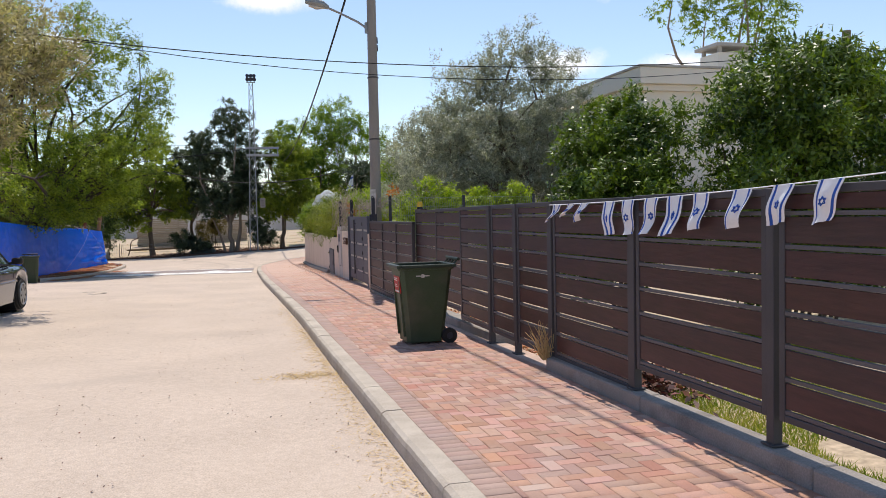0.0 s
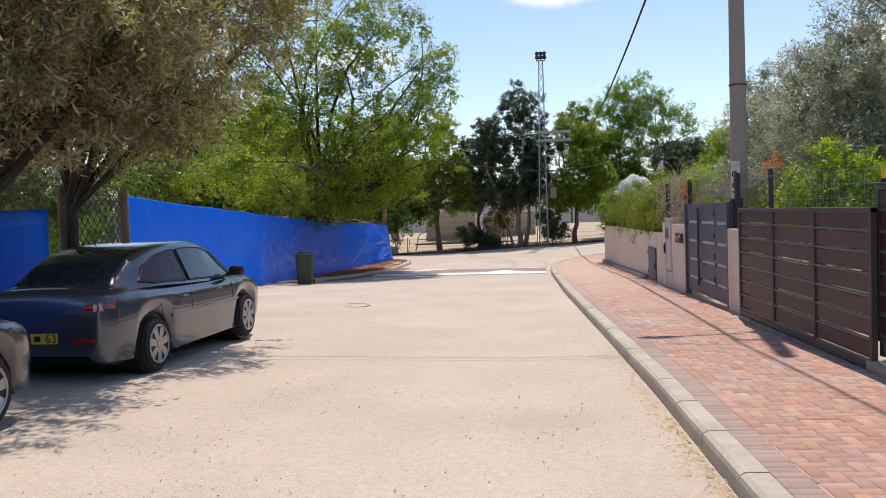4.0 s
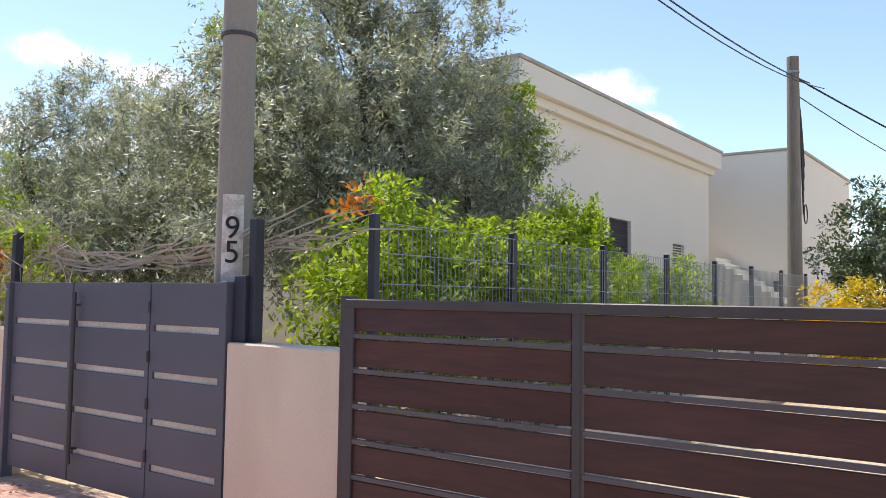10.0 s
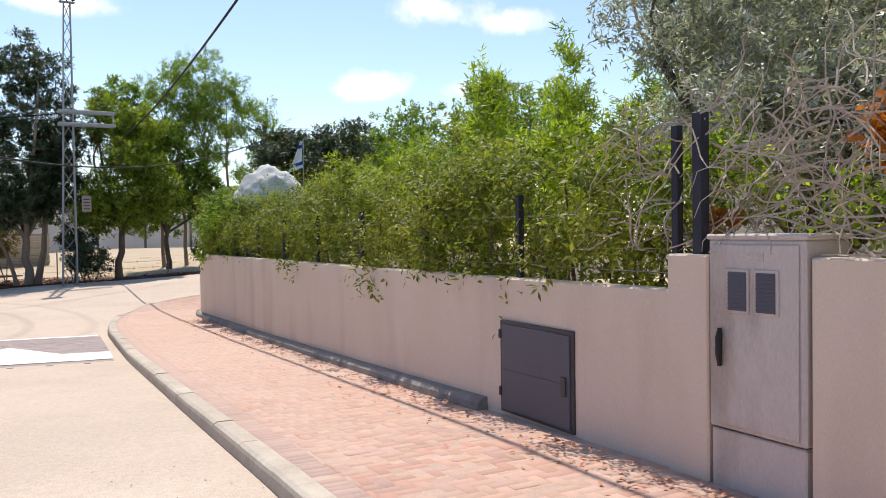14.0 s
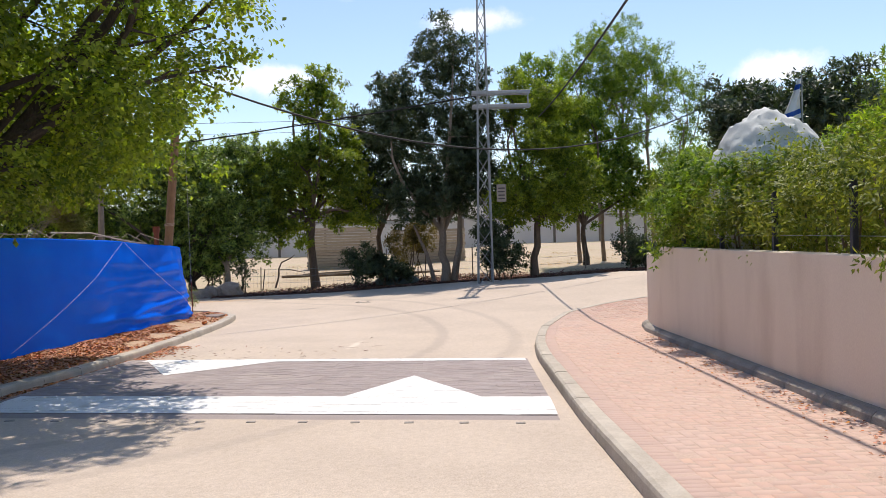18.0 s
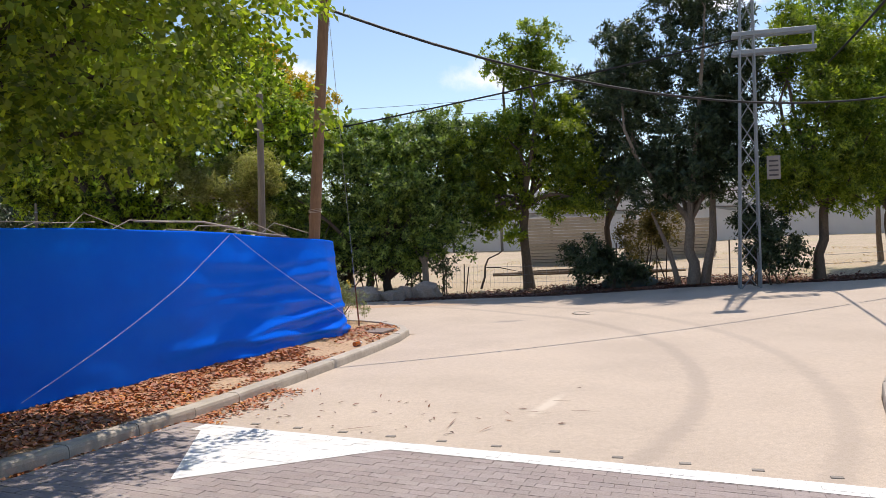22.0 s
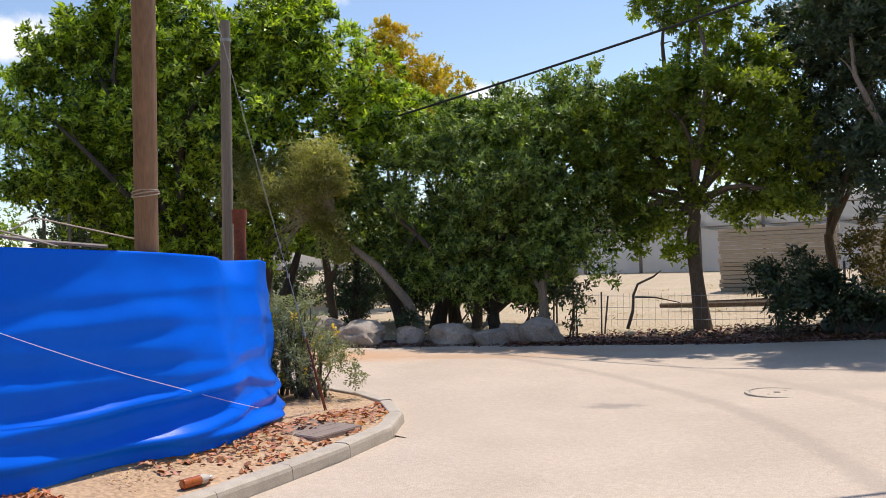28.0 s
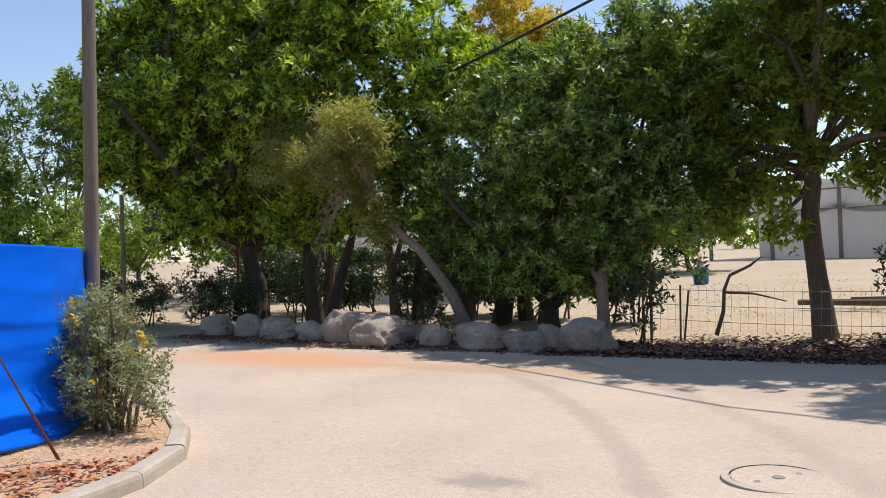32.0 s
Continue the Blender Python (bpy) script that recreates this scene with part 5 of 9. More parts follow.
shrub("orange_shrub", "orange flowering shrub beside the wooden pole", [(16.4, 18.6, 0.9, 1.0, .8, 1.0), (15.4, 18.5, 1.1, .8, .7, .8)], M["leaf_yellow"], 9000, 0.09, 0.05, 0.26, 42)
shrub("dark_shrub", "dark green tree against the second house block", [(22.5, 19.2, 2.8, 1.6, 1.3, 1.4), (21.2, 18.8, 1.9, 1.2, 1.1, 1.1), (24, 18.8, 3.2, 1.6, 1.2, 1.4)], M["leaf_dark"], 11000, 0.14, 0.06, 0.36, 43)
tree("street_tree", "dark tree with orange pods between two taller trees", (-2.3, 67.2, G(-2.3, 67.2)),
     [(-2.3, 67.2, 4.6, 1.5, 1.4, 1.7), (-3.0, 67.4, 6.2, 1.1, 1.1, 1.2), (-1.8, 67.2, 6.6, 1.1, 1.1, 1.0), (-2.6, 67.2, 3.0, 1.3, 1.3, 1.0)], M["leaf_dark"], M["bark"], 0.14, 30000, 0.13, 0.06, 0.3, 28, tri=True, rough=0.35)
tree("garden_tree", "dense green tree between the mast and the feathery trees", (7.2, 66.6, G(7.2, 66.6)),
     [(7.0, 66.6, 3.4, 1.6, 1.5, 1.7), (6.2, 66.6, 5.0, 1.2, 1.2, 1.2), (8.4, 66.8, 4.4, 1.4, 1.4, 1.4), (9.6, 67, 3.0, 1.5, 1.4, 1.4), (5.6, 66.4, 6.8, 1.2, 1.2, 1.3), (5.0, 66.4, 8.4, .9, .9, .9), (7.4, 66.6, 6.4, 1.0, 1.0, 1.0)], M["leaf_hedge"], M["bark"], 0.14, 44000, 0.14, 0.065, 0.3, 29, "background trees", tri=True)
for k, (bx, by, br) in enumerate(((-42, 84, 3.4), (-36, 86, 3.0), (-30.5, 84, 3.2), (-25, 86, 2.8), (-19.5, 87, 2.6), (-47, 80, 3.6), (-33, 78, 2.4), (-52, 74, 4.0), (-39, 75, 2.8))):
    tree("garden_tree", "low bushy green tree beyond the yard", (bx, by, G(bx, by)), rand_blobs((bx, by, br * .62), br, 6, 140 + k, .72), M["leaf_hedge" if k % 2 else "leaf_carob"], M["bark"], .14, 9000, .26, .12, .5, 140 + k, "background trees", fill=.3, tri=True)
# undergrowth of the far row
shrub("undergrowth", "dark green suckers at the foot of the mast", [(2.7, 62.6, 0.4, .8, .7, 1.0), (3.2, 62.9, 0.1, .8, .6, .7), (2.4, 62.8, 1.2, .5, .5, .5)], M["leaf_dark"], 9000, 0.13, 0.06, 0.3, 44)
shrub("undergrowth", "dark green bush at the street edge", [(-3.0, 64.7, -0.1, .8, .7, .8), (-2.2, 64.6, -0.3, .7, .6, .6), (-1.5, 64.6, -.5, .6, .5, .4)], M["leaf_dark"], 9000, 0.13, 0.06, 0.3, 45)
shrub("undergrowth", "brown drying bush between the trunks", [(-1.2, 65.8, 0.7, .9, .8, .9), (-.4, 66, 1.1, .8, .7, .7)], M["leaf_dry"], 6000, 0.12, 0.05, 0.3, 46)
shrub("undergrowth", "dark round bush at the street edge", [(8.6, 63.4, 0.3, .9, .8, .8), (9.2, 63.6, 0.0, .7, .7, .6)], M["leaf_dark"], 8000, 0.12, 0.06, 0.3, 47)
# the last four bushes are added to darken bright ground left of the boulders
shrub("undergrowth", "low dark growth round the tree trunks", [(-19.6, 64.6, -.2, .9, .7, .8), (-15.4, 65.4, 0.0, .7, .6, .9), (-13.2, 65.0, 0.2, .7, .6, .8), (-8.2, 64.8, -.2, .6, .5, .7), (-11.8, 62.4, -.75, .35, .3, .35), (-19.6, 62.4, -.4, .9, .6, .6), (-21.2, 62.2, -.3, 1.0, .7, .8), (-23.2, 61.6, -.3, 1.1, .7, .8), (-25.4, 61, -.2, 1.1, .7, .9)], M["leaf_dark"], 20000, 0.11, 0.05, 0.28, 48)
for k, (ux, uy, uh, ur) in enumerate(((-21.8, 65.6, .5, 1.3), (-19.4, 66.2, .4, 1.0), (-17.0, 66.6, .5, 1.1), (-14.6, 66.8, .5, 1.0), (-12.4, 66.6, .6, 1.0), (-10.2, 66.4, .6, .9), (-23.8, 65.4, .6, 1.3))):
    shrub("undergrowth", "dark shaded bush under the tree canopy", [(ux, uy, uh - .6, ur, ur * .7, .8), (ux + ur * .6, uy + .2, uh - .3, ur * .7, ur * .6, .9)], M["leaf_dark"], 5200, 0.13, 0.06, 0.3, 110 + k, "undergrowth below the trees")
for k, (tx, ty, tl, tr) in enumerate(((-19.0, 65.0, .5, .16), (-16.6, 65.6, -.4, .14), (-14.4, 66.2, .3, .15), (-12.6, 66.4, -.5, .17), (-11.6, 65.8, .5, .13), (-22.4, 64.6, -.3, .18))):
    tt = thing("bare_trunk", "dark leaning bare trunk below the dense canopy", "tree trunk", "trunks below the canopy")
    bm = bmesh.new()
    tz = G(tx, ty)
    tube(bm, [(tx, ty, tz - .2), (tx + tl * .2, ty, tz + .7), (tx + tl * .55, ty, tz + 1.9), (tx + tl, ty - .1, tz + 3.4)], [tr * 1.35, tr, tr * .85, tr * .6], 9)
    tube(bm, [(tx + tl * .35, ty, tz + 1.3), (tx - tl * .6, ty + .1, tz + 2.3), (tx - tl * 1.2, ty, tz + 3.2)], [tr * .6, tr * .5, tr * .3], 7)
    part("bole", bm, M["bark"], tt, smooth=True)
shrub("garden_shrubs", "dense green bushes beyond the tarpaulin yard", [(-26, 58, .8, 2.4, 1.5, 2.0), (-30, 60.5, 1.0, 2.6, 1.6, 2.2), (-23.4, 56.6, .4, 1.6, 1.2, 1.5), (-33.5, 63, 1.2, 2.6, 1.8, 2.4), (-28, 57, .6, 2.2, 1.4, 1.7), (-37, 60, 1.4, 2.8, 1.8, 2.6)], M["leaf_hedge"], 26000, .16, .075, .4, 151, tri=True)
# leaning feathery shrub, half dead
lean_t = thing("leaning_tree", "leaning half-dry tree with feathery pale foliage", "tree")
bm = bmesh.new()
tube(bm, [(-12.3, 64.0, -1.1), (-12.7, 63.9, -.2), (-13.6, 63.8, .8), (-14.7, 63.6, 1.6), (-15.4, 63.5, 2.4), (-15.8, 63.1, 3.2)], [0.16, 0.13, 0.11, 0.09, 0.06, 0.02], 8)
part("trunk", bm, M["bark_light"], lean_t, smooth=True)
bm = bmesh.new()
rr = random.Random(5)
tips = []
for _ in range(46):
    a = Vector((-15.8, 62.7, 3.2)) + Vector((rr.uniform(-1.9, 1.6), rr.uniform(-.7, .5), rr.uniform(-.7, .9)))
    tips.append(a)
    tube(bm, [Vector((-14.9, 63.6, 1.9)), Vector((-15.1, 63.5, 2.3)).lerp(a, .5) + Vector((0, 0, .2)), a], [0.024, 0.013, 0.004], 4)
for _ in range(30):
    a = Vector((-16.6 - rr.uniform(0, 1.0), 63.3 + rr.uniform(-.3, .3), 1.5 + rr.uniform(-.9, .5)))
    m = Vector((-15.9, 63.4, 2.3)) + Vector((rr.uniform(-.3, .3), 0, rr.uniform(-.2, .3)))
    tube(bm, [Vector((-15.2, 63.5, 2.1)), m, m.lerp(a, .6) + Vector((0, 0, .12)), a], [0.016, 0.010, 0.006, 0.003], 4)
part("twig_spray", bm, M["twig"], lean_t)
leaves("foliage", lean_t, [(p.x, p.y, p.z, .27, .25, .15) for p in tips] + [(-15.0, 63.3, 1.9, .5, .4, .6), (-14.5, 63.3, 1.3, .35, .35, .5)], M["leaf_feather"], 26000, 0.16, 0.03, 0.24, 49, droop=0.3, loose=.4, fill=.05, shoot=2.2)

# ---- masts, poles and wires ----
def rounded(bm, amount, seg=2):
    bmesh.ops.bevel(bm, geom=list(bm.edges), offset=amount, segments=seg, affect="EDGES")


def light_pole():
    top = thing("street_lamp", "tall round concrete lamp pole with a stencilled number", "street lamp")
    x, y, z0 = 3.86, 20.9, at_z(3.86, 20.9)
    bm = bmesh.new()
    rod(bm, (x, y, z0 - 0.3), (x, y, 10.6), 0.152, 0.10, 20)
    part("pole", bm, M["pole_concrete"], top, smooth=True)
    for z in (3.62, 5.2):
        bm = bmesh.new()
        rod(bm, (x, y, z), (x, y, z + 0.03), 0.146, 0.146, 20)
        part("band", bm, M["frame_metal"], top)
    bm = bmesh.new()
    tube(bm, [(x - .09, y, 6.45), (x - .35, y - .01, 6.62), (x - .8, y - .02, 6.82), (x - 1.15, y - .02, 6.96)], [.03, .03, .028, .028], 8)
    rod(bm, (x - .14, y, 6.35), (x - .14, y, 6.62), .045, .045, 8)
    part("arm", bm, M["galvanised"], top, smooth=True)
    bm = bmesh.new()
    tube(bm, [(x - 1.1, y - .02, 6.95), (x - 1.25, y - .02, 7.02), (x - 1.5, y - .02, 7.08), (x - 1.68, y - .02, 7.08)], [.05, .10, .11, .05], 10)
    lamp = part("lamp_head", bm, M["galvanised"], top, smooth=True)
    bm = bmesh.new()
    tube(bm, [(x - 1.22, y - .02, 6.94), (x - 1.4, y - .02, 6.955), (x - 1.6, y - .02, 6.99)], [.03, .07, .03], 8)
    part("diffuser", bm, M["slot"], lamp, smooth=True)
    for z in (6.1, 5.9):
        bm = bmesh.new()
        rod(bm, (x + .12, y, z), (x + .12, y, z + .16), .035, .025, 8)
        part("insulator", bm, M["post_dark"], top)
    bm = bmesh.new()
    box(bm, x - .48, x - .09, y - .03, y + .03, 7.88, 7.94, .008)
    for u in (.46, .42):
        rod(bm, (x - u, y, 7.93), (x - u, y, 8.02), .03, .02, 8)
    part("bracket", bm, M["galvanised"], top, "steel cable bracket")
    # white stencil patch and digits
    a = math.atan2(-0.72, -0.69)
    bm = bmesh.new()
    cols, r = 8, 0.1505
    vs = []
    for k in range(cols + 1):
        b = a + (k / cols - .5) * 1.15
        vs.append([bm.verts.new((x + r * math.cos(b), y + r * math.sin(b), z)) for z in (1.62, 2.34)])
    for p, q in zip(vs, vs[1:]):
        bm.faces.new((p[0], q[0], q[1], p[1]))
    part("number_patch", bm, M["patch"], top, "flaking white painted patch")
    for ch, z in (("9", 2.07), ("5", 1.88)):
        digit(ch, Vector((x, y, z)) + Vector((math.cos(a), math.sin(a), 0)) * 0.156, a, 0.2, top)
    return top


def word(text, size, m, mat, parent, name="lettering", depth=0.002):
    cu = bpy.data.curves.new(name, "FONT")
    cu.body, cu.size, cu.extrude, cu.align_x, cu.align_y = text, size, depth, "CENTER", "CENTER"
    tmp = bpy.data.objects.new(name, cu)
    scene.collection.objects.link(tmp)
    me = bpy.data.meshes.new_from_object(tmp.evaluated_get(bpy.context.evaluated_depsgraph_get()))
    bpy.data.objects.remove(tmp)
    me.materials.clear()
    me.materials.append(mat)
    me.transform(m)
    ob = new(name, me)
    ob.parent = parent
    return ob


def facing(place, angle):
    """A pose for flat lettering that looks along the given plan angle."""
    n = Vector((math.cos(angle), math.sin(angle), 0))
    u = Vector((-n.y, n.x, 0))
    m = Matrix.Identity(4)
    m.col[0][:3], m.col[1][:3], m.col[2][:3], m.col[3][:3] = u, (0, 0, 1), n, place
    return m


def digit(ch, place, angle, size, parent):
    return word(ch, size * 1.25, facing(place, angle), M["cable"], parent, "digit")


M["patch"] = material("patch", (0.68, 0.66, 0.63), 0.85, vary=(0.45, 0.42, 0.38), scale=9, amount=1.0, bump=0.2, third=(0.3, 0.27, 0.24), third_scale=7)
light_pole()


def wooden_pole(x, y, top_z, r0, r1, mat, label, lean=(0, 0)):
    t = thing("utility_pole", label, "utility pole")
    bm = bmesh.new()
    z = G(x, y)
    tube(bm, [(x, y, z - .3), (x + lean[0] * .3, y + lean[1] * .3, z + (top_z - z) * .3), (x + lean[0] * .7, y + lean[1] * .7, z + (top_z - z) * .7), (x + lean[0], y + lean[1], top_z)], [r0, r0 * .95, r1 * 1.08, r1], 14)
    part("shaft", bm, mat, t, smooth=True)
    bm = bmesh.new()
    rod(bm, (x + lean[0], y + lean[1], top_z - .35), (x + lean[0], y + lean[1], top_z - .3), r1 + .012, r1 + .012, 12)
    part("band", bm, M["galvanised"], t)
    return t


p1 = wooden_pole(-7.15, 50.55, 6.1, 0.115, 0.10, M["pole_wood"], "brown round wooden utility pole behind the tarpaulin", (0.87, -0.57))
p2 = wooden_pole(-10.47, 54.95, 5.05, 0.10, 0.082, M["pole_grey_wood"], "weathered grey wooden pole beyond the flowering bush", (0.06, 0.1))
p3 = wooden_pole(17.5, 19.8, 6.7, 0.155, 0.12, M["pole_grey_wood"], "grey wooden utility pole in the driveway")
bm = bmesh.new()
for k in range(5):
    tube(bm, sag((17.62, 19.72, 6.2 - .1 * k), (17.66 + .03 * k, 19.66, 3.4 + .25 * k), -.05 * k, 8), .016, 5)
tube(bm, [(17.68 + .14 * math.cos(a), 19.62, 3.4 + .2 * math.sin(a)) for a in np.linspace(0, 6.28, 14)], .014, 5)
part("hanging_cables", bm, M["cable"], p3, "loose black cables")
bm = bmesh.new()
for k in range(3):
    tube(bm, [(-6.83 + .125 * math.cos(a), 50.34 + .125 * math.sin(a), 1.62 + .015 * k + .02 * math.sin(a + k)) for a in np.linspace(0, 6.3, 16)], .007, 4)
part("wire_tie", bm, M["twig"], p1, "pale wire wound round the pole")
wooden_pole(-22.5, 60.5, 2.7, 0.06, 0.05, M["pole_grey_wood"], "thin grey wooden post in the far yard")
wooden_pole(-26, 62, 2.9, 0.06, 0.05, M["pole_grey_wood"], "thin grey wooden post in the far yard")

rust = thing("chimney_pipe", "rusty red steel pipe with a flared top behind the tarpaulin", "pipe")
bm = bmesh.new()
rod(bm, (-7.97, 52.74, -1.2), (-7.97, 52.74, 1.46), .075, .075, 14)
part("pipe", bm, M["rust"] if "rust" in M else M.setdefault("rust", material("rust", (0.22, 0.062, 0.035), 0.85, vary=(0.13, 0.045, 0.03), scale=5, grain=30, grain_amount=.4, bump=.4)), rust, smooth=True)
bm = bmesh.new()
rod(bm, (-7.97, 52.74, 1.46), (-7.97, 52.74, 1.64), .092, .098, 14)
part("collar", bm, M["rust"], rust, smooth=True)
rp = thing("rusty_post", "thin rusty steel post among the trees", "post")
bm = bmesh.new()
rod(bm, (-22.9, 64.4, -1.1), (-22.9, 64.4, 1.6), .045, .045, 8)
part("shaft", bm, M["rust"], rp)


def wire(name, a, b, drop, r, label, n=18):
    bm = bmesh.new()
    tube(bm, sag(a, b, drop, n), r, 6)
    ob = put(bm, M["cable"], name, smooth=True)
    return tagged(ob, label, "cable")


wire("overhead_cable", (3.44, 20.9, 7.95), (4.7, 66, 6.0), 1.0, .03, "thick black twisted cable strung over the street", 28)
wire("overhead_cable", (3.40, 20.9, 7.9), (3.85, -30, 8.2), .9, .022, "black cable strung along the pavement")
wire("overhead_cable", (17.5, 19.8, 6.3), (30, 13.5, 3.4), .2, .02, "black service cable running down to a house")
wire("overhead_cable", (17.6, 19.8, 5.95), (44, 16.5, 6.0), .4, .012, "thin black cable beyond the wooden pole")
wire("overhead_cable", (-12, 19.45, 6.85), (17.5, 19.47, 6.1), 1.14, .012, "black cable crossing the street to the wooden pole", 26)
wire("overhead_cable", (-12, 19.1, 7.43), (17.5, 19.2, 5.95), 1.66, .009, "thin cable crossing the street to the wooden pole", 26)
wire("overhead_cable", (-18.5, 66, 4.8), (2.3, 62.2, 6.8), .12, .03, "black cable from the trees to the mast")
wire("overhead_cable", (-6.2, 50.0, 5.39), (13.1, 65.8, 6.85), 2.03, .028, "black cable slung across the junction", 24)
wire("overhead_cable", (-6.2, 50.0, 5.9), (-40, 40, 7.5), .6, .014, "thin cable running away behind the tarpaulin")
wire("overhead_cable", (-6.2, 50.0, 5.7), (-40, 38, 7.0), .6, .014, "thin cable running away behind the tarpaulin")
wire("overhead_cable", (-40, 82, 9.4), (30, 80, 9.4), .8, .012, "thin power line beyond the trees")
wire("overhead_cable", (-40, 82, 8.7), (30, 80, 8.7), .8, .012, "thin power line beyond the trees")


def mast():
    """A lattice mast with lamps on top and a pair of arms."""
    top = thing("lattice_mast", "galvanised steel lattice mast with floodlights and a cross arm", "mast")
    cx, cy, z0, z1 = 2.2, 62.0, G(2.2, 62.0), 11.6
    legs = []
    for sx, sy in ((-1, -1), (1, -1), (1, 1), (-1, 1)):
        a = Vector((cx + sx * .29, cy + sy * .29, z0))
        b = Vector((cx + sx * .13 + .12, cy + sy * .13, z1))
        legs.append((a, b))
        bm = bmesh.new()
        rod(bm, a, b, .036, .028, 6)
        part("leg", bm, M["galvanised"], top)
    n = 17
    for i in range(4):
        (a, b), (c, d) = legs[i], legs[(i + 1) % 4]
        for k in range(n):
            p = a.lerp(b, k / n)
            q = c.lerp(d, (k + 1) / n)
            if k % 2:
                p, q = c.lerp(d, k / n), a.lerp(b, (k + 1) / n)
            bm = bmesh.new()
            rod(bm, p, q, .017, .017, 5)
            part("brace", bm, M["galvanised"], top)
    for z in (6.2, 6.75):
        bm = bmesh.new()
        box(bm, cx - .35, cx + 2.0, cy - .22, cy - .13, z, z + .14, .01)
        box(bm, cx - .35, cx + 2.0, cy + .13, cy + .22, z, z + .14, .01)
        part("cross_arm", bm, M["galvanised"], top)
    bm = bmesh.new()
    rod(bm, (cx + 1.9, cy - .17, 6.2), (cx + 1.9, cy - .17, 6.85), .03, .03, 6)
    part("arm_strut", bm, M["galvanised"], top)
    bm = bmesh.new()
    box(bm, cx - .2, cx + .44, cy - .1, cy + .1, z1, z1 + .06, .01)
    part("head_plate", bm, M["galvanised"], top)
    for x in (cx - .12, cx + .12, cx + .36):
        bm = bmesh.new()
        rod(bm, (x, cy + .12, z1 + .28), (x, cy - .14, z1 + .22), .10, .15, 10)
        rod(bm, (x, cy, z1 + .05), (x, cy, z1 + .2), .025, .025, 6)
        rod(bm, (x, cy + .13, z1 + .45), (x, cy - .14, z1 + .5), .1, .13, 10)
        part("floodlight", bm, M["post_dark"], top, "dark round floodlights")
    bm = bmesh.new()
    box(bm, 2.72, 3.1, 61.6, 61.62, 2.4, 3.1, .004)
    part("notice_plate", bm, M["pole_concrete"], top, "pale notice plate with worn writing")
    bm = bmesh.new()
    for k in range(4):
        box(bm, 2.78, 3.04, 61.594, 61.599, 2.5 + .14 * k, 2.55 + .14 * k)
    part("writing_bars", bm, M["frame_metal"], top)
    return top


mast()


# ---- wheelie bins ----
M["bin_green"] = material("bin_green", (0.050, 0.075, 0.032), 0.5, vary=(0.042, 0.062, 0.028), scale=3, grain=60, grain_amount=.12, bump=.08, third=(0.085, 0.085, 0.05), third_scale=2.0)
M["bin_lid"] = material("bin_lid", (0.035, 0.052, 0.032), 0.45, grain=60, grain_amount=.1, bump=.05)
M["rubber"] = material("rubber", (0.018, 0.018, 0.018), 0.8, vary=(0.03, 0.028, 0.026), grain=80, bump=.2)
M["red"] = material("red", (0.55, 0.022, 0.018), 0.5, grain=40, grain_amount=.1, bump=0)


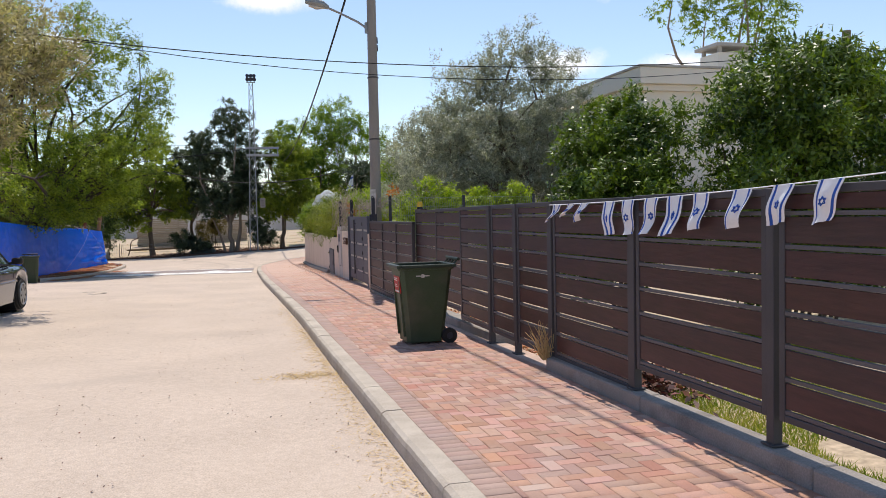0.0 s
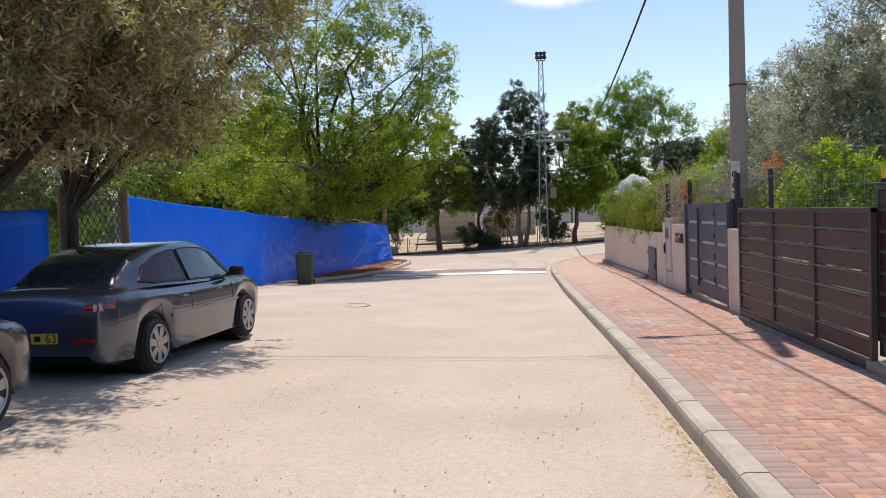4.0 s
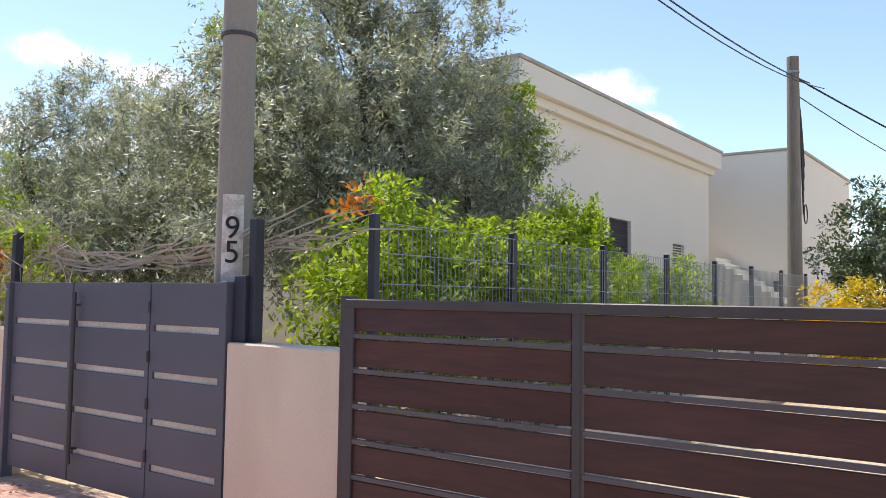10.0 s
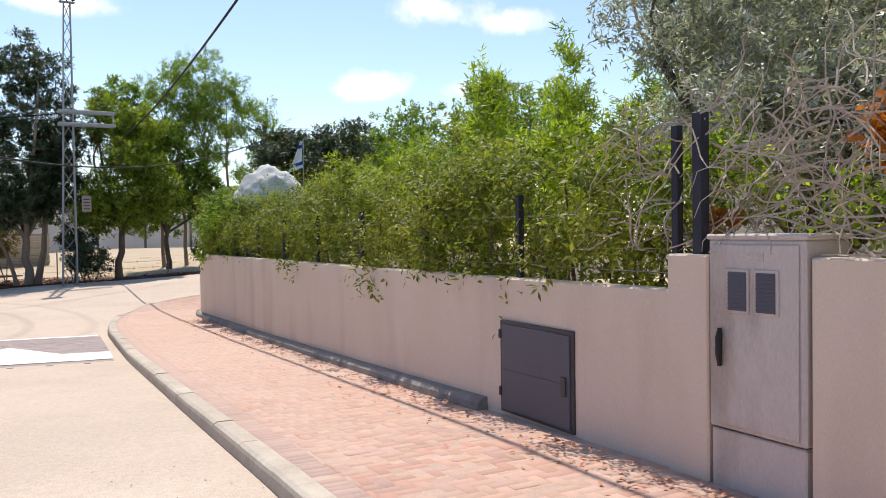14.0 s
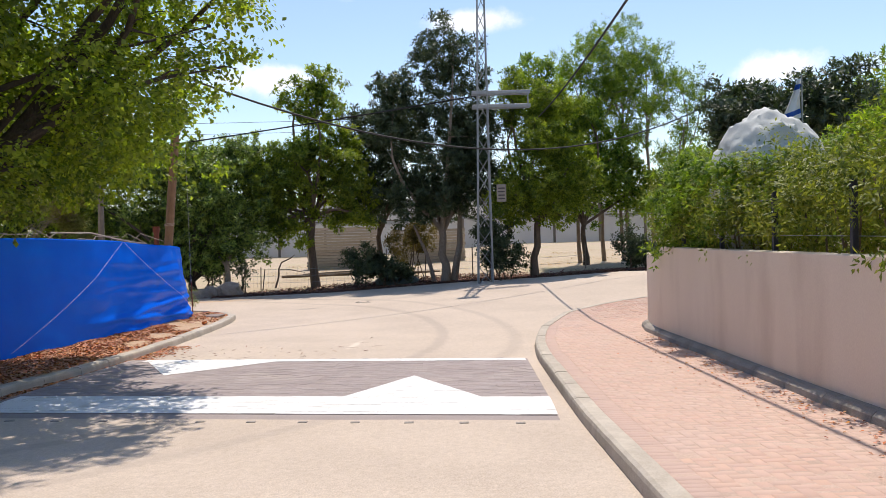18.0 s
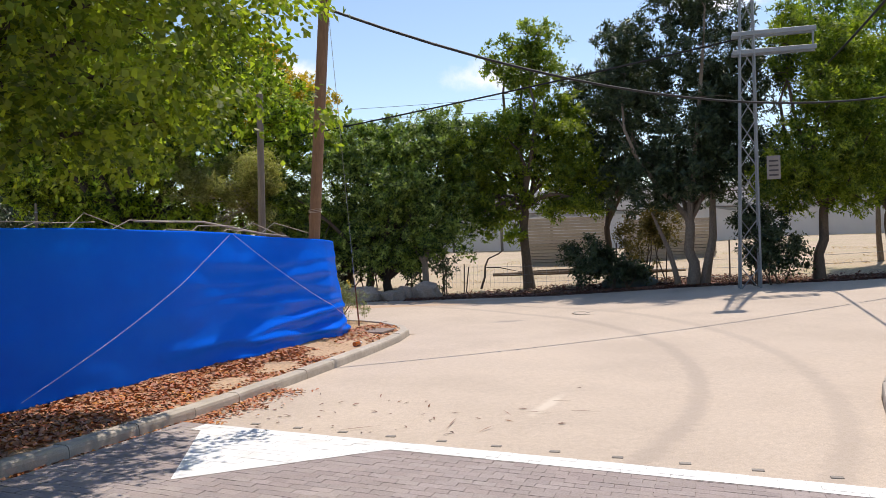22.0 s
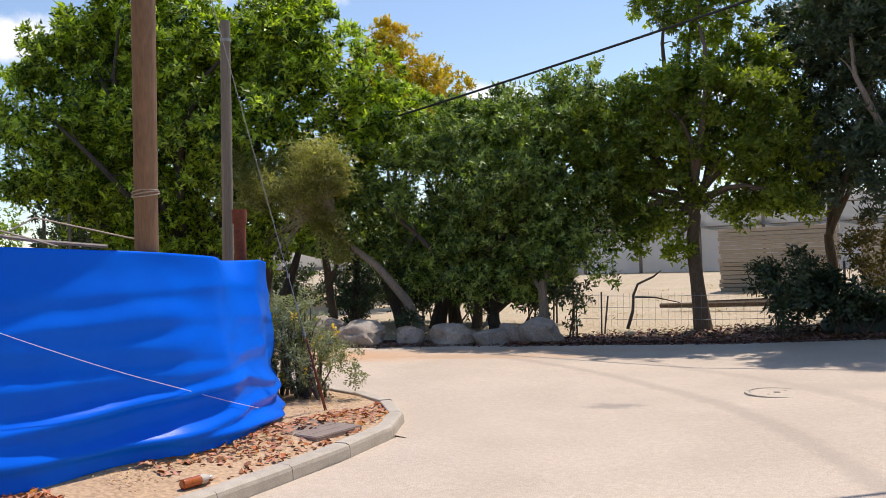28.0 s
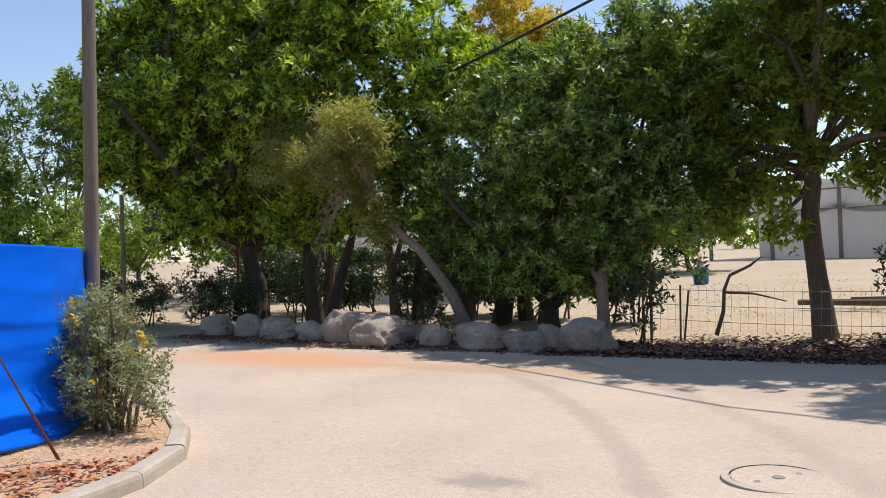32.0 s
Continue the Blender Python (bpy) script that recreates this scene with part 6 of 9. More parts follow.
def wheelie_bin(x, y, z, turn, label, group="wheeled bins", sticker=True):
    """Front towards local -x; wheels and handle at +x."""
    top = thing("wheelie_bin", label, "bin", group)
    bm = bmesh.new()
    rings = []
    for zz, x0, x1, hw in ((0.03, -.265, .22, .235), (0.28, -.285, .25, .245), (0.80, -.335, .315, .275), (0.96, -.352, .335, .285), (0.963, -.375, .36, .305), (1.0, -.378, .362, .307)):
        c = .05
        pts = [(x0 + c, -hw), (x1 - c, -hw), (x1, -hw + c), (x1, hw - c), (x1 - c, hw), (x0 + c, hw), (x0, hw - c), (x0, -hw + c)]
        rings.append([bm.verts.new((*p, zz)) for p in pts])
    inner = [bm.verts.new((v.co.x * .9, v.co.y * .88, .995)) for v in rings[-1]]
    floor = [bm.verts.new((v.co.x * .72, v.co.y * .74, .40)) for v in rings[-1]]
    rings += [inner, floor]
    for a, b in zip(rings, rings[1:]):
        for k in range(8):
            bm.faces.new((a[k], a[(k + 1) % 8], b[(k + 1) % 8], b[k]))
    bm.faces.new(rings[0][::-1])
    bm.faces.new(floor)
    part("body", bm, M["bin_green"], top)
    # a raised rim with the lid sunk inside it
    bm = bmesh.new()
    box(bm, -.345, .325, -.272, .272, .955, .985, .008)
    part("lid", bm, M["bin_lid"], top)
    bm = bmesh.new()
    box(bm, -.405, -.35, -.325, .325, .985, 1.03, .008)
    box(bm, .33, .375, -.325, .325, .985, 1.03, .008)
    box(bm, -.35, .33, -.325, -.275, .9852, 1.0298, .008)
    box(bm, -.35, .33, .275, .325, .9852, 1.0298, .008)
    part("rim", bm, M["bin_lid"], top)
    bm = bmesh.new()
    tube(bm, [(.42, -.27, 1.085), (.42, .27, 1.085)], .021, 8)
    part("handle", bm, M["bin_lid"], top, smooth=True)
    for yy in (-.2, -.07, .07, .2):
        bm = bmesh.new()
        tube(bm, [(.36, yy, 1.01), (.405, yy, 1.05), (.42, yy, 1.08)], .014, 6)
        part("bracket", bm, M["bin_lid"], top)
    for s in (-1, 1):
        bm = bmesh.new()
        rod(bm, (.285, s * .225, .10), (.285, s * .285, .10), .10, .10, 20)
        w = part("wheel", bm, M["rubber"], top, smooth=True)
        bm = bmesh.new()
        rod(bm, (.285, s * .28, .10), (.285, s * .292, .10), .045, .04, 12)
        part("hub", bm, M["post_dark"], w)
    bm = bmesh.new()
    rod(bm, (.285, -.225, .10), (.285, .225, .10), .014, .014, 8)
    part("axle", bm, M["frame_metal"], top)
    for yy in (-.16, .16):
        bm = bmesh.new()
        box(bm, -.335, -.30, yy - .012, yy + .012, .1, .82, .005)
        for v in bm.verts:
            v.co.x -= .075 * (v.co.z - .1) - .035
        part("rib", bm, M["bin_green"], top)
    if sticker:
        bm = bmesh.new()
        box(bm, -.3475, -.343, -.20, .12, .66, .88, .001)
        for v in bm.verts:
            v.co.x -= .09 * (v.co.z - .8) - .002
        st = part("sticker", bm, M["red"], top, "red sticker with white writing")
        bm = bmesh.new()
        for k, (a, b, zz, hh) in enumerate(((-.16, .09, .672, .022), (-.05, .08, .74, .008), (-.04, .07, .765, .008), (-.07, .08, .82, .011), (-.08, .06, .845, .012))):
            box(bm, -.3525, -.3485, a, b, zz, zz + hh)
        for v in bm.verts:
            v.co.x -= .09 * (v.co.z - .8) - .002
        part("writing_bars", bm, M["white_paint"], st)
        bm = bmesh.new()
        rod(bm, (-.06, -.288, .885), (-.06, -.282, .885), .026, .026, 14)
        box(bm, -.15, .03, -.286, -.282, .878, .892)
        part("badge", bm, M["slot"], top, "pale round badge with bars")
    top.matrix_world = pose(x, y, z, 0, 0, turn)
    return top


wheelie_bin(2.50, 10.36, at_z(2.5, 10.3), 1, "dark green wheeled bin with a red sticker on the pavement")
wheelie_bin(-7.0, 33.45, float(road_z(-7.0, 33.4)), 100, "dark green wheeled bin against the blue tarpaulin", sticker=False)


# ---- cars ----
M["car_grey"] = material("car_grey", (0.062, 0.078, 0.112), 0.22, metal=0.5, grain=200, grain_amount=.06, bump=0, coat=1.0, vary=(0.07, 0.08, 0.10), scale=2.0)
M["car_dark"] = material("car_dark", (0.055, 0.064, 0.085), 0.24, metal=0.55, grain=200, grain_amount=.06, bump=0, coat=1.0, vary=(0.036, 0.04, 0.047))
M["car_glass"] = glass_material("car_glass", (0.020, 0.030, 0.034))
M["car_shade"] = material("car_shade", (0.055, 0.030, 0.045), 0.35, vary=(0.03, 0.017, 0.026), scale=6, bump=.3, bump_scale=12, coat=.15, spec=.2)
M["trim_black"] = material("trim_black", (0.015, 0.015, 0.016), 0.5, bump=0)
M["alloy"] = material("alloy", (0.45, 0.46, 0.47), 0.35, metal=0.8, grain=40, grain_amount=.1, bump=0)
M["lamp_red"] = material("lamp_red", (0.35, 0.012, 0.01), 0.15, bump=0, coat=1.0)
M["lamp_clear"] = material("lamp_clear", (0.45, 0.38, 0.36), 0.12, bump=0, coat=1.0)
M["plate_yellow"] = material("plate_yellow", (0.75, 0.48, 0.03), 0.5, bump=0)


def car(x, y, turn, paint, label):
    """A four-door saloon; local +y is ahead, origin under its middle."""
    top = thing("car", label, "car", "parked cars")
    L0, L1 = -2.25, 2.24
    fw, rw, R = 1.33, -1.31, 0.315
    st = sorted(set(list(np.linspace(L0, L1, 46)) + [L0 + .012, L0 + .03, L0 + .07, L1 - .07, L1 - .03, L1 - .012] + [c + R * 1.17 * math.cos(a) for c in (fw, rw) for a in np.linspace(0, math.pi, 13)]))
    px = (L0, -2.235, -2.20, -2.10, -1.9, -1.5, -.8, 0, .8, 1.4, 1.8, 2.02, 2.15, 2.21, L1)
    WIDE = (.66, .72, .765, .815, .848, .87, .877, .877, .875, .866, .835, .775, .66, .56, .42)
    DECK = (.74, .95, 1.01, 1.04, 1.045, 1.02, 1.0, .98, .96, .93, .855, .775, .69, .62, .54)
    SHOULDER = (.66, .84, .90, .935, .94, .93, .915, .90, .885, .865, .80, .725, .64, .57, .50)
    LOW = (.36, .31, .28, .255, .24, .21, .19, .19, .19, .20, .225, .245, .27, .30, .34)

    def at(s, vals):
        """A smooth run through the stations."""
        i = min(max(int(np.searchsorted(px, s)) - 1, 0), len(px) - 2)

        def slope(j):
            if j in (0, len(px) - 1):
                return 0.0
            u, v = (vals[j] - vals[j - 1]) / (px[j] - px[j - 1]), (vals[j + 1] - vals[j]) / (px[j + 1] - px[j])
            return 0.0 if u * v <= 0 else 2 * u * v / (u + v)
        h = px[i + 1] - px[i]
        t = (s - px[i]) / h
        return (2 * t ** 3 - 3 * t * t + 1) * vals[i] + (t ** 3 - 2 * t * t + t) * h * slope(i) + (3 * t * t - 2 * t ** 3) * vals[i + 1] + (t ** 3 - t * t) * h * slope(i + 1)
    rows = []
    for s in st:
        wmax, deck, shoulder, low = at(s, WIDE), at(s, DECK), at(s, SHOULDER), at(s, LOW)
        for c in (fw, rw):
            d = abs(s - c)
            if d < R * 1.17:
                low = max(low, R + math.sqrt((R * 1.17) ** 2 - d * d))
        up = shoulder - low
        prof = [(wmax * .90, low - .02), (wmax * .945, low), (wmax * .965, low + up * .12), (wmax * .982, low + up * .3), (wmax * .998, low + up * .5), (wmax, low + up * .66), (wmax * .992, low + up * .84), (wmax * .972, shoulder - .018), (wmax * .945, shoulder + .008), (wmax * .89, shoulder + (deck - shoulder) * .35), (wmax * .78, shoulder + (deck - shoulder) * .65), (wmax * .5, shoulder + (deck - shoulder) * .92), (wmax * .25, deck), (0, deck + .004)]
        rows.append((s, prof))
    bm = bmesh.new()
    grid = []
    for s, prof in rows:
        grid.append([bm.verts.new((w, s, z)) for w, z in prof] + [bm.verts.new((-w, s, z)) for w, z in prof[-2::-1]])
    for a, b in zip(grid, grid[1:]):
        for k in range(len(a) - 1):
            bm.faces.new((a[k], a[k + 1], b[k + 1], b[k]))
    bm.faces.new(grid[0][::-1])
    bm.faces.new(grid[-1])
    part("body", bm, paint, top, smooth=True)
    bm = bmesh.new()
    box(bm, -.70, .70, L0 + .30, L1 - .42, .17, .30, .03)
    part("underbody", bm, M["trim_black"], top)
    for c in (fw, rw):
        bm = bmesh.new()
        rod(bm, (-.80, c, R), (.80, c, R), R * 1.14, R * 1.14, 20)
        part("wheel_well", bm, M["trim_black"], top)
    # cabin
    cs = (-1.86, -1.62, -1.25, -.95, -.55, -.12, .28, .62, .95, 1.22)
    roof = dict(zip(cs, (1.02, 1.16, 1.34, 1.41, 1.455, 1.465, 1.45, 1.37, 1.19, .99)))
    rww = dict(zip(cs, (.60, .57, .56, .57, .58, .585, .58, .57, .60, .66)))
    belt = dict(zip(cs, (.99, 1.0, 1.0, .99, .97, .955, .94, .93, .925, .92)))
    bw = dict(zip(cs, (.68, .74, .80, .825, .835, .835, .83, .82, .80, .74)))
    def curve(s, table):
        v = [table[c] for c in cs]
        i = min(max(int(np.searchsorted(cs, s)) - 1, 0), len(cs) - 2)
        g = np.gradient(v, cs)
        h = cs[i + 1] - cs[i]
        t = (s - cs[i]) / h
        return (2 * t ** 3 - 3 * t * t + 1) * v[i] + (t ** 3 - 2 * t * t + t) * h * g[i] + (3 * t * t - 2 * t ** 3) * v[i + 1] + (t ** 3 - t * t) * h * g[i + 1]
    ss_ = np.linspace(cs[0], cs[-1], 50)
    P = []
    for s in ss_:
        b_, z_, w_, r_ = curve(s, bw), curve(s, belt) - .03, curve(s, rww), curve(s, roof)
        P.append([(b_, z_), (b_ + (w_ + .05 - b_) * .5, z_ + (r_ - .075 - z_) * .5), (w_ + .05, r_ - .075), (w_ + .015, r_ - .042), (w_ - .035, r_ - .020), (w_ * .72, r_ - .006), (w_ * .4, r_), (0, r_ + .003)])
    paint_bm, glass = bmesh.new(), {}

    def quad(bm2, pts):
        bm2.faces.new([bm2.verts.new(p) for p in pts])
    for i in range(len(ss_) - 1):
        m_ = (ss_[i] + ss_[i + 1]) / 2
        for k in range(7):
            name = "rear_window" if k > 3 and -1.80 < m_ < -1.06 else "windscreen" if k > 3 and .50 < m_ < 1.18 else "paint"
            for sgn in (1, -1):
                q = [(sgn * P[i][k][0], ss_[i], P[i][k][1]), (sgn * P[i][k + 1][0], ss_[i], P[i][k + 1][1]), (sgn * P[i + 1][k + 1][0], ss_[i + 1], P[i + 1][k + 1][1]), (sgn * P[i + 1][k][0], ss_[i + 1], P[i + 1][k][1])]
                quad(paint_bm if name == "paint" else glass.setdefault(name, bmesh.new()), q)
    bmesh.ops.remove_doubles(paint_bm, verts=paint_bm.verts, dist=.0005)
    part("cabin", paint_bm, paint, top, smooth=True)
    for name, g in glass.items():
        bmesh.ops.remove_doubles(g, verts=g.verts, dist=.0005)
        part(name, g, M["car_glass"], top, smooth=True)
    # side windows, a little proud of the cabin's sides

    def on_side(s, h, off, sgn):
        b0, r0 = np.interp(s, cs, [bw[c] for c in cs]), np.interp(s, cs, [rww[c] + .05 for c in cs])
        z0, z1 = np.interp(s, cs, [belt[c] - .02 for c in cs]), np.interp(s, cs, [roof[c] - .075 for c in cs])
        return (sgn * (b0 + (r0 - b0) * h + off), s, z0 + (z1 - z0) * h)
    for sgn in (1, -1):
        for name, low_h, high_h, mat in (("rear_side_window", ((-1.42, .30), (-1.2, .12), (-.44, .08)), ((-1.42, .36), (-1.22, .78), (-.85, .93), (-.44, .95)), M["car_shade"]), ("front_side_window", ((-.37, .08), (.95, .08)), ((-.37, .95), (.18, .95), (.55, .90), (.92, .25), (.95, .1)), M["car_glass"])):
            bm = bmesh.new()
            ss = np.linspace(low_h[0][0], low_h[-1][0], 26)
            lo = np.interp(ss, [p[0] for p in low_h], [p[1] for p in low_h])
            hi = np.interp(ss, [p[0] for p in high_h], [p[1] for p in high_h])
            cells = [[bm.verts.new(on_side(q, lo[c] + (hi[c] - lo[c]) * d / 6, .010, sgn)) for d in range(7)] for c, q in enumerate(ss)]
            for a, b in zip(cells, cells[1:]):
                for d in range(6):
                    bm.faces.new((a[d], a[d + 1], b[d + 1], b[d]))
            pane = part(name, bm, mat, top, smooth=True)
            bm = bmesh.new()
            edge = [on_side(q, lo[c], .008, sgn) for c, q in enumerate(ss)] + [on_side(ss[-1 - c], hi[-1 - c], .008, sgn) for c in range(len(ss))]
            tube(bm, edge + edge[:1], .011, 5)
            part("window_trim", bm, M["trim_black"], pane)
        # door seams, handles, mirror, side strip
        bm = bmesh.new()
        for s in (-.42, .82, -1.18):
            wm = at(s, WIDE)
            tube(bm, [(sgn * (wm * .978), s, .42), (sgn * (wm + .001), s, .66), (sgn * (wm * .987), s, .84)], .004, 4)
        part("door_seam", bm, M["trim_black"], top)
        bm = bmesh.new()
        box(bm, -.011, .011, -.95, 1.0, -.022, .022, .006, Matrix.Translation((sgn * .874, 0, .60)))
        part("side_strip", bm, paint, top)
        for s in (-.66, .32):
            bm = bmesh.new()
            tube(bm, [(sgn * .872, s - .09, .80), (sgn * .905, s - .06, .805), (sgn * .905, s + .06, .805), (sgn * .872, s + .09, .80)], .013, 6)
            part("door_handle", bm, paint, top, smooth=True)
        bm = bmesh.new()
        box(bm, -.10, .10, -.06, .06, -.065, .065, .03, Matrix.Translation((sgn * .96, .80, 1.0)))
        rod(bm, (sgn * .80, .82, .95), (sgn * .92, .81, .98), .025, .025, 6)
        part("door_mirror", bm, M["trim_black"], top, smooth=True)
        for c in (fw, rw):
            bm = bmesh.new()
            rod(bm, (sgn * .69, c, R), (sgn * .875, c, R), R, R, 28)
            bmesh.ops.bevel(bm, geom=[e for e in bm.edges if len(e.link_faces) == 2 and any(len(f.verts) > 6 for f in e.link_faces)], offset=.03, segments=2, affect="EDGES")
            wheel = part("wheel", bm, M["rubber"], top, smooth=True)
            bm = bmesh.new()
            rod(bm, (sgn * .86, c, R), (sgn * .880, c, R), .215, .205, 24)
            part("rim_disc", bm, M["trim_black"], wheel)
            bm = bmesh.new()
            for k in range(7):
                a = 6.2832 * k / 7 + .2
                d = Vector((0, math.cos(a), math.sin(a)))
                t = Vector((0, -math.sin(a), math.cos(a)))
                o = Vector((sgn * .886, c, R))
                quad(bm, [o + d * .03 - t * .03, o + d * .205 - t * .048, o + d * .205 + t * .048, o + d * .03 + t * .03])
            tube(bm, [(sgn * .884, c + .212 * math.cos(a), R + .212 * math.sin(a)) for a in np.linspace(0, 6.2832, 25)], .014, 5)
            rod(bm, (sgn * .875, c, R), (sgn * .892, c, R), .05, .045, 12)
            part("rim", bm, M["alloy"], wheel)
    # rear and front lights, plate, bumper lines
    for sgn in (1, -1):
        bm = bmesh.new()
        tube(bm, [(sgn * .56, L0 + .045, .83), (sgn * .68, L0 + .075, .84), (sgn * .79, L0 + .20, .85)], [.05, .085, .05], 10)
        part("tail_light", bm, M["lamp_red"], top, smooth=True)
        bm = bmesh.new()
        tube(bm, [(sgn * .66, L0 + .035, .84), (sgn * .74, L0 + .075, .845)], [.055, .05], 10)
        part("reversing_light", bm, M["lamp_clear"], top, smooth=True)
        bm = bmesh.new()
        box(bm, -.12, .12, -.01, .01, -.018, .018, .004, pose(sgn * .55, L0 - .004, .50, 0, 0, sgn * 5))
        part("reflector", bm, M["lamp_red"], top)
        bm = bmesh.new()
        tube(bm, [(sgn * .50, L1 - .10, .60), (sgn * .62, L1 - .20, .63), (sgn * .73, L1 - .36, .68)], [.05, .075, .045], 10)
        part("headlight", bm, M["lamp_clear"], top, smooth=True)
    bm = bmesh.new()
    box(bm, -.26, .26, L0 - .012, L0 + .004, .47, .58, .004)
    plate = part("number_plate", bm, M["plate_yellow"], top, "yellow number plate")
    m = facing(Vector((.19, L0 - .014, .525)), -math.pi / 2)
    word("63", .13, m, M["trim_black"], plate, "lettering", .001)
    bm = bmesh.new()
    for k in range(3):
        box(bm, -.22 + .11 * k, -.15 + .11 * k, L0 - .015, L0 - .012, .495, .555)
    part("writing_bars", bm, M["trim_black"], plate)
    bm = bmesh.new()
    rod(bm, (0, -1.02, 1.41), (0, -1.12, 1.56), .006, .003, 5)
    part("aerial", bm, M["trim_black"], top)
    bm = bmesh.new()
    tube(bm, [(.045 * math.cos(a) * 1.2, L0 + .055, .80 + .045 * math.sin(a)) for a in np.linspace(0, 6.28, 16)], .007, 5)
    part("badge", bm, M["alloy"], top, "plain oval chrome badge")
    bm = bmesh.new()
    box(bm, -.5, .5, L1 - .06, L1 - .01, .38, .50, .02)
    part("grille", bm, M["trim_black"], top)
    top.matrix_world = pose(x, y, float(road_z(x, y)) + .005, 0, 0, turn)
    return top


car(-4.92, 16.85, -4.0, M["car_grey"], "blue-grey four-door saloon parked at the street edge")
car(-5.17, 11.25, -4.0, M["car_dark"], "dark grey saloon parked behind the other car")

# ---- left: lattice gate beside the olive ----
lg = thing("lattice_gate", "dark steel lattice gate between tall round posts", "gate")
for y in (19.30, 21.38):
    bm = bmesh.new()
    rod(bm, (-7.35, y, -.4), (-7.35, y, 2.27), .095, .09, 12)
    part("post", bm, M["bark"], lg, "dark timber gate post", smooth=True)
bm = bmesh.new()
for k in range(9):
    y0 = 19.42 + .21 * k
    for sgn in (1, -1):
        pts = [(-7.35, y0 + .105 + sgn * .095 * math.cos(h * 1.0), -.1 + .1 * h / math.pi * 2.0) for h in np.linspace(0, math.pi * 11, 56)]
        tube(bm, pts, .011, 4)
part("lattice", bm, M["post_dark"], lg)
bm = bmesh.new()
for z in (-.1, 2.05):
    rod(bm, (-7.35, 19.38, z), (-7.35, 21.3, z), .022, .022, 6)
part("rails", bm, M["post_dark"], lg)

# ---- house and driveway on the right ----
M["louvre"] = material("louvre", (0.075, 0.065, 0.085), 0.55, bump=0)
M["roofing"] = material("roofing", (0.5, 0.47, 0.42), .9, bump=.2)


def house():
    top = thing("house", "single-storey cream plastered house with a stepped parapet", "house")
    x0, x1, y0, y1, zt = 13.45, 25.35, 24.15, 36, 5.55
    holes = ((17.95, 19.25, 1.75, 3.58), (22.2, 23.15, 1.95, 3.2))
    bm = bmesh.new()
    xs = [x0] + [v for h in holes for v in h[:2]] + [x1]
    for k in range(0, len(xs), 2):
        box(bm, xs[k], xs[k + 1], y0, y0 + .25, -.6, zt)
    for a, b, c, d in holes:
        box(bm, a, b, y0, y0 + .25, -.6, c)
        box(bm, a, b, y0, y0 + .25, d, zt)
    box(bm, x0, x0 + .25, y0 + .25, y1, -.6, zt)
    box(bm, x1 - .25, x1, y0 + .25, y1, -.6, zt)
    bmesh.ops.remove_doubles(bm, verts=bm.verts, dist=.001)
    box(bm, x0, x1, y1, y1 + .25, -.6, zt)
    part("wall", bm, M["house_wall"], top)
    bm = bmesh.new()
    box(bm, x0 - .15, x1 + .15, y0 - .15, y1 + .4, zt, zt + .2, .01)
    box(bm, x0 - .32, x1 + .32, y0 - .32, y1 + .57, zt + .2, 6.28, .015)
    part("parapet", bm, M["house_wall"], top)
    bm = bmesh.new()
    box(bm, x0 - .36, x1 + .36, y0 - .36, y1 + .6, 6.28, 6.36, .01)
    roof = part("roof", bm, M["roofing"], top)
    bm = bmesh.new()
    box(bm, 17.6, 19.0, 26.2, 27.4, 6.36, 7.35, .02)
    ch = part("chimney", bm, M["house_wall"], roof)
    bm = bmesh.new()
    box(bm, 17.45, 19.15, 26.05, 27.55, 7.55, 7.68, .02)
    for x in (17.65, 18.85):
        for y in (26.25, 27.25):
            box(bm, x, x + .12, y, y + .12, 7.35, 7.55)
    part("chimney_cap", bm, M["roofing"], ch)
    for a, b, c, d in holes:
        w = None
        bm = bmesh.new()
        box(bm, a, b, y0 + .10, y0 + .14, c, d)
        w = part("window", bm, M["louvre"], top, "closed dark louvred shutter")
        n = int((d - c) / .075)
        for k in range(n):
            bm = bmesh.new()
            box(bm, a + .03, b - .03, -.028, .028, -.006, .006, 0, None)
            bmesh.ops.transform(bm, matrix=Matrix.Translation((0, y0 + .075, c + .05 + k * .075)) @ Matrix.Rotation(radians(38), 4, "X"), verts=bm.verts)
            part("slat", bm, M["louvre"] if a < 20 else M["house_wall"], w)
        bm = bmesh.new()
        box(bm, a - .05, b + .05, y0 - .05, y0 - .003, c - .08, c - .004, .008)
        part("sill", bm, M["house_wall"], w)
    return top


house()
annex = thing("house", "plain cream cube-shaped house block beyond the stairs", "house")
bm = bmesh.new()
box(bm, 27.3, 36, 21.9, 34, -.6, 6.5, .03)
part("wall", bm, M["house_wall"], annex)
bm = bmesh.new()
box(bm, 27.25, 36.05, 21.85, 34.05, 6.5, 6.58, .01)
part("roof", bm, M["roofing"], annex)
for y in (22.5, 23.2):
    bm = bmesh.new()
    box(bm, 27.1, 27.297, y, y + .16, 1.9, 2.25, .03)
    part("wall_lamp", bm, M["post_dark"], annex, "small dark wall lamp")
stairs = thing("outdoor_stairs", "cream concrete stairs with pale treads", "stairs", kind="structure")
for k in range(11):
    bm = bmesh.new()
    box(bm, 25.62 + .0, 27.25, 24.3 - .28 * (k + 1), 24.3 - .28 * k, -.5, 2.95 - .178 * k, .008)
    part("step", bm, M["house_wall"], stairs)


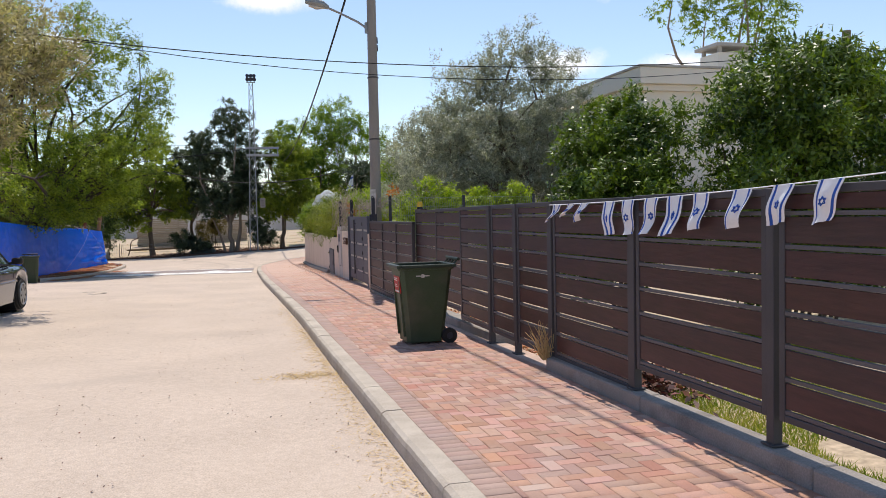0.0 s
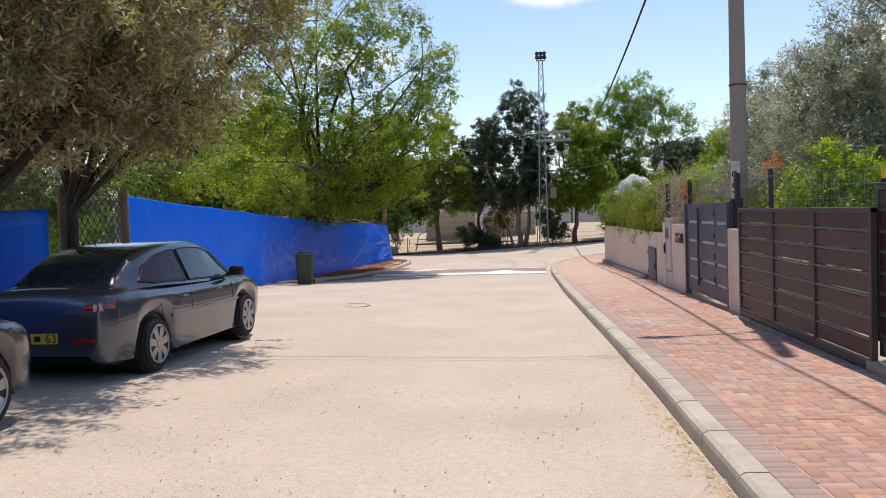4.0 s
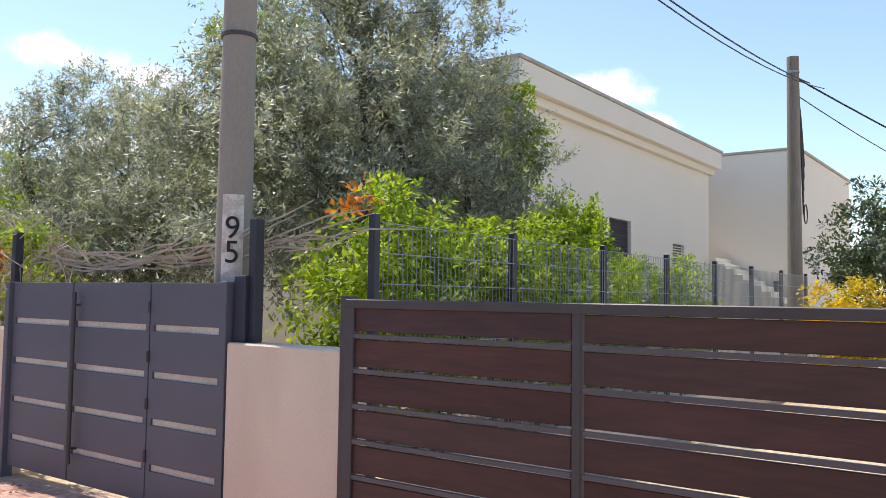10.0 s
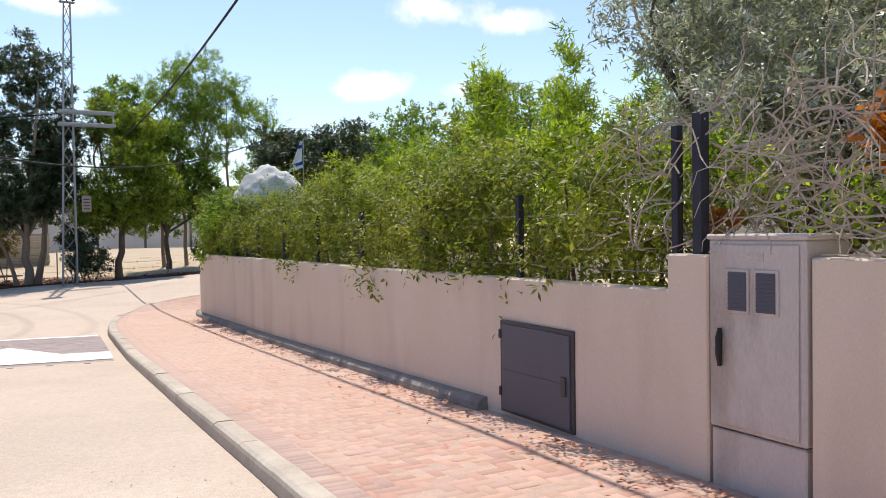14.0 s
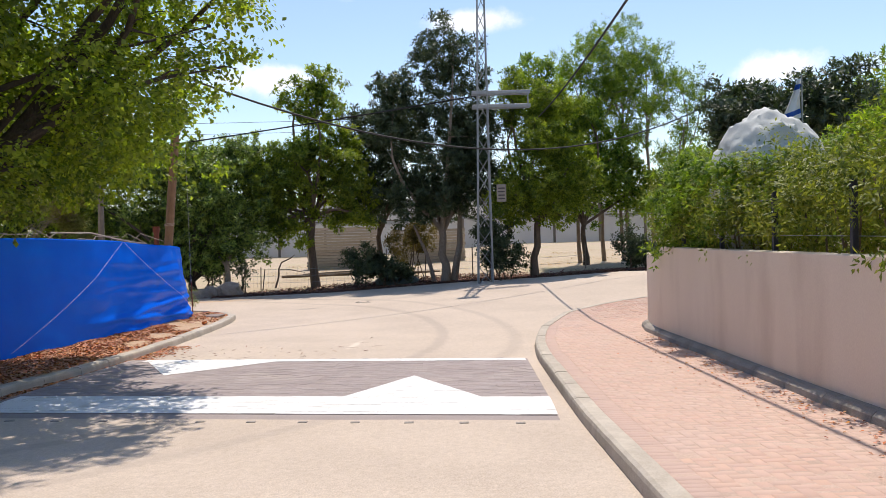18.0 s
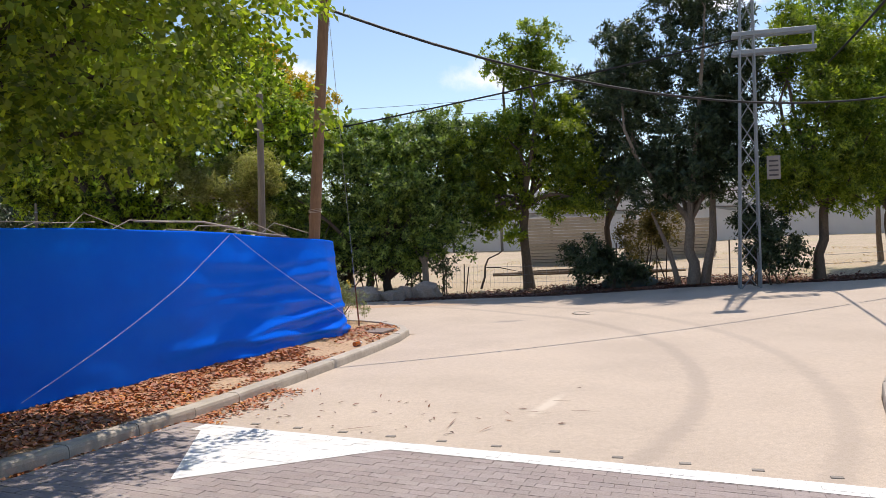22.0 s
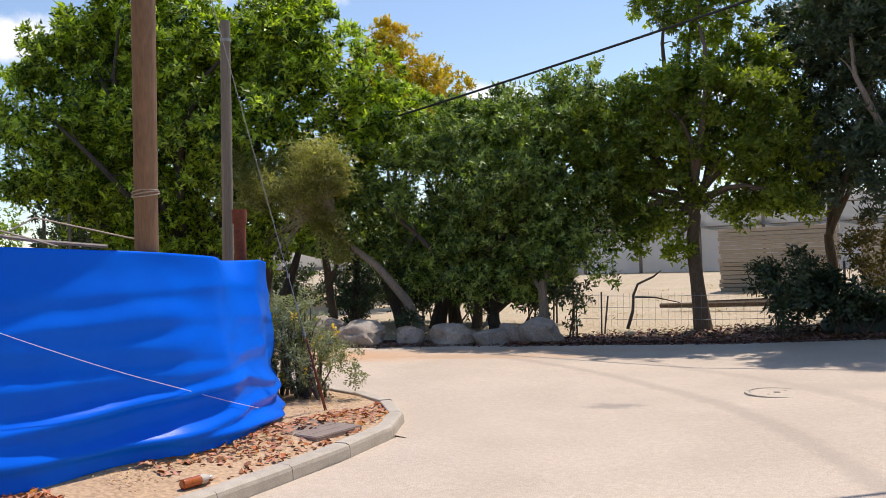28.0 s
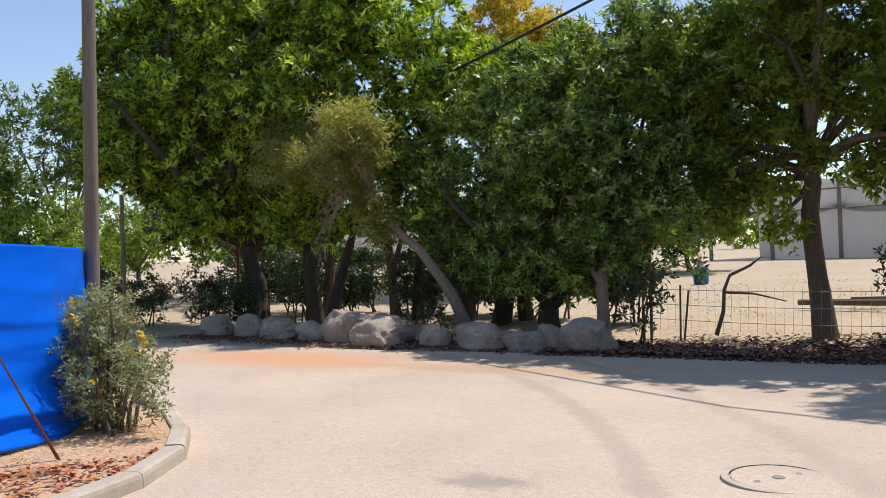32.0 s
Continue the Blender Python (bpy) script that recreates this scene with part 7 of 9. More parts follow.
def mesh_fence(xs, y, z0, z1, label):
    top = thing("mesh_fence", label, "fence")
    for x in xs:
        bm = bmesh.new()
        box(bm, x - .032, x + .032, y - .03, y + .03, z0 - .25, z1 + .06, .005)
        part("post", bm, M["post_dark"], top)
    for a, b in zip(xs, xs[1:]):
        bm = bmesh.new()
        for x in np.arange(a + .06, b - .03, .055):
            bm2 = [(x, y - .035, z0), (x, y - .035, z1)]
            rod(bm, bm2[0], bm2[1], .0036, .0036, 3, False)
        for z in list(np.arange(z0, z1 + .01, (z1 - z0) / 8)):
            rod(bm, (a + .03, y - .041, z), (b - .03, y - .041, z), .004, .004, 3, False)
        part("mesh_panel", bm, M["galvanised"], top)
    return top


mesh_fence([3.95, 5.82, 7.68, 9.52, 11.4, 13.24, 15.14, 17.04], 19.5, .35, 2.08, "galvanised mesh fence with dark blue-grey posts along the driveway")
bm = bmesh.new()
fb = thing("fence_base_wall", "low plastered base wall under the mesh fence", "wall", kind="structure")
box(bm, 3.82, 17.2, 19.44, 19.62, -.5, .30, .01)
part("core", bm, M["plaster"], fb)
gp = thing("fence_post", "dark blue-grey steel post at the lamp pole", "post")
bm = bmesh.new()
box(bm, 3.66, 3.74, 20.40, 20.48, 1.2, 2.12, .005)
part("shaft", bm, M["post_dark"], gp)
gp = thing("gate_box", "dark steel box column beside the grey gate", "post")
bm = bmesh.new()
box(bm, 3.62, 3.80, 20.46, 20.59, 1.206, 1.70, .006)
part("shaft", bm, M["post_dark"], gp)

# beacon on the post
bc = thing("beacon", "small yellow warning beacon on a black base", "beacon")
bm = bmesh.new()
rod(bm, (3.54, 14.70, 1.769), (3.54, 14.70, 1.81), .055, .053, 14)
part("base", bm, M["trim_black"], bc)
M["amber"] = material("amber", (0.85, 0.50, 0.02), .3, bump=0, coat=.6)
bm = bmesh.new()
rod(bm, (3.54, 14.70, 1.81), (3.54, 14.70, 1.91), .050, .044, 14)
part("lens", bm, M["amber"], bc, smooth=True)


def truck():
    top = thing("truck", "white light truck parked in the driveway", "truck")
    white = M["truck_white"]
    x, y = 12.35, 16.2
    bm = bmesh.new()
    prof = ((0, .55), (0, 1.55), (.30, 2.42), (.42, 2.50), (1.75, 2.52), (1.75, .55))
    a = [bm.verts.new((x + u, y - .95, z)) for u, z in prof]
    b = [bm.verts.new((x + u, y + .95, z)) for u, z in prof]
    bm.faces.new(a)
    bm.faces.new(b[::-1])
    for k in range(6):
        bm.faces.new((a[k], b[k], b[(k + 1) % 6], a[(k + 1) % 6]))
    rounded(bm, .05, 3)
    part("cab", bm, white, top, smooth=True)
    bm = bmesh.new()
    prof = ((.30, 2.52), (.42, 2.95), (.7, 3.15), (1.75, 3.2), (1.75, 2.52))
    a = [bm.verts.new((x + u, y - .85, z)) for u, z in prof]
    b = [bm.verts.new((x + u, y + .85, z)) for u, z in prof]
    bm.faces.new(a)
    bm.faces.new(b[::-1])
    for k in range(5):
        bm.faces.new((a[k], b[k], b[(k + 1) % 5], a[(k + 1) % 5]))
    rounded(bm, .05, 3)
    part("roof_fairing", bm, white, top, smooth=True)
    bm = bmesh.new()
    n = Vector((-.87, 0, .3)).normalized()
    c0, c1 = Vector((x + .0, 0, 1.58)), Vector((x + .285, 0, 2.38))
    q = [bm.verts.new((c.x - .012, y + s, c.z)) for c, s in ((c0, -.84), (c0, .84), (c1, .78), (c1, -.78))]
    bm.faces.new(q)
    part("windscreen", bm, M["car_glass"], top)
    bm = bmesh.new()
    rod(bm, (x - .02, y + .2, 1.62), (x + .08, y - .45, 1.86), .01, .01, 5)
    part("wiper", bm, M["trim_black"], top)
    for s in (-1, 1):
        bm = bmesh.new()
        box(bm, x - .28, x - .18, y + s * 1.12 - .1, y + s * 1.12 + .1, 1.65, 2.15, .04)
        box(bm, x - .28, x - .18, y + s * 1.12 - .1, y + s * 1.12 + .1, 1.42, 1.62, .04)
        rod(bm, (x - .2, y + s * 1.1, 2.2), (x + .3, y + s * .92, 2.32), .018, .018, 6)
        part("mirror", bm, M["trim_black"], top, smooth=True)
    bm = bmesh.new()
    box(bm, x + 1.9, x + 6.2, y - 1.05, y + 1.05, .9, 3.15, .02)
    part("box_body", bm, white, top)
    bm = bmesh.new()
    box(bm, x + .1, x + 6.0, y - .4, y + .4, .45, .9, .02)
    part("chassis", bm, M["trim_black"], top)
    gz = G(x, y)
    for u in (.75, 4.6):
        for s in (-1, 1):
            bm = bmesh.new()
            rod(bm, (x + u, y + s * .7, gz + .40), (x + u, y + s * .95, gz + .40), .40, .40, 20)
            part("wheel", bm, M["rubber"], top, smooth=True)
    return top


M["truck_white"] = material("truck_white", (0.8, 0.8, 0.79), .3, bump=0, coat=.5, vary=(.76, .76, .75), grain_amount=.05)
truck()

# ---- small fixtures on the beige wall ----
M["cabinet"] = material("cabinet", (0.60, 0.545, 0.50), .7, vary=(0.54, 0.49, 0.45), scale=2, grain=60, grain_amount=.12, bump=.1, third=(0.40, 0.34, 0.29), third_scale=2.2, stretch=(1, 1, .4))
cab = thing("meter_cabinet", "weathered pale plastic utility cabinet set into the wall", "cabinet")
bm = bmesh.new()
box(bm, 3.60, 3.98, 25.53, 26.24, -.35, .085, .01)
part("plinth", bm, M["cabinet"], cab)
bm = bmesh.new()
box(bm, 3.585, 3.98, 25.52, 26.245, .10, 1.30, .012)
part("body", bm, M["cabinet"], cab)
bm = bmesh.new()
box(bm, 3.575, 4.0, 25.505, 26.26, 1.30, 1.335, .01)
part("cap", bm, M["cabinet"], cab)
bm = bmesh.new()
box(bm, 3.572, 3.583, 25.56, 26.205, .13, 1.27, .006)
door = part("door", bm, M["cabinet"], cab)
for y in (25.69, 25.905):
    bm = bmesh.new()
    box(bm, 3.562, 3.571, y, y + .18, .84, 1.12, .004)
    part("vent_frame", bm, M["cabinet"], door)
    bm = bmesh.new()
    box(bm, 3.559, 3.5615, y + .02, y + .16, .86, 1.10)
    for k in range(9):
        box(bm, 3.555, 3.559, y + .02, y + .16, .868 + .026 * k, .878 + .026 * k)
    part("vent", bm, M["grey_metal"], door, "grey louvred vent")
bm = bmesh.new()
tube(bm, [(3.555, 26.13, .50), (3.545, 26.13, .58), (3.545, 26.13, .68), (3.555, 26.13, .74)], [.014, .022, .022, .012], 8)
part("latch", bm, M["trim_black"], door, "black latch", smooth=True)
bm = bmesh.new()
box(bm, 3.568, 3.5715, 25.80, 25.98, 1.17, 1.22)
part("label_plate", bm, M["slot"], door, "pale label plate")

M["sign_wood"] = material("sign_wood", (0.13, 0.055, 0.03), .6, vary=(0.09, 0.035, 0.02), scale=8, stretch=(1, .15, 1), grain=30, grain_amount=.35, bump=.3)
sign = thing("name_board", "dark wooden name board with carved pale lettering", "sign")
bm = bmesh.new()
box(bm, 3.535, 3.598, 24.25, 24.85, .812, 1.012, .012)
part("board", bm, M["sign_wood"], sign)
carve = material("carve", (0.72, 0.62, 0.50), .8, bump=0)
word("\u05df\u05e8\u05d9\u05d1", .17, facing(Vector((3.532, 24.66, .90)), math.pi), carve, sign)
word("'\u05e4\u05e9\u05de", .095, facing(Vector((3.532, 24.385, .955)), math.pi), carve, sign)

hatch = thing("wall_hatch", "grey steel hatch door in the low wall", "hatch")
hx = edge_x(LOW_WALL[:8], 28.3)
bm = bmesh.new()
box(bm, hx - .03, hx + .01, 27.72, 28.82, -.30, .545, .004)
part("frame", bm, M["frame_metal"], hatch)
bm = bmesh.new()
box(bm, hx - .042, hx - .028, 27.76, 28.78, -.27, .505, .003)
d = part("door", bm, M["grey_metal"], hatch)
bm = bmesh.new()
box(bm, hx - .048, hx - .0425, 27.78, 28.76, .06, .10, .002)
part("crease", bm, M["grey_metal"], d)
bm = bmesh.new()
box(bm, hx - .06, hx - .0425, 27.80, 27.86, .0, .16, .004)
part("bolt", bm, M["frame_metal"], d)
for z in (-.15, .38):
    bm = bmesh.new()
    rod(bm, (hx - .045, 28.80, z), (hx - .045, 28.80, z + .08), .014, .014, 8)
    part("hinge", bm, M["frame_metal"], hatch)

# posts of the hidden fence on the low wall
hf = thing("hedge_fence", "dark steel fence posts and wires inside the hedge", "fence")
for k in range(9):
    y = 26.72 + 2.05 * k
    x = edge_x(LOW_WALL[:8], max(y, 26.7)) + .16
    bm = bmesh.new()
    box(bm, x - .03, x + .03, y - .03, y + .03, .85 - .007 * (y - 27), (2.1 if k == 0 else 1.72) - .02 * k, .004)
    part("post", bm, M["post_dark"], hf)
for y, z in ((24.02, 1.19), (26.42, 1.19)):
    bm = bmesh.new()
    box(bm, 3.66, 3.74, y - .04, y + .04, z, 2.15, .004)
    part("post", bm, M["post_dark"], hf)
bm = bmesh.new()
for z in (1.05, 1.5):
    tube(bm, [(edge_x(LOW_WALL[:8], y) + .2, y, z) for y in np.arange(26.8, 43.4, 1.0)], .004, 4)
part("wire", bm, M["galvanised"], hf)

# dry vine over the gate and wall
vine = thing("dry_vine", "tangle of pale dry vine stems over gate and wall", "vine")
rr = random.Random(21)
bm = bmesh.new()
for k in range(300):
    c = Vector((3.85 + rr.uniform(-.25, .45), rr.uniform(23.7, 27.4), rr.uniform(1.25, 2.2)))
    pts, dirn = [c], Vector((rr.uniform(-.3, .3), rr.uniform(-1, 1), rr.uniform(-.4, .6)))
    for _ in range(7):
        dirn += Vector((rr.uniform(-.5, .5), rr.uniform(-.6, .6), rr.uniform(-.65, .4)))
        dirn.normalize()
        c = c + dirn * .12
        pts.append(Vector((min(max(c.x, 3.5), 4.6), c.y, max(c.z, 1.22))))
    tube(bm, pts, [.008, .008, .007, .006, .006, .005, .004, .003], 3)
part("tangle", bm, M["twig"], vine)
bm = bmesh.new()
for k in range(12):
    a = Vector((3.9 + rr.uniform(-.1, .2), 24.2 + rr.uniform(-.2, .3), 2.0 + rr.uniform(-.12, .12)))
    b = Vector((3.8 + rr.uniform(-.1, .15), 19.6 + rr.uniform(-.6, 1.6), 2.1 + rr.uniform(-.15, .15)))
    pts = [a.lerp(b, t) + Vector((rr.uniform(-.05, .05), 0, -.22 * math.sin(t * math.pi) + rr.uniform(-.05, .05))) for t in np.linspace(0, 1, 12)]
    tube(bm, pts, [.008] * 11 + [.004], 3)
for k in range(30):
    c = Vector((3.85 + rr.uniform(-.1, .1), rr.uniform(19.5, 24), 1.93 + rr.uniform(-.1, .15)))
    pts = [c, c + Vector((rr.uniform(-.12, .1), rr.uniform(-.2, .2), rr.uniform(-.15, .2))), c + Vector((rr.uniform(-.2, .15), rr.uniform(-.35, .35), rr.uniform(-.4, .25)))]
    tube(bm, pts, [.005, .004, .002], 3)
part("strand", bm, M["twig"], vine)
leaves("foliage", vine, [(3.95, 24.2, 2.05, .25, .5, .2), (4.2, 26.8, 1.7, .4, .6, .4), (4.3, 24.6, 1.6, .3, .5, .35), (4.3, 25.6, 1.5, .3, .5, .25)], M["leaf_bright"], 3200, .08, .035, .14, 51, loose=.7)
leaves("withered_foliage", vine, [(3.9, 25.1, 1.85, .15, .25, .2), (4.0, 26.6, 1.4, .12, .25, .12), (4.05, 19.8, 2.2, .05, .12, .05)], M["leaf_orange"], 700, .09, .04, .12, 52, loose=.7)

# fabric mound and flag in the corner garden
M["fabric"] = material("fabric", (0.62, 0.63, 0.59), .85, vary=(0.52, 0.53, 0.49), scale=3, grain=120, grain_amount=.15, bump=.5, bump_scale=8)
mound = thing("covered_mound", "rounded mound wrapped in pale crumpled fabric above the hedge", "mound")
bm = bmesh.new()
bmesh.ops.create_icosphere(bm, subdivisions=5, radius=1)
for v in bm.verts:
    c = v.co.copy()
    f = 1 + .12 * noise.noise(c * 1.6) + .05 * noise.noise(c * 4.1) - .07 * abs(noise.noise(c * 6.0)) - .05 * abs(noise.noise(c * 13.0 + Vector((3, 1, 2))))
    v.co = Vector((5.35 + c.x * .95 * f, 41.7 + c.y * .9 * f, 1.75 + c.z * 1.22 * f * (1 - .18 * c.x)))
part("cover", bm, M["fabric"], mound, smooth=True)
bm = bmesh.new()
rod(bm, (5.35, 41.7, -.9), (5.35, 41.7, 1.0), .3, .5, 12)
part("core", bm, M["rock"], mound)
M["flag_cloth"] = material("flag_cloth", (0.80, 0.80, 0.80), .8, bump=0, grain_amount=.05, vary=(.74, .75, .77))
M["flag_blue"] = material("flag_blue", (0.02, 0.10, 0.46), .8, bump=0)
fl = thing("flag_on_pole", "white and blue flag hanging limp from a thin pole", "flag")
bm = bmesh.new()
rod(bm, (6.92, 44.0, -.9), (6.92, 44.0, 3.95), .015, .012, 6)
part("pole", bm, M["galvanised"], fl)
bm = bmesh.new()
vs = [[bm.verts.new((6.92 - (.02 + .42 * u * (1 - v * .82)), 44.0 + .05 * math.sin(u * 9 + v * 3), 3.15 + .72 * v - .16 * u * (1 - v))) for v in np.linspace(0, 1, 9)] for u in np.linspace(0, 1, 9)]
for a, b in zip(vs, vs[1:]):
    for k in range(8):
        f = bm.faces.new((a[k], a[k + 1], b[k + 1], b[k]))
        f.material_index = 1 if k in (1, 6) else 0
part("cloth", bm, [M["flag_cloth"], M["flag_blue"]], fl, smooth=True)


# ---- bunting on the wooden fence ----
def bunting():
    line = sag((3.245, 7.80, 1.745), (3.235, 3.0, 1.86), .03, 10)
    bm = bmesh.new()
    tube(bm, line, .004, 4)
    ob = put(bm, M["flag_cloth"], "bunting_string")
    tagged(ob, "thin white string tied along the fence top", "string")
    rr = random.Random(3)
    data = ((7.55, 1.0, .9), (7.22, 1.1, .8), (6.92, .95, .85), (6.42, .30, 1.0), (6.08, .32, 1.0), (5.70, .42, 1.0), (5.36, .45, 1.05), (5.02, .5, .95), (4.55, .55, .95), (4.15, .55, .9), (3.76, .6, .95))
    for k, (y, lean, size) in enumerate(data):
        t = thing("bunting_flag", "small white flag with two blue stripes and a blue star", "flag", "string of small flags")
        zt = float(np.interp(y, [p.y for p in line][::-1], [p.z for p in line][::-1]))
        W, Hh = .21 * size, .30 * size
        n = 11

        def at(u, v, off=0.0):
            """u across the string, v down; the cloth blows along the string."""
            wave = .03 * math.sin(5 * v + k) * v + .02 * math.sin(7 * u + 2 * k) * v
            return Vector((3.228 - off + wave, y - W * (u - .5) * (1 - .2 * v) + .75 * lean * v * Hh, zt - Hh * v * (1 - .42 * lean * lean) + .05 * v * (u - .5) * lean))
        for side in (0,):
            bm = bmesh.new()
            g = [[bm.verts.new(at(i / (n - 1), j / (n - 1))) for j in range(n)] for i in range(n)]
            for i in range(n - 1):
                for j in range(n - 1):
                    f = bm.faces.new((g[i][j], g[i + 1][j], g[i + 1][j + 1], g[i][j + 1]))
                    f.material_index = 1 if i in (1, 8) else 0
            part("cloth", bm, [M["flag_cloth"], M["flag_blue"]], t, smooth=True)
        bm = bmesh.new()
        c = Vector((.5, .5))
        for rot in (0, math.pi):
            tri = [at(.5 + .17 * math.sin(rot + a), .5 + .11 * math.cos(rot + a), .004) for a in (0, 2.0944, 4.1888)]
            for p, q in zip(tri, tri[1:] + tri[:1]):
                rod(bm, p, q, .0035, .0035, 4)
        part("star", bm, M["flag_blue"], t)


bunting()

# ---- the junction: hump, covers, rocks, yard ----
def on_hump(u, v, lift=0.0):
    """A place on the speed table: u from the right kerb to the left one, v from its near to its far edge."""
    a = Vector((1.22, 37.38, 0)).lerp(Vector((-5.75, 38.7, 0)), u)
    b = Vector((1.46, 42.3, 0)).lerp(Vector((-5.5, 43.75, 0)), u)
    p = a.lerp(b, v)
    h = 0.045 * float(smooth01(v / .17) * smooth01((1 - v) / .02))
    p.z = float(road_z(p.x, p.y)) + 0.006 + h + lift
    return p


def hump_patch(name, mat, us, vs, parent, lift, vmax=None, label=""):
    bm = bmesh.new()
    g = [[bm.verts.new(on_hump(u, v if vmax is None else vs[0] + (vmax(u) - vs[0]) * (v - vs[0]) / (vs[-1] - vs[0]), lift)) for v in vs] for u in us]
    for a, b in zip(g, g[1:]):
        for k in range(len(vs) - 1):
            bm.faces.new((a[k], a[k + 1], b[k + 1], b[k]))
    bmesh.ops.remove_doubles(bm, verts=bm.verts, dist=.0004)
    return part(name, bm, mat, parent, label, smooth=True)


hump = thing("speed_hump", "raised speed table of grey-brown pavers with white painted edges", "speed hump", kind="structure")
hump_patch("table", M["hump_bed"], np.linspace(0.0, 1.0, 30), np.linspace(0, 1, 40), hump, -.006)
HUMP_W, HUMP_L = 7.1, 4.75



def clipped(poly, shape):
    """The piece of a flat polygon that lies inside a convex shape given anticlockwise."""
    for (ax, ay), (bx, by) in zip(shape, shape[1:] + shape[:1]):
        out = []
        for (px, py), (qx, qy) in zip(poly, poly[1:] + poly[:1]):
            sp = (bx - ax) * (py - ay) - (by - ay) * (px - ax)
            sq = (bx - ax) * (qy - ay) - (by - ay) * (qx - ax)
            if sp >= 0:
                out.append((px, py))
            if sp * sq < 0:
                k = sp / (sp - sq)
                out.append((px + (qx - px) * k, py + (qy - py) * k))
        poly = out
        if len(poly) < 3:
            return []
    return poly


def area_of(shape):
    s_ = [(u * HUMP_W, v * HUMP_L) for u, v in shape]
    a = sum(p[0] * q[1] - q[0] * p[1] for p, q in zip(s_, s_[1:] + s_[:1]))
    return s_ if a > 0 else s_[::-1]


paint = {"near_stripe": [(0.0, .05), (.985, .05), (.985, .235), (0.0, .235)], "far_stripe": [(.005, .915), (.95, .915), (.95, .972), (.005, .972)],
         "near_triangle": [(.115, .235), (.355, .235), (.247, .585)], "far_triangle": [(.60, .915), (.93, .915), (.80, .60)]}
paint = {k: area_of(v) for k, v in paint.items()}
painted = {k: bmesh.new() for k in paint}
hump_piece = bmesh.new()
brick_me = None
single = 0
for row in range(47):
    for col in range(37):
        a0, b0 = col * .2 - (.1 if row % 2 else 0), row * .1 + .025
        rect = clipped([(a0 + .002, b0 + .002), (a0 + .198, b0 + .002), (a0 + .198, b0 + .098), (a0 + .002, b0 + .098)], [(0.01, 0.0), (HUMP_W - .01, 0.0), (HUMP_W - .01, HUMP_L), (0.01, HUMP_L)])
        if not rect or row < 2:
            continue
        full = [(a0 + .0006, b0 + .0006), (a0 + .1994, b0 + .0006), (a0 + .1994, b0 + .0994), (a0 + .0006, b0 + .0994)]
        j = random.uniform(-.0015, .0015)
        low = [on_hump(p[0] / HUMP_W, p[1] / HUMP_L, -.012) for p in rect]
        top = [on_hump(p[0] / HUMP_W, p[1] / HUMP_L, j) for p in rect]
        own = len(rect) == 4 and 21 <= row < 36 and 4 <= col < 24 and single < 300
        bmx = bmesh.new() if own else hump_piece
        lv, tv_ = [bmx.verts.new(p) for p in low], [bmx.verts.new(p) for p in top]
        bmx.faces.new(tv_)
        for q in range(len(rect)):
            bmx.faces.new((lv[q], lv[(q + 1) % len(rect)], tv_[(q + 1) % len(rect)], tv_[q]))
        if own:
            part("paver", bmx, M["hump_piece"], hump)
            single += 1
        for key, shape in paint.items():
            piece = clipped(full, shape)
            if len(piece) > 2:
                painted[key].faces.new([painted[key].verts.new(on_hump(p[0] / HUMP_W, p[1] / HUMP_L, .0035 + j)) for p in piece])
ob = part("paver_field", hump_piece, M["hump"], hump)
ob["kind"] = "stuff"
for key, bmx in painted.items():
    part(key, bmx, M["white_paint"], hump, "worn white paint on the pavers")
for k in range(11):
    for near in (True, False):
        p = on_hump(.06 + .083 * k, -.03 if near else 1.05)
        bm = bmesh.new()
        z = float(road_z(p.x, p.y))
        box(bm, p.x - .05, p.x + .05, p.y - .03, p.y + .03, z - .01, z + .009, .004)
        part("road_stud", bm, M["plinth"], hump, "dull metal road stud")


def manhole(x, y, r, label):
    t = thing("manhole_cover", label, "manhole cover")
    z = float(road_z(x, y))
    bm = bmesh.new()
    n = 40
    for r0, r1, zz in ((r * .86, r, .010),):
        for k in range(n):
            a, b = 6.2832 * k / n, 6.2832 * (k + 1) / n
            q = [Vector((x + c * math.cos(t_), y + c * math.sin(t_), z + h)) for c, t_, h in ((r0, a, zz), (r1, a, zz), (r1, b, zz), (r0, b, zz))]
            bm.faces.new([bm.verts.new(p) for p in q])
            q2 = [Vector((x + r1 * math.cos(t_), y + r1 * math.sin(t_), z + h)) for t_, h in ((a, zz), (a, -.03), (b, -.03), (b, zz))]
            bm.faces.new([bm.verts.new(p) for p in q2])
    part("frame", bm, M["kerb"], t)
    bm = bmesh.new()
    rod(bm, (x, y, z - .03), (x, y, z + .006), r * .83, r * .83, n)
    part("lid", bm, M["concrete_road"], t)
    bm = bmesh.new()
    rod(bm, (x, y, z), (x, y, z + .012), r * .13, r * .11, 12)
    for k in range(2):
        a = 1.2 + k * math.pi
        rod(bm, (x + r * .5 * math.cos(a), y + r * .5 * math.sin(a), z), (x + r * .5 * math.cos(a), y + r * .5 * math.sin(a), z + .009), r * .06, r * .06, 8)
    part("boss", bm, M["plinth"], t)
    return t


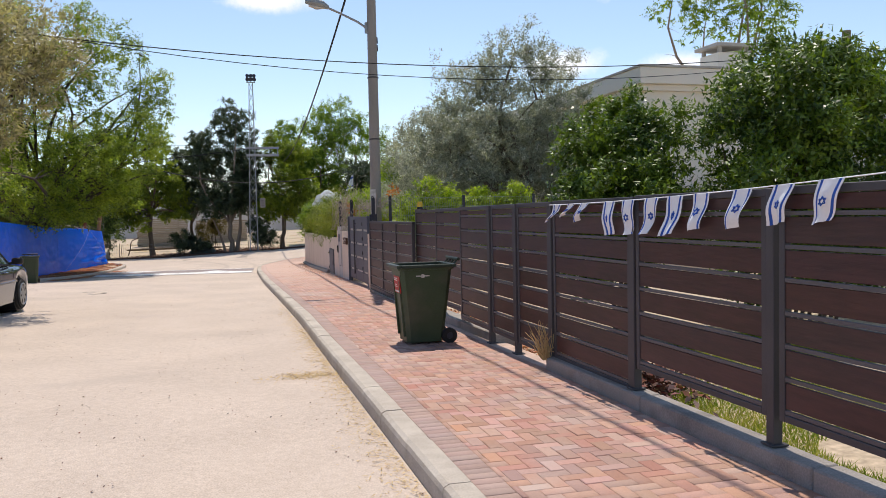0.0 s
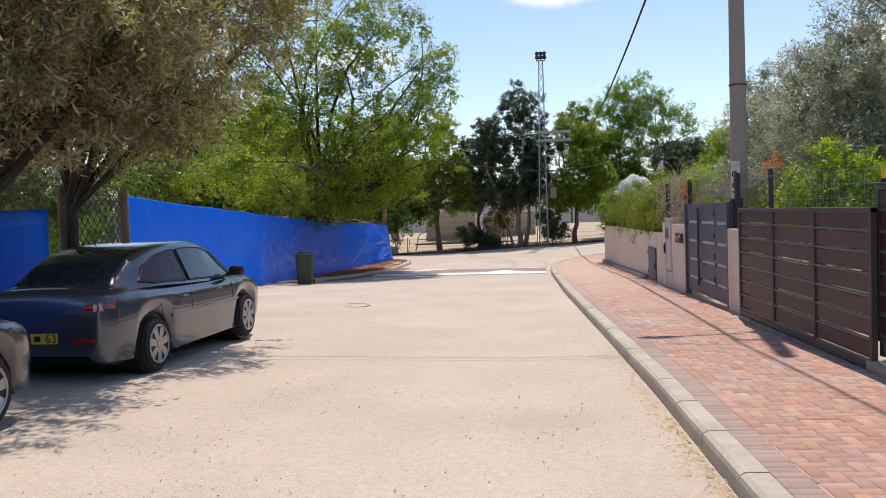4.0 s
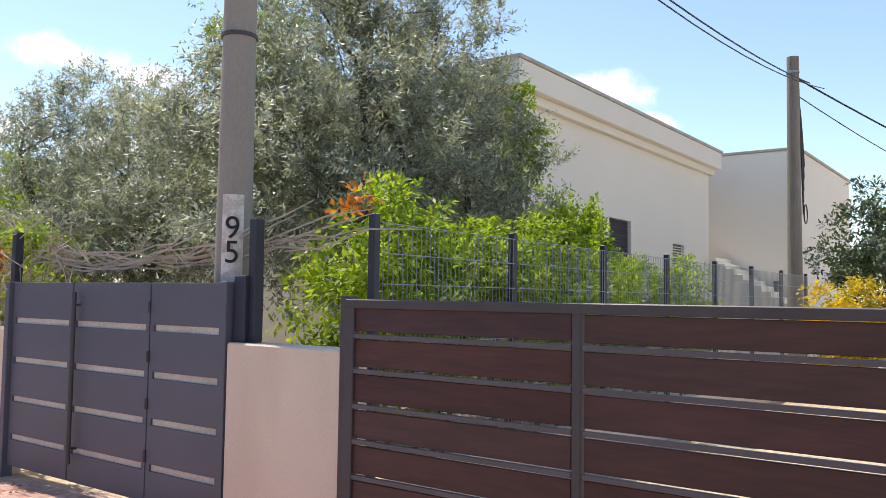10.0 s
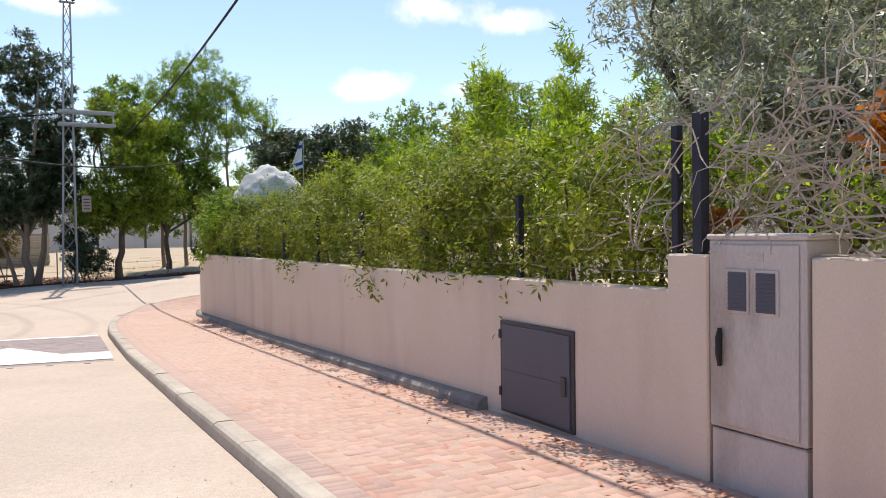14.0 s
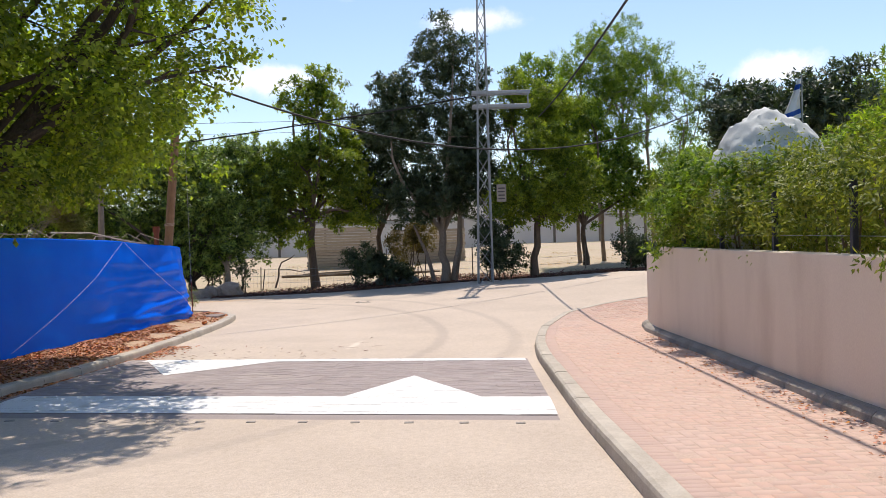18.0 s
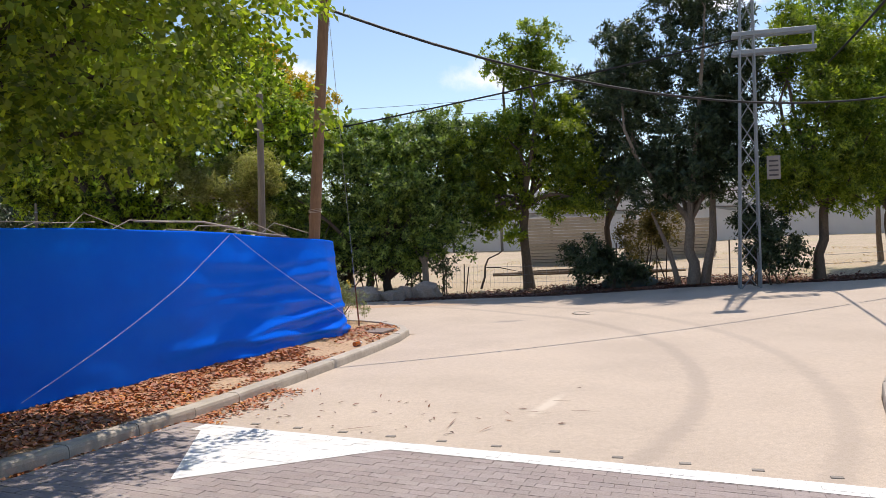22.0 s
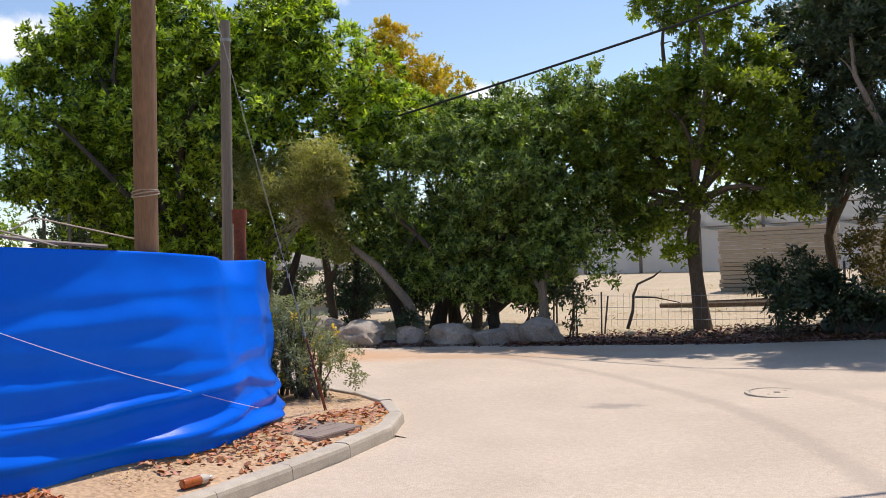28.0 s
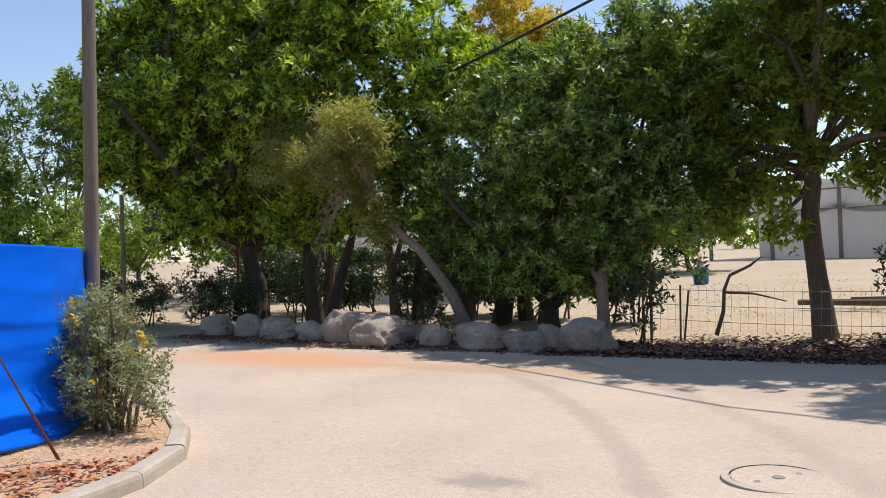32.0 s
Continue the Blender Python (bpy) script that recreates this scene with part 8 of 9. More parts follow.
manhole(-2.22, 56.9, .42, "round concrete manhole cover in the junction")
manhole(-3.45, 23.3, .40, "round concrete manhole cover in the street")
cov = thing("inspection_cover", "rusty brown weathered slatted cover on the sandy verge", "cover")
bm = bmesh.new()
zc = float(verge_z(-6.45, 52.2)) - .02
m = pose(-6.45, 52.2, zc, 0, 0, -6)
box(bm, -.44, .44, -.36, .36, -.06, .035, .008, m)
part("plate", bm, M.setdefault("cover_metal", material("cover_metal", (0.30, 0.23, 0.19), .8, vary=(0.23, 0.175, 0.145), scale=5, grain=40, grain_amount=.3, bump=.4)), cov)
bm = bmesh.new()
for k in range(5):
    box(bm, -.43 + .175 * k, -.43 + .175 * k + .165, -.35, .35, .034, .040, .003, m)
part("plank", bm, M["cover_metal"], cov)


def rock(x, y, w, h, d, seed):
    bm = bmesh.new()
    bmesh.ops.create_icosphere(bm, subdivisions=4, radius=1)
    z = G(x, y)
    for v in bm.verts:
        c = v.co.copy()
        o = Vector((seed * 3.7, seed, 0))
        f = 1 + .26 * noise.noise(c * 1.1 + o) + .13 * noise.cell(c * 1.6 + o) * .6 + .12 * (noise.ridged_multi_fractal(c * 1.5 + o, 1.0, 2.0, 4, 1.0, 2.0) - 1) + .04 * noise.noise(c * 9 + o)
        q = Vector((math.copysign(abs(c.x) ** .82, c.x), math.copysign(abs(c.y) ** .82, c.y), math.copysign(abs(c.z) ** .8, c.z))) * f
        q = Euler((.3 * math.sin(seed * 2.1), .35 * math.cos(seed * 1.7), seed * 1.9)).to_matrix() @ q
        v.co = Vector((x + q.x * w / 2, y + q.y * d / 2, z + h * .30 + q.z * h * .58))
    ob = put(bm, M["rock"], "boulder", smooth=True)
    return tagged(ob, "rough pale grey limestone boulder at the street edge", "boulder", "row of boulders")


for k, (x, y, w, h) in enumerate(((-17.2, 61.2, .85, .62), (-16.1, 61.3, 1.2, .55), (-15.05, 61.5, .8, .5), (-14.0, 61.7, 1.25, .85), (-12.75, 61.6, 1.3, .72), (-11.65, 62.2, .75, .5), (-10.5, 62.4, 1.15, .62), (-9.55, 62.5, .8, .45), (-9.15, 62.8, .6, .55), (-8.45, 63.0, 1.0, .72), (-18.4, 61.0, .9, .6), (-13.3, 62.5, .9, .5))):
    rock(x, y + .15, w, h, w * .75, k + 1)

stump = thing("sawn_trunk", "short pale sawn tree trunk beside the boulders", "tree trunk")
bm = bmesh.new()
tube(bm, [(-8.75, 64.1, -1.1), (-8.73, 64.1, -.4), (-8.78, 64.15, .2), (-8.6, 64.2, .55)], [.15, .12, .11, .05], 9)
tube(bm, [(-8.75, 64.1, 0), (-8.95, 64.1, .3), (-9.1, 64.1, .5)], [.08, .06, .03], 7)
part("bole", bm, M["bark_light"], stump, smooth=True)

br = thing("dead_branch", "crooked dead branch standing in the stubble", "branch")
bm = bmesh.new()
tube(bm, [(-6.9, 65.1, -1.0), (-6.75, 65.1, -.55), (-6.72, 65.1, -.15), (-6.6, 65.1, .12), (-6.2, 65.1, .3), (-6.0, 65.1, .45)], [.045, .04, .035, .03, .025, .012], 6)
tube(bm, [(-6.68, 65.1, -.2), (-6.2, 65.2, -.22), (-5.6, 65.2, -.35)], [.025, .02, .01], 5)
part("wood", bm, M["bark"], br)
for k, (x, dx) in enumerate(((-7.4, .12), (-7.48, .03))):
    st = thing("stake", "thin dark stake leaning at the field edge", "stake", "stakes at the field edge")
    bm = bmesh.new()
    rod(bm, (x, 64.8, -1.1), (x + dx, 64.8, -.15 + .1 * k), .022, .022, 6)
    part("shaft", bm, M["bark"], st)
lg2 = thing("log", "long fallen log lying in the stubble", "log")
bm = bmesh.new()
tube(bm, [(-7.6, 70.6, -.78), (-4, 70.8, -.72), (0.5, 70.4, -.75)], [.07, .1, .08], 7)
tube(bm, [(-6.6, 71.2, -.72), (-3, 71.3, -.6)], [.05, .06], 6)
part("wood", bm, M["bark"], lg2)

# thin rabbit-wire along the field
wf = thing("wire_fence", "thin sagging wire fence along the field edge", "fence")
bm = bmesh.new()
for z in (-.75, -.45, -.15):
    tube(bm, sag((-8.4, 65.3, z), (-2.0, 66.0, z + .05), .08, 10), .006, 4)
    tube(bm, sag((-2.0, 66.0, z + .05), (7.0, 65.6, z + .2), .08, 10), .006, 4)
for x in np.arange(-8.4, -2, .16):
    rod(bm, (x, 65.35 + .1 * (x + 8.4), -.98), (x + .02, 65.35 + .1 * (x + 8.4), -.12), .0035, .0035, 3, False)
part("wire", bm, M["galvanised"], wf)
for x, y in ((-8.4, 65.3), (-2.0, 66.0), (1.9, 65.9), (7.0, 65.6)):
    bm = bmesh.new()
    rod(bm, (x, y, -1.1), (x, y, .55), .03, .03, 6)
    part("post", bm, M["pole_grey_wood"], wf)

# low covered heap and a barrel in the yard
heap = thing("covered_heap", "low rounded heap under a faded grey-green cover", "covered heap")
M["faded_cover"] = material("faded_cover", (0.13, 0.17, 0.155), .8, vary=(0.085, 0.11, 0.10), scale=3, grain=40, grain_amount=.25, bump=.4, bump_scale=9)
bm = bmesh.new()
bmesh.ops.create_icosphere(bm, subdivisions=4, radius=1)
for v in bm.verts:
    c = v.co.copy()
    f = 1 + .12 * noise.noise(c * 1.8) - .06 * abs(noise.noise(c * 5.0))
    v.co = Vector((-1.5 + c.x * 1.0 * f, 65.5 + c.y * .6 * f, G(-1.75, 65.3) + .12 + max(c.z, -.3) * .42 * f))
part("cover", bm, M["faded_cover"], heap, smooth=True)
barrel = thing("barrel", "small blue plastic barrel far off in the yard", "barrel")
M["barrel_blue"] = material("barrel_blue", (0.02, 0.12, 0.42), .5, bump=0)
bm = bmesh.new()
bz = G(-14.6, 79)
tube(bm, [(-14.6, 79, bz), (-14.6, 79, bz + .06), (-14.6, 79, bz + .3), (-14.6, 79, bz + .55), (-14.6, 79, bz + .62)], [.24, .27, .285, .27, .24], 16)
part("body", bm, M["barrel_blue"], barrel, smooth=True)
bm = bmesh.new()
rod(bm, (-14.6, 79, bz + .62), (-14.6, 79, bz + .67), .25, .25, 16)
part("lid", bm, M["barrel_blue"], barrel)

# timber stacks in the yard
M["plank"] = material("plank", (0.52, 0.44, 0.34), .85, vary=(0.43, 0.36, 0.27), scale=2, stretch=(.15, 1, 1), grain=30, grain_amount=.25, bump=.2, island=.5, pick="object")
for x0, n, length in ((-7.6, 15, 4.4), (-2.4, 13, 4.6)):
    stack = thing("timber_stack", "tall neat stack of pale sawn timber beams", "timber stack", "timber stacks")
    zb = G(x0, 80)
    me = None
    for k in range(n):
        for row in range(3):
            bm = bmesh.new()
            j = random.uniform(-.06, .06)
            box(bm, x0 + j, x0 + length + j, 79.6 + row * .34, 79.92 + row * .34, zb + .172 * k, zb + .172 * k + .15, .008)
            part("beam", bm, M["plank"], stack)

# greenhouse with white side sheets and grey net roof
M["net"] = leaf_material("net", (0.62, 0.62, 0.605), (0.72, 0.72, 0.70), .8, rough=.8, scale=.5, tint=(1, 1, 1))
M["sheet_white"] = leaf_material("sheet_white", (0.84, 0.85, 0.87), (0.90, 0.91, 0.92), .7, rough=.6, scale=.5, tint=(1, 1, 1))
gh = thing("greenhouse", "long greenhouse with white side sheets and a grey net roof", "greenhouse")
for k in range(18):
    x = -25.0 + k * 4.0
    z = -.45
    bm = bmesh.new()
    box(bm, x - .09, x + .09, 99.85, 100.05, z - .4, 4.2, .01)
    part("post", bm, M["pole_grey_wood"], gh)
    bm = bmesh.new()
    vs = [[bm.verts.new((x + .1 + 3.8 * i / 16, 100.06 + .025 * math.sin(i * 1.57 + j), z + (2.9 + .05 * math.sin(i * .7)) * j / 6)) for j in range(7)] for i in range(17)]
    for a, b in zip(vs, vs[1:]):
        for q in range(6):
            bm.faces.new((a[q], b[q], b[q + 1], a[q + 1]))
    if x > -24:
        part("side_sheet", bm, M["sheet_white"], gh, smooth=True)
    else:
        bm.free()
    bm = bmesh.new()
    rows = 9
    vs = [[bm.verts.new((x + 4.0 * i / 10, 99.6 + 7 * j / rows, 2.45 + 2.4 * (j / rows) ** .7 - .35 * math.sin(math.pi * i / 10))) for j in range(rows + 1)] for i in range(11)]
    for a, b in zip(vs, vs[1:]):
        for q in range(rows):
            bm.faces.new((a[q], b[q], b[q + 1], a[q + 1]))
    ob = part("net_roof", bm, M["net"], gh, smooth=True)
    ob.modifiers.new("thick", "SOLIDIFY").thickness = .01
bm = bmesh.new()
box(bm, -25, 47, 107, 107.2, -.9, 4.6)
part("rear_wall", bm, M["white_wall"], gh)
bm = bmesh.new()
for z in (2.45, 3.6):
    rod(bm, (-25, 99.8, z), (47, 99.8, z), .05, .05, 6)
part("girt", bm, M["pole_grey_wood"], gh)
shade = thing("shade_net", "sagging pale shade net on poles among the trees", "shade net")
bm = bmesh.new()
vs = [[bm.verts.new((-30 + 10 * i / 14, 72 + 6 * j / 8, 1.7 - .9 * i / 14 + .5 * math.sin(j) * .3 - .5 * math.sin(math.pi * i / 14))) for j in range(9)] for i in range(15)]
for a, b in zip(vs, vs[1:]):
    for q in range(8):
        bm.faces.new((a[q], b[q], b[q + 1], a[q + 1]))
ob = part("net", bm, M["net"], shade, smooth=True)
ob.modifiers.new("thick", "SOLIDIFY").thickness = .01
for x, y, z in ((-30, 72, 1.7), (-20, 72, .9), (-30, 78, 1.7), (-20, 78, .9)):
    bm = bmesh.new()
    rod(bm, (x, y, -1.1), (x, y, z), .04, .04, 6)
    part("pole", bm, M["pole_grey_wood"], shade)
dist = thing("far_woods", "distant line of green trees across the fields", "woods", kind="stuff")
rr = random.Random(8)
blobs = []
for k in range(64):
    a = rr.uniform(-2.2, 1.5)
    d = rr.uniform(125, 150)
    blobs.append((d * math.sin(a) * 1.1, 35 + d * math.cos(a), rr.uniform(.5, 2.4), rr.uniform(4, 8), rr.uniform(3, 5), rr.uniform(2.2, 4.6)))
leaves("canopy", dist, blobs, M["leaf_hedge"], 60000, .85, .5, 1.6, 77, tri=True)

# flowering bush by the corner
shrub("flowering_bush", "grey-green bush with small yellow flowers at the tarpaulin corner", [(-8.35, 54.35, -.35, .66, .55, .6), (-8.0, 54.2, -.55, .6, .5, .45), (-8.75, 54.4, -.05, .55, .45, .55), (-8.35, 54.3, .12, .46, .4, .45), (-8.95, 54.2, -.4, .5, .4, .55)], M["leaf_sage"] if "leaf_sage" in M else M.setdefault("leaf_sage", leaf_material("leaf_sage", (0.16, 0.185, 0.09), (0.36, 0.37, 0.21), .3)), 13000, .055, .02, .18, 53, loose=.6, stems=8)
fb2 = bpy.data.objects["flowering_bush"]
leaves("flower", fb2, [(-8.35, 54.3, -.2, .75, .6, .75)], M["leaf_flower"] if "leaf_flower" in M else M.setdefault("leaf_flower", leaf_material("leaf_flower", (0.62, 0.42, 0.02), (0.75, 0.52, 0.03), .3)), 260, .05, .05, .3, 54, fill=0, loose=.2)["kind"] = "stuff"
anchor = thing("guy_anchor", "rusty anchor rods of a guy wire in the sandy verge", "anchor")
ga, gb = Vector((-7.2, 53.4, -1.0)), Vector((-6.24, 49.92, 5.6))
for k in range(2):
    bm = bmesh.new()
    rod(bm, ga + Vector((.02 * k, .01 * k, -.06)), ga.lerp(gb, .15) + Vector((.01 * k, 0, 0)), .010, .008, 6)
    part("rod", bm, M["rust"], anchor)
bm = bmesh.new()
tube(bm, [ga.lerp(gb, .14), ga.lerp(gb, .5), gb], .005, 5)
part("wire", bm, M["galvanised"], anchor)
for t in (.16, .21, .27):
    q = ga.lerp(gb, t)
    bm = bmesh.new()
    rod(bm, q - Vector((.0, 0, .025)), q + Vector((0, 0, .025)), .016, .016, 6)
    part("clamp", bm, M["galvanised"], anchor)
bottle = thing("plastic_bottle", "discarded plastic bottle with amber dregs on the verge", "bottle")
BA, BB = Vector((-5.91, 49.85, 0)), Vector((-5.88, 50.16, 0))
BA.z, BB.z = at_z(BA.x, BA.y) + .035, at_z(BB.x, BB.y) + .035
bm = bmesh.new()
tube(bm, [BA, BA.lerp(BB, .03), BA.lerp(BB, .35), BA.lerp(BB, .38), BA.lerp(BB, .6)], [.03, .042, .043, .04, .042], 14)
part("body", bm, M["bottle_amber"] if "bottle_amber" in M else M.setdefault("bottle_amber", material("bottle_amber", (0.50, 0.13, 0.02), .2, vary=(0.36, 0.08, 0.015), bump=0, spec=.6)), bottle, "amber coloured lower half", smooth=True)
bm = bmesh.new()
tube(bm, [BA.lerp(BB, .6), BA.lerp(BB, .78), BA.lerp(BB, .9), BA.lerp(BB, .92)], [.0415, .041, .017, .016], 14)
part("shoulder", bm, M["slot"], bottle, smooth=True)
bm = bmesh.new()
rod(bm, BA.lerp(BB, .92), BB, .018, .018, 12)
part("cap", bm, M["flag_cloth"], bottle)


# cords over the tarpaulin
def tarp_x(y):
    return edge_x(TARP_LINE[:9], y)


for name, a, b in (("cord", (47.2, 1.2), (43.4, -.70)), ("cord", (47.3, 1.2), (51.6, -.62))):
    bm = bmesh.new()
    pts = []
    for t in np.linspace(0, 1, 20):
        y = a[0] + (b[0] - a[0]) * t
        z = a[1] + (b[1] - a[1]) * t - .12 * math.sin(math.pi * t)
        h = (z + 1.0) / 1.9
        pts.append((tarp_x(y) + .10 + .10 * max(0, 1 - h) ** 1.5, y, z))
    tube(bm, pts, .0027, 5)
    ob = put(bm, M["flag_cloth"], name)
    tagged(ob, "thin pale cord tied slack across the tarpaulin", "cord", "cords on the tarpaulin")
frame_t = thing("bent_rods", "loose bent rods and wires above the tarpaulin", "rods")
rr = random.Random(31)
for k in range(9):
    y = 43.5 + .75 * k
    x = tarp_x(min(y, 51.0)) - .2
    tz = tarp_top(y) - .08
    bm = bmesh.new()
    tube(bm, [(x - rr.uniform(.1, .6), y - .6, tz), (x - .3, y, tz + .12 + rr.uniform(0, .25)), (x - rr.uniform(0, .4), y + .9, tz + .08 + rr.uniform(-.05, .12))], .008, 4)
    part("rod", bm, M["twig"], frame_t)
bm = bmesh.new()
tube(bm, [(-8.2, 46.6, 1.46), (-8.0, 48.2, 1.45), (-7.7, 49.8, 1.22), (-7.5, 50.4, 1.16)], .02, 6)
part("rod", bm, M["twig"], frame_t)


# ---- litter, straw, grass ----
def scatter(name, label, n, place, mat, length, width, seed, category, tilt=.35, lift=.012):
    """Small flat pieces lying loose on the ground."""
    r = np.random.default_rng(seed)
    xy, z = place(r, n)
    n = len(xy)
    ang = r.uniform(0, 6.2832, n)
    ax = np.stack([np.cos(ang), np.sin(ang), r.normal(0, tilt, n)], 1)
    ax /= np.linalg.norm(ax, axis=1, keepdims=True)
    up = np.stack([r.normal(0, tilt, n), r.normal(0, tilt, n), np.ones(n)], 1)
    side = np.cross(ax, up)
    side /= np.linalg.norm(side, axis=1, keepdims=True)
    ln, wd = length * r.uniform(.5, 1.3, n)[:, None], width * r.uniform(.6, 1.3, n)[:, None]
    p = np.stack([xy[:, 0], xy[:, 1], z + lift + r.uniform(0, lift, n)], 1)
    v = np.empty((n, 4, 3))
    v[:, 0], v[:, 2] = p - ax * ln / 2, p + ax * ln / 2
    curl = np.array([0, 0, 1.0]) * wd * .25
    v[:, 1], v[:, 3] = p + side * wd / 2 + curl, p - side * wd / 2 + curl
    return tagged(from_arrays(name, v.reshape(-1, 3), np.arange(n * 4).reshape(-1, 4), mat), label, category, kind="stuff")


def verge_place(r, n):
    y = 34.5 + 14.6 * r.beta(1.15, 1.2, n)
    y = np.where(r.random(n) < .04, r.uniform(50, 54.2, n), y)
    l = np.interp(y, [p[1] for p in TARP_LINE[:9]], [p[0] for p in TARP_LINE[:9]]) - .1
    k = np.interp(y, [p[1] for p in KERB_L[:12]], [p[0] for p in KERB_L[:12]]) - .2
    x = l + (k - l) * r.beta(1.1, 1.5, n)
    return np.stack([x, y], 1), verge_z(x, y)


def kerb_gutter(r, n):
    y = r.uniform(36, 46, n)
    x = np.interp(y, [p[1] for p in KERB_L[:12]], [p[0] for p in KERB_L[:12]]) + np.abs(r.normal(0, .22, n))
    return np.stack([x, y], 1), road_z(x, y)


def far_place(r, n):
    x = r.uniform(-9, 13, n)
    y = np.interp(x, (-10, -7, -4, 1, 5, 9, 20), (62.2, 63.3, 64.2, 64.4, 63.0, 62.7, 65)) + r.beta(1.5, 2.4, n) * 3.0 - .55
    return np.stack([x, y], 1), ground_z(x, y) + .03


def road_twigs(r, n):
    x, y = r.normal(-3.3, 1.2, n), r.normal(44.6, .8, n)
    return np.stack([x, y], 1), road_z(x, y)


def gutter_right(r, n):
    y = 3.5 + 15 * r.beta(1, 1.6, n)
    x = np.interp(y, [p[1] for p in KERB_R[:9]], [p[0] for p in KERB_R[:9]]) - np.abs(r.normal(0, .13, n)) - .02
    return np.stack([x, y], 1), road_z(x, y)


def pave_leaves(r, n):
    y = r.uniform(23, 44, n)
    w = np.interp(y, (23, 26.6, 33, 40, 44), (3.55, 3.5, 3.65, 3.95, 4.1))
    x = w - np.abs(r.normal(.1, .32, n))
    return np.stack([x, y], 1), pave_z(x, y)


def rocks_soil(r, n):
    x = r.uniform(-19, -7.5, n)
    y = np.interp(x, (-19, -17, -12.7, -10, -7), (60.4, 60.8, 61.6, 62.6, 63.6)) + r.normal(.3, .45, n)
    return np.stack([x, y], 1), ground_z(x, y) + .05


scatter("leaf_litter", "thick rust-brown dry leaf litter on the verge", 22000, verge_place, M["litter"], .095, .055, 1, "leaf litter")
scatter("leaf_litter", "dry brown leaves in the gutter", 2400, kerb_gutter, M["litter"], .08, .045, 2, "leaf litter", .25)
scatter("leaf_litter", "dark brown leaf litter under the far trees", 24000, far_place, M["litter_dark"], .12, .07, 3, "leaf litter")
def far_verge(r, n):
    x = r.uniform(-9, 13, n)
    y = np.array([far_edge(a) for a in x]) + np.abs(r.normal(0, .5, n)) - .12
    return np.stack([x, y], 1), np.maximum(ground_z(x, y), road_z(x, y)) + .03


scatter("leaf_litter", "rust-brown dry leaves along the far street edge", 9000, far_verge, M["litter_rust"], .10, .06, 28, "leaf litter")
scatter("leaf_litter", "dark leaves round the boulders", 5000, rocks_soil, M["litter_dark"], .1, .06, 9, "leaf litter")
scatter("leaf_litter", "small dry leaves on the brick pavement by the wall", 900, pave_leaves, M["litter"], .05, .03, 4, "leaf litter", .2, .008)
scatter("twig_litter", "twigs and pods lying on the street", 45, road_twigs, M["litter_dark"], .10, .025, 5, "twigs", .15, .008)
scatter("twig_litter", "long thin twigs lying on the street", 8, road_twigs, M["litter_dark"], .5, .012, 6, "twigs", .05, .01)


def corner_place(r, n):
    x, y = r.uniform(-8.6, -5.9, n), r.uniform(49.5, 54.6, n)
    k = np.interp(y, (49, 51.6, 52.9, 54.05, 54.62), (-5.75, -5.85, -6.0, -6.6, -7.3))
    keep = x < k - .05
    return np.stack([x, y], 1)[keep], verge_z(x, y)[keep]


scatter("wood_chips", "straw and pale chips on the sandy corner", 5200, corner_place, M["straw"], .055, .010, 21, "chips", .3, .008)
scatter("leaf_litter", "scattered red-brown crumbs on the sandy corner", 700, corner_place, M["litter"], .035, .022, 22, "leaf litter", .3, .006)


def street_grit(r, n):
    y = 4 + 26 * r.beta(1.2, 1.5, n)
    x = r.uniform(-5.5, 1.2, n)
    keep = np.sin(x * 1.9 + y * .8) * np.sin(y * 1.3 - x * .7) + r.normal(0, .35, n) > .1
    return np.stack([x, y], 1)[keep], road_z(x, y)[keep]


def fence_mulch(r, n):
    x, y = 3.45 + np.abs(r.normal(0, .7, n)), r.uniform(8.2, 15.5, n)
    return np.stack([x, y], 1), ground_z(x, y) + .01


scatter("leaf_litter", "orange-brown mulch of dry leaves behind the wooden fence", 6000, fence_mulch, M["litter"], .06, .035, 25, "leaf litter")
# debris behind the near panel, laid thick and dark to stand partly for shadow
def fence_debris(r, n):
    x, y = 3.5 + np.abs(r.normal(0, .45, n)), r.normal(7.6, .45, n)
    return np.stack([x, y], 1), ground_z(x, y) + r.uniform(0, .14, n)


scatter("twig_litter", "dark twigs and leaves under the fence, partly standing in for shadow", 3600, fence_debris, M["litter_dark"], .12, .05, 26, "twigs", .5, .02)
weed = thing("dry_weed", "dry straw-coloured weed caught at a fence post", "weed")
bm = bmesh.new()
rr = random.Random(61)
for _ in range(46):
    a = Vector((3.19 + rr.uniform(-.03, .05), 7.84 + rr.uniform(-.06, .06), at_z(3.2, 7.8) + .1))
    b = a + Vector((rr.uniform(-.16, .06), rr.uniform(-.14, .14), rr.uniform(.1, .42)))
    tube(bm, [a, a.lerp(b, .5) + Vector((rr.uniform(-.04, .04), rr.uniform(-.04, .04), .05)), b], [.005, .004, .002], 3)
part("stalks", bm, M["straw"], weed)
scatter("grit", "dark grit and crumbs lying on the street", 2600, street_grit, M["litter_dark"], .022, .014, 23, "grit", .3, .005)
scatter("grit", "pale grit lying on the street", 2600, street_grit, M["kerb"], .024, .016, 24, "grit", .3, .005)
scatter("straw", "dry straw and chaff along the kerb", 2600, gutter_right, M["straw"], .05, .007, 7, "straw", .2, .006)


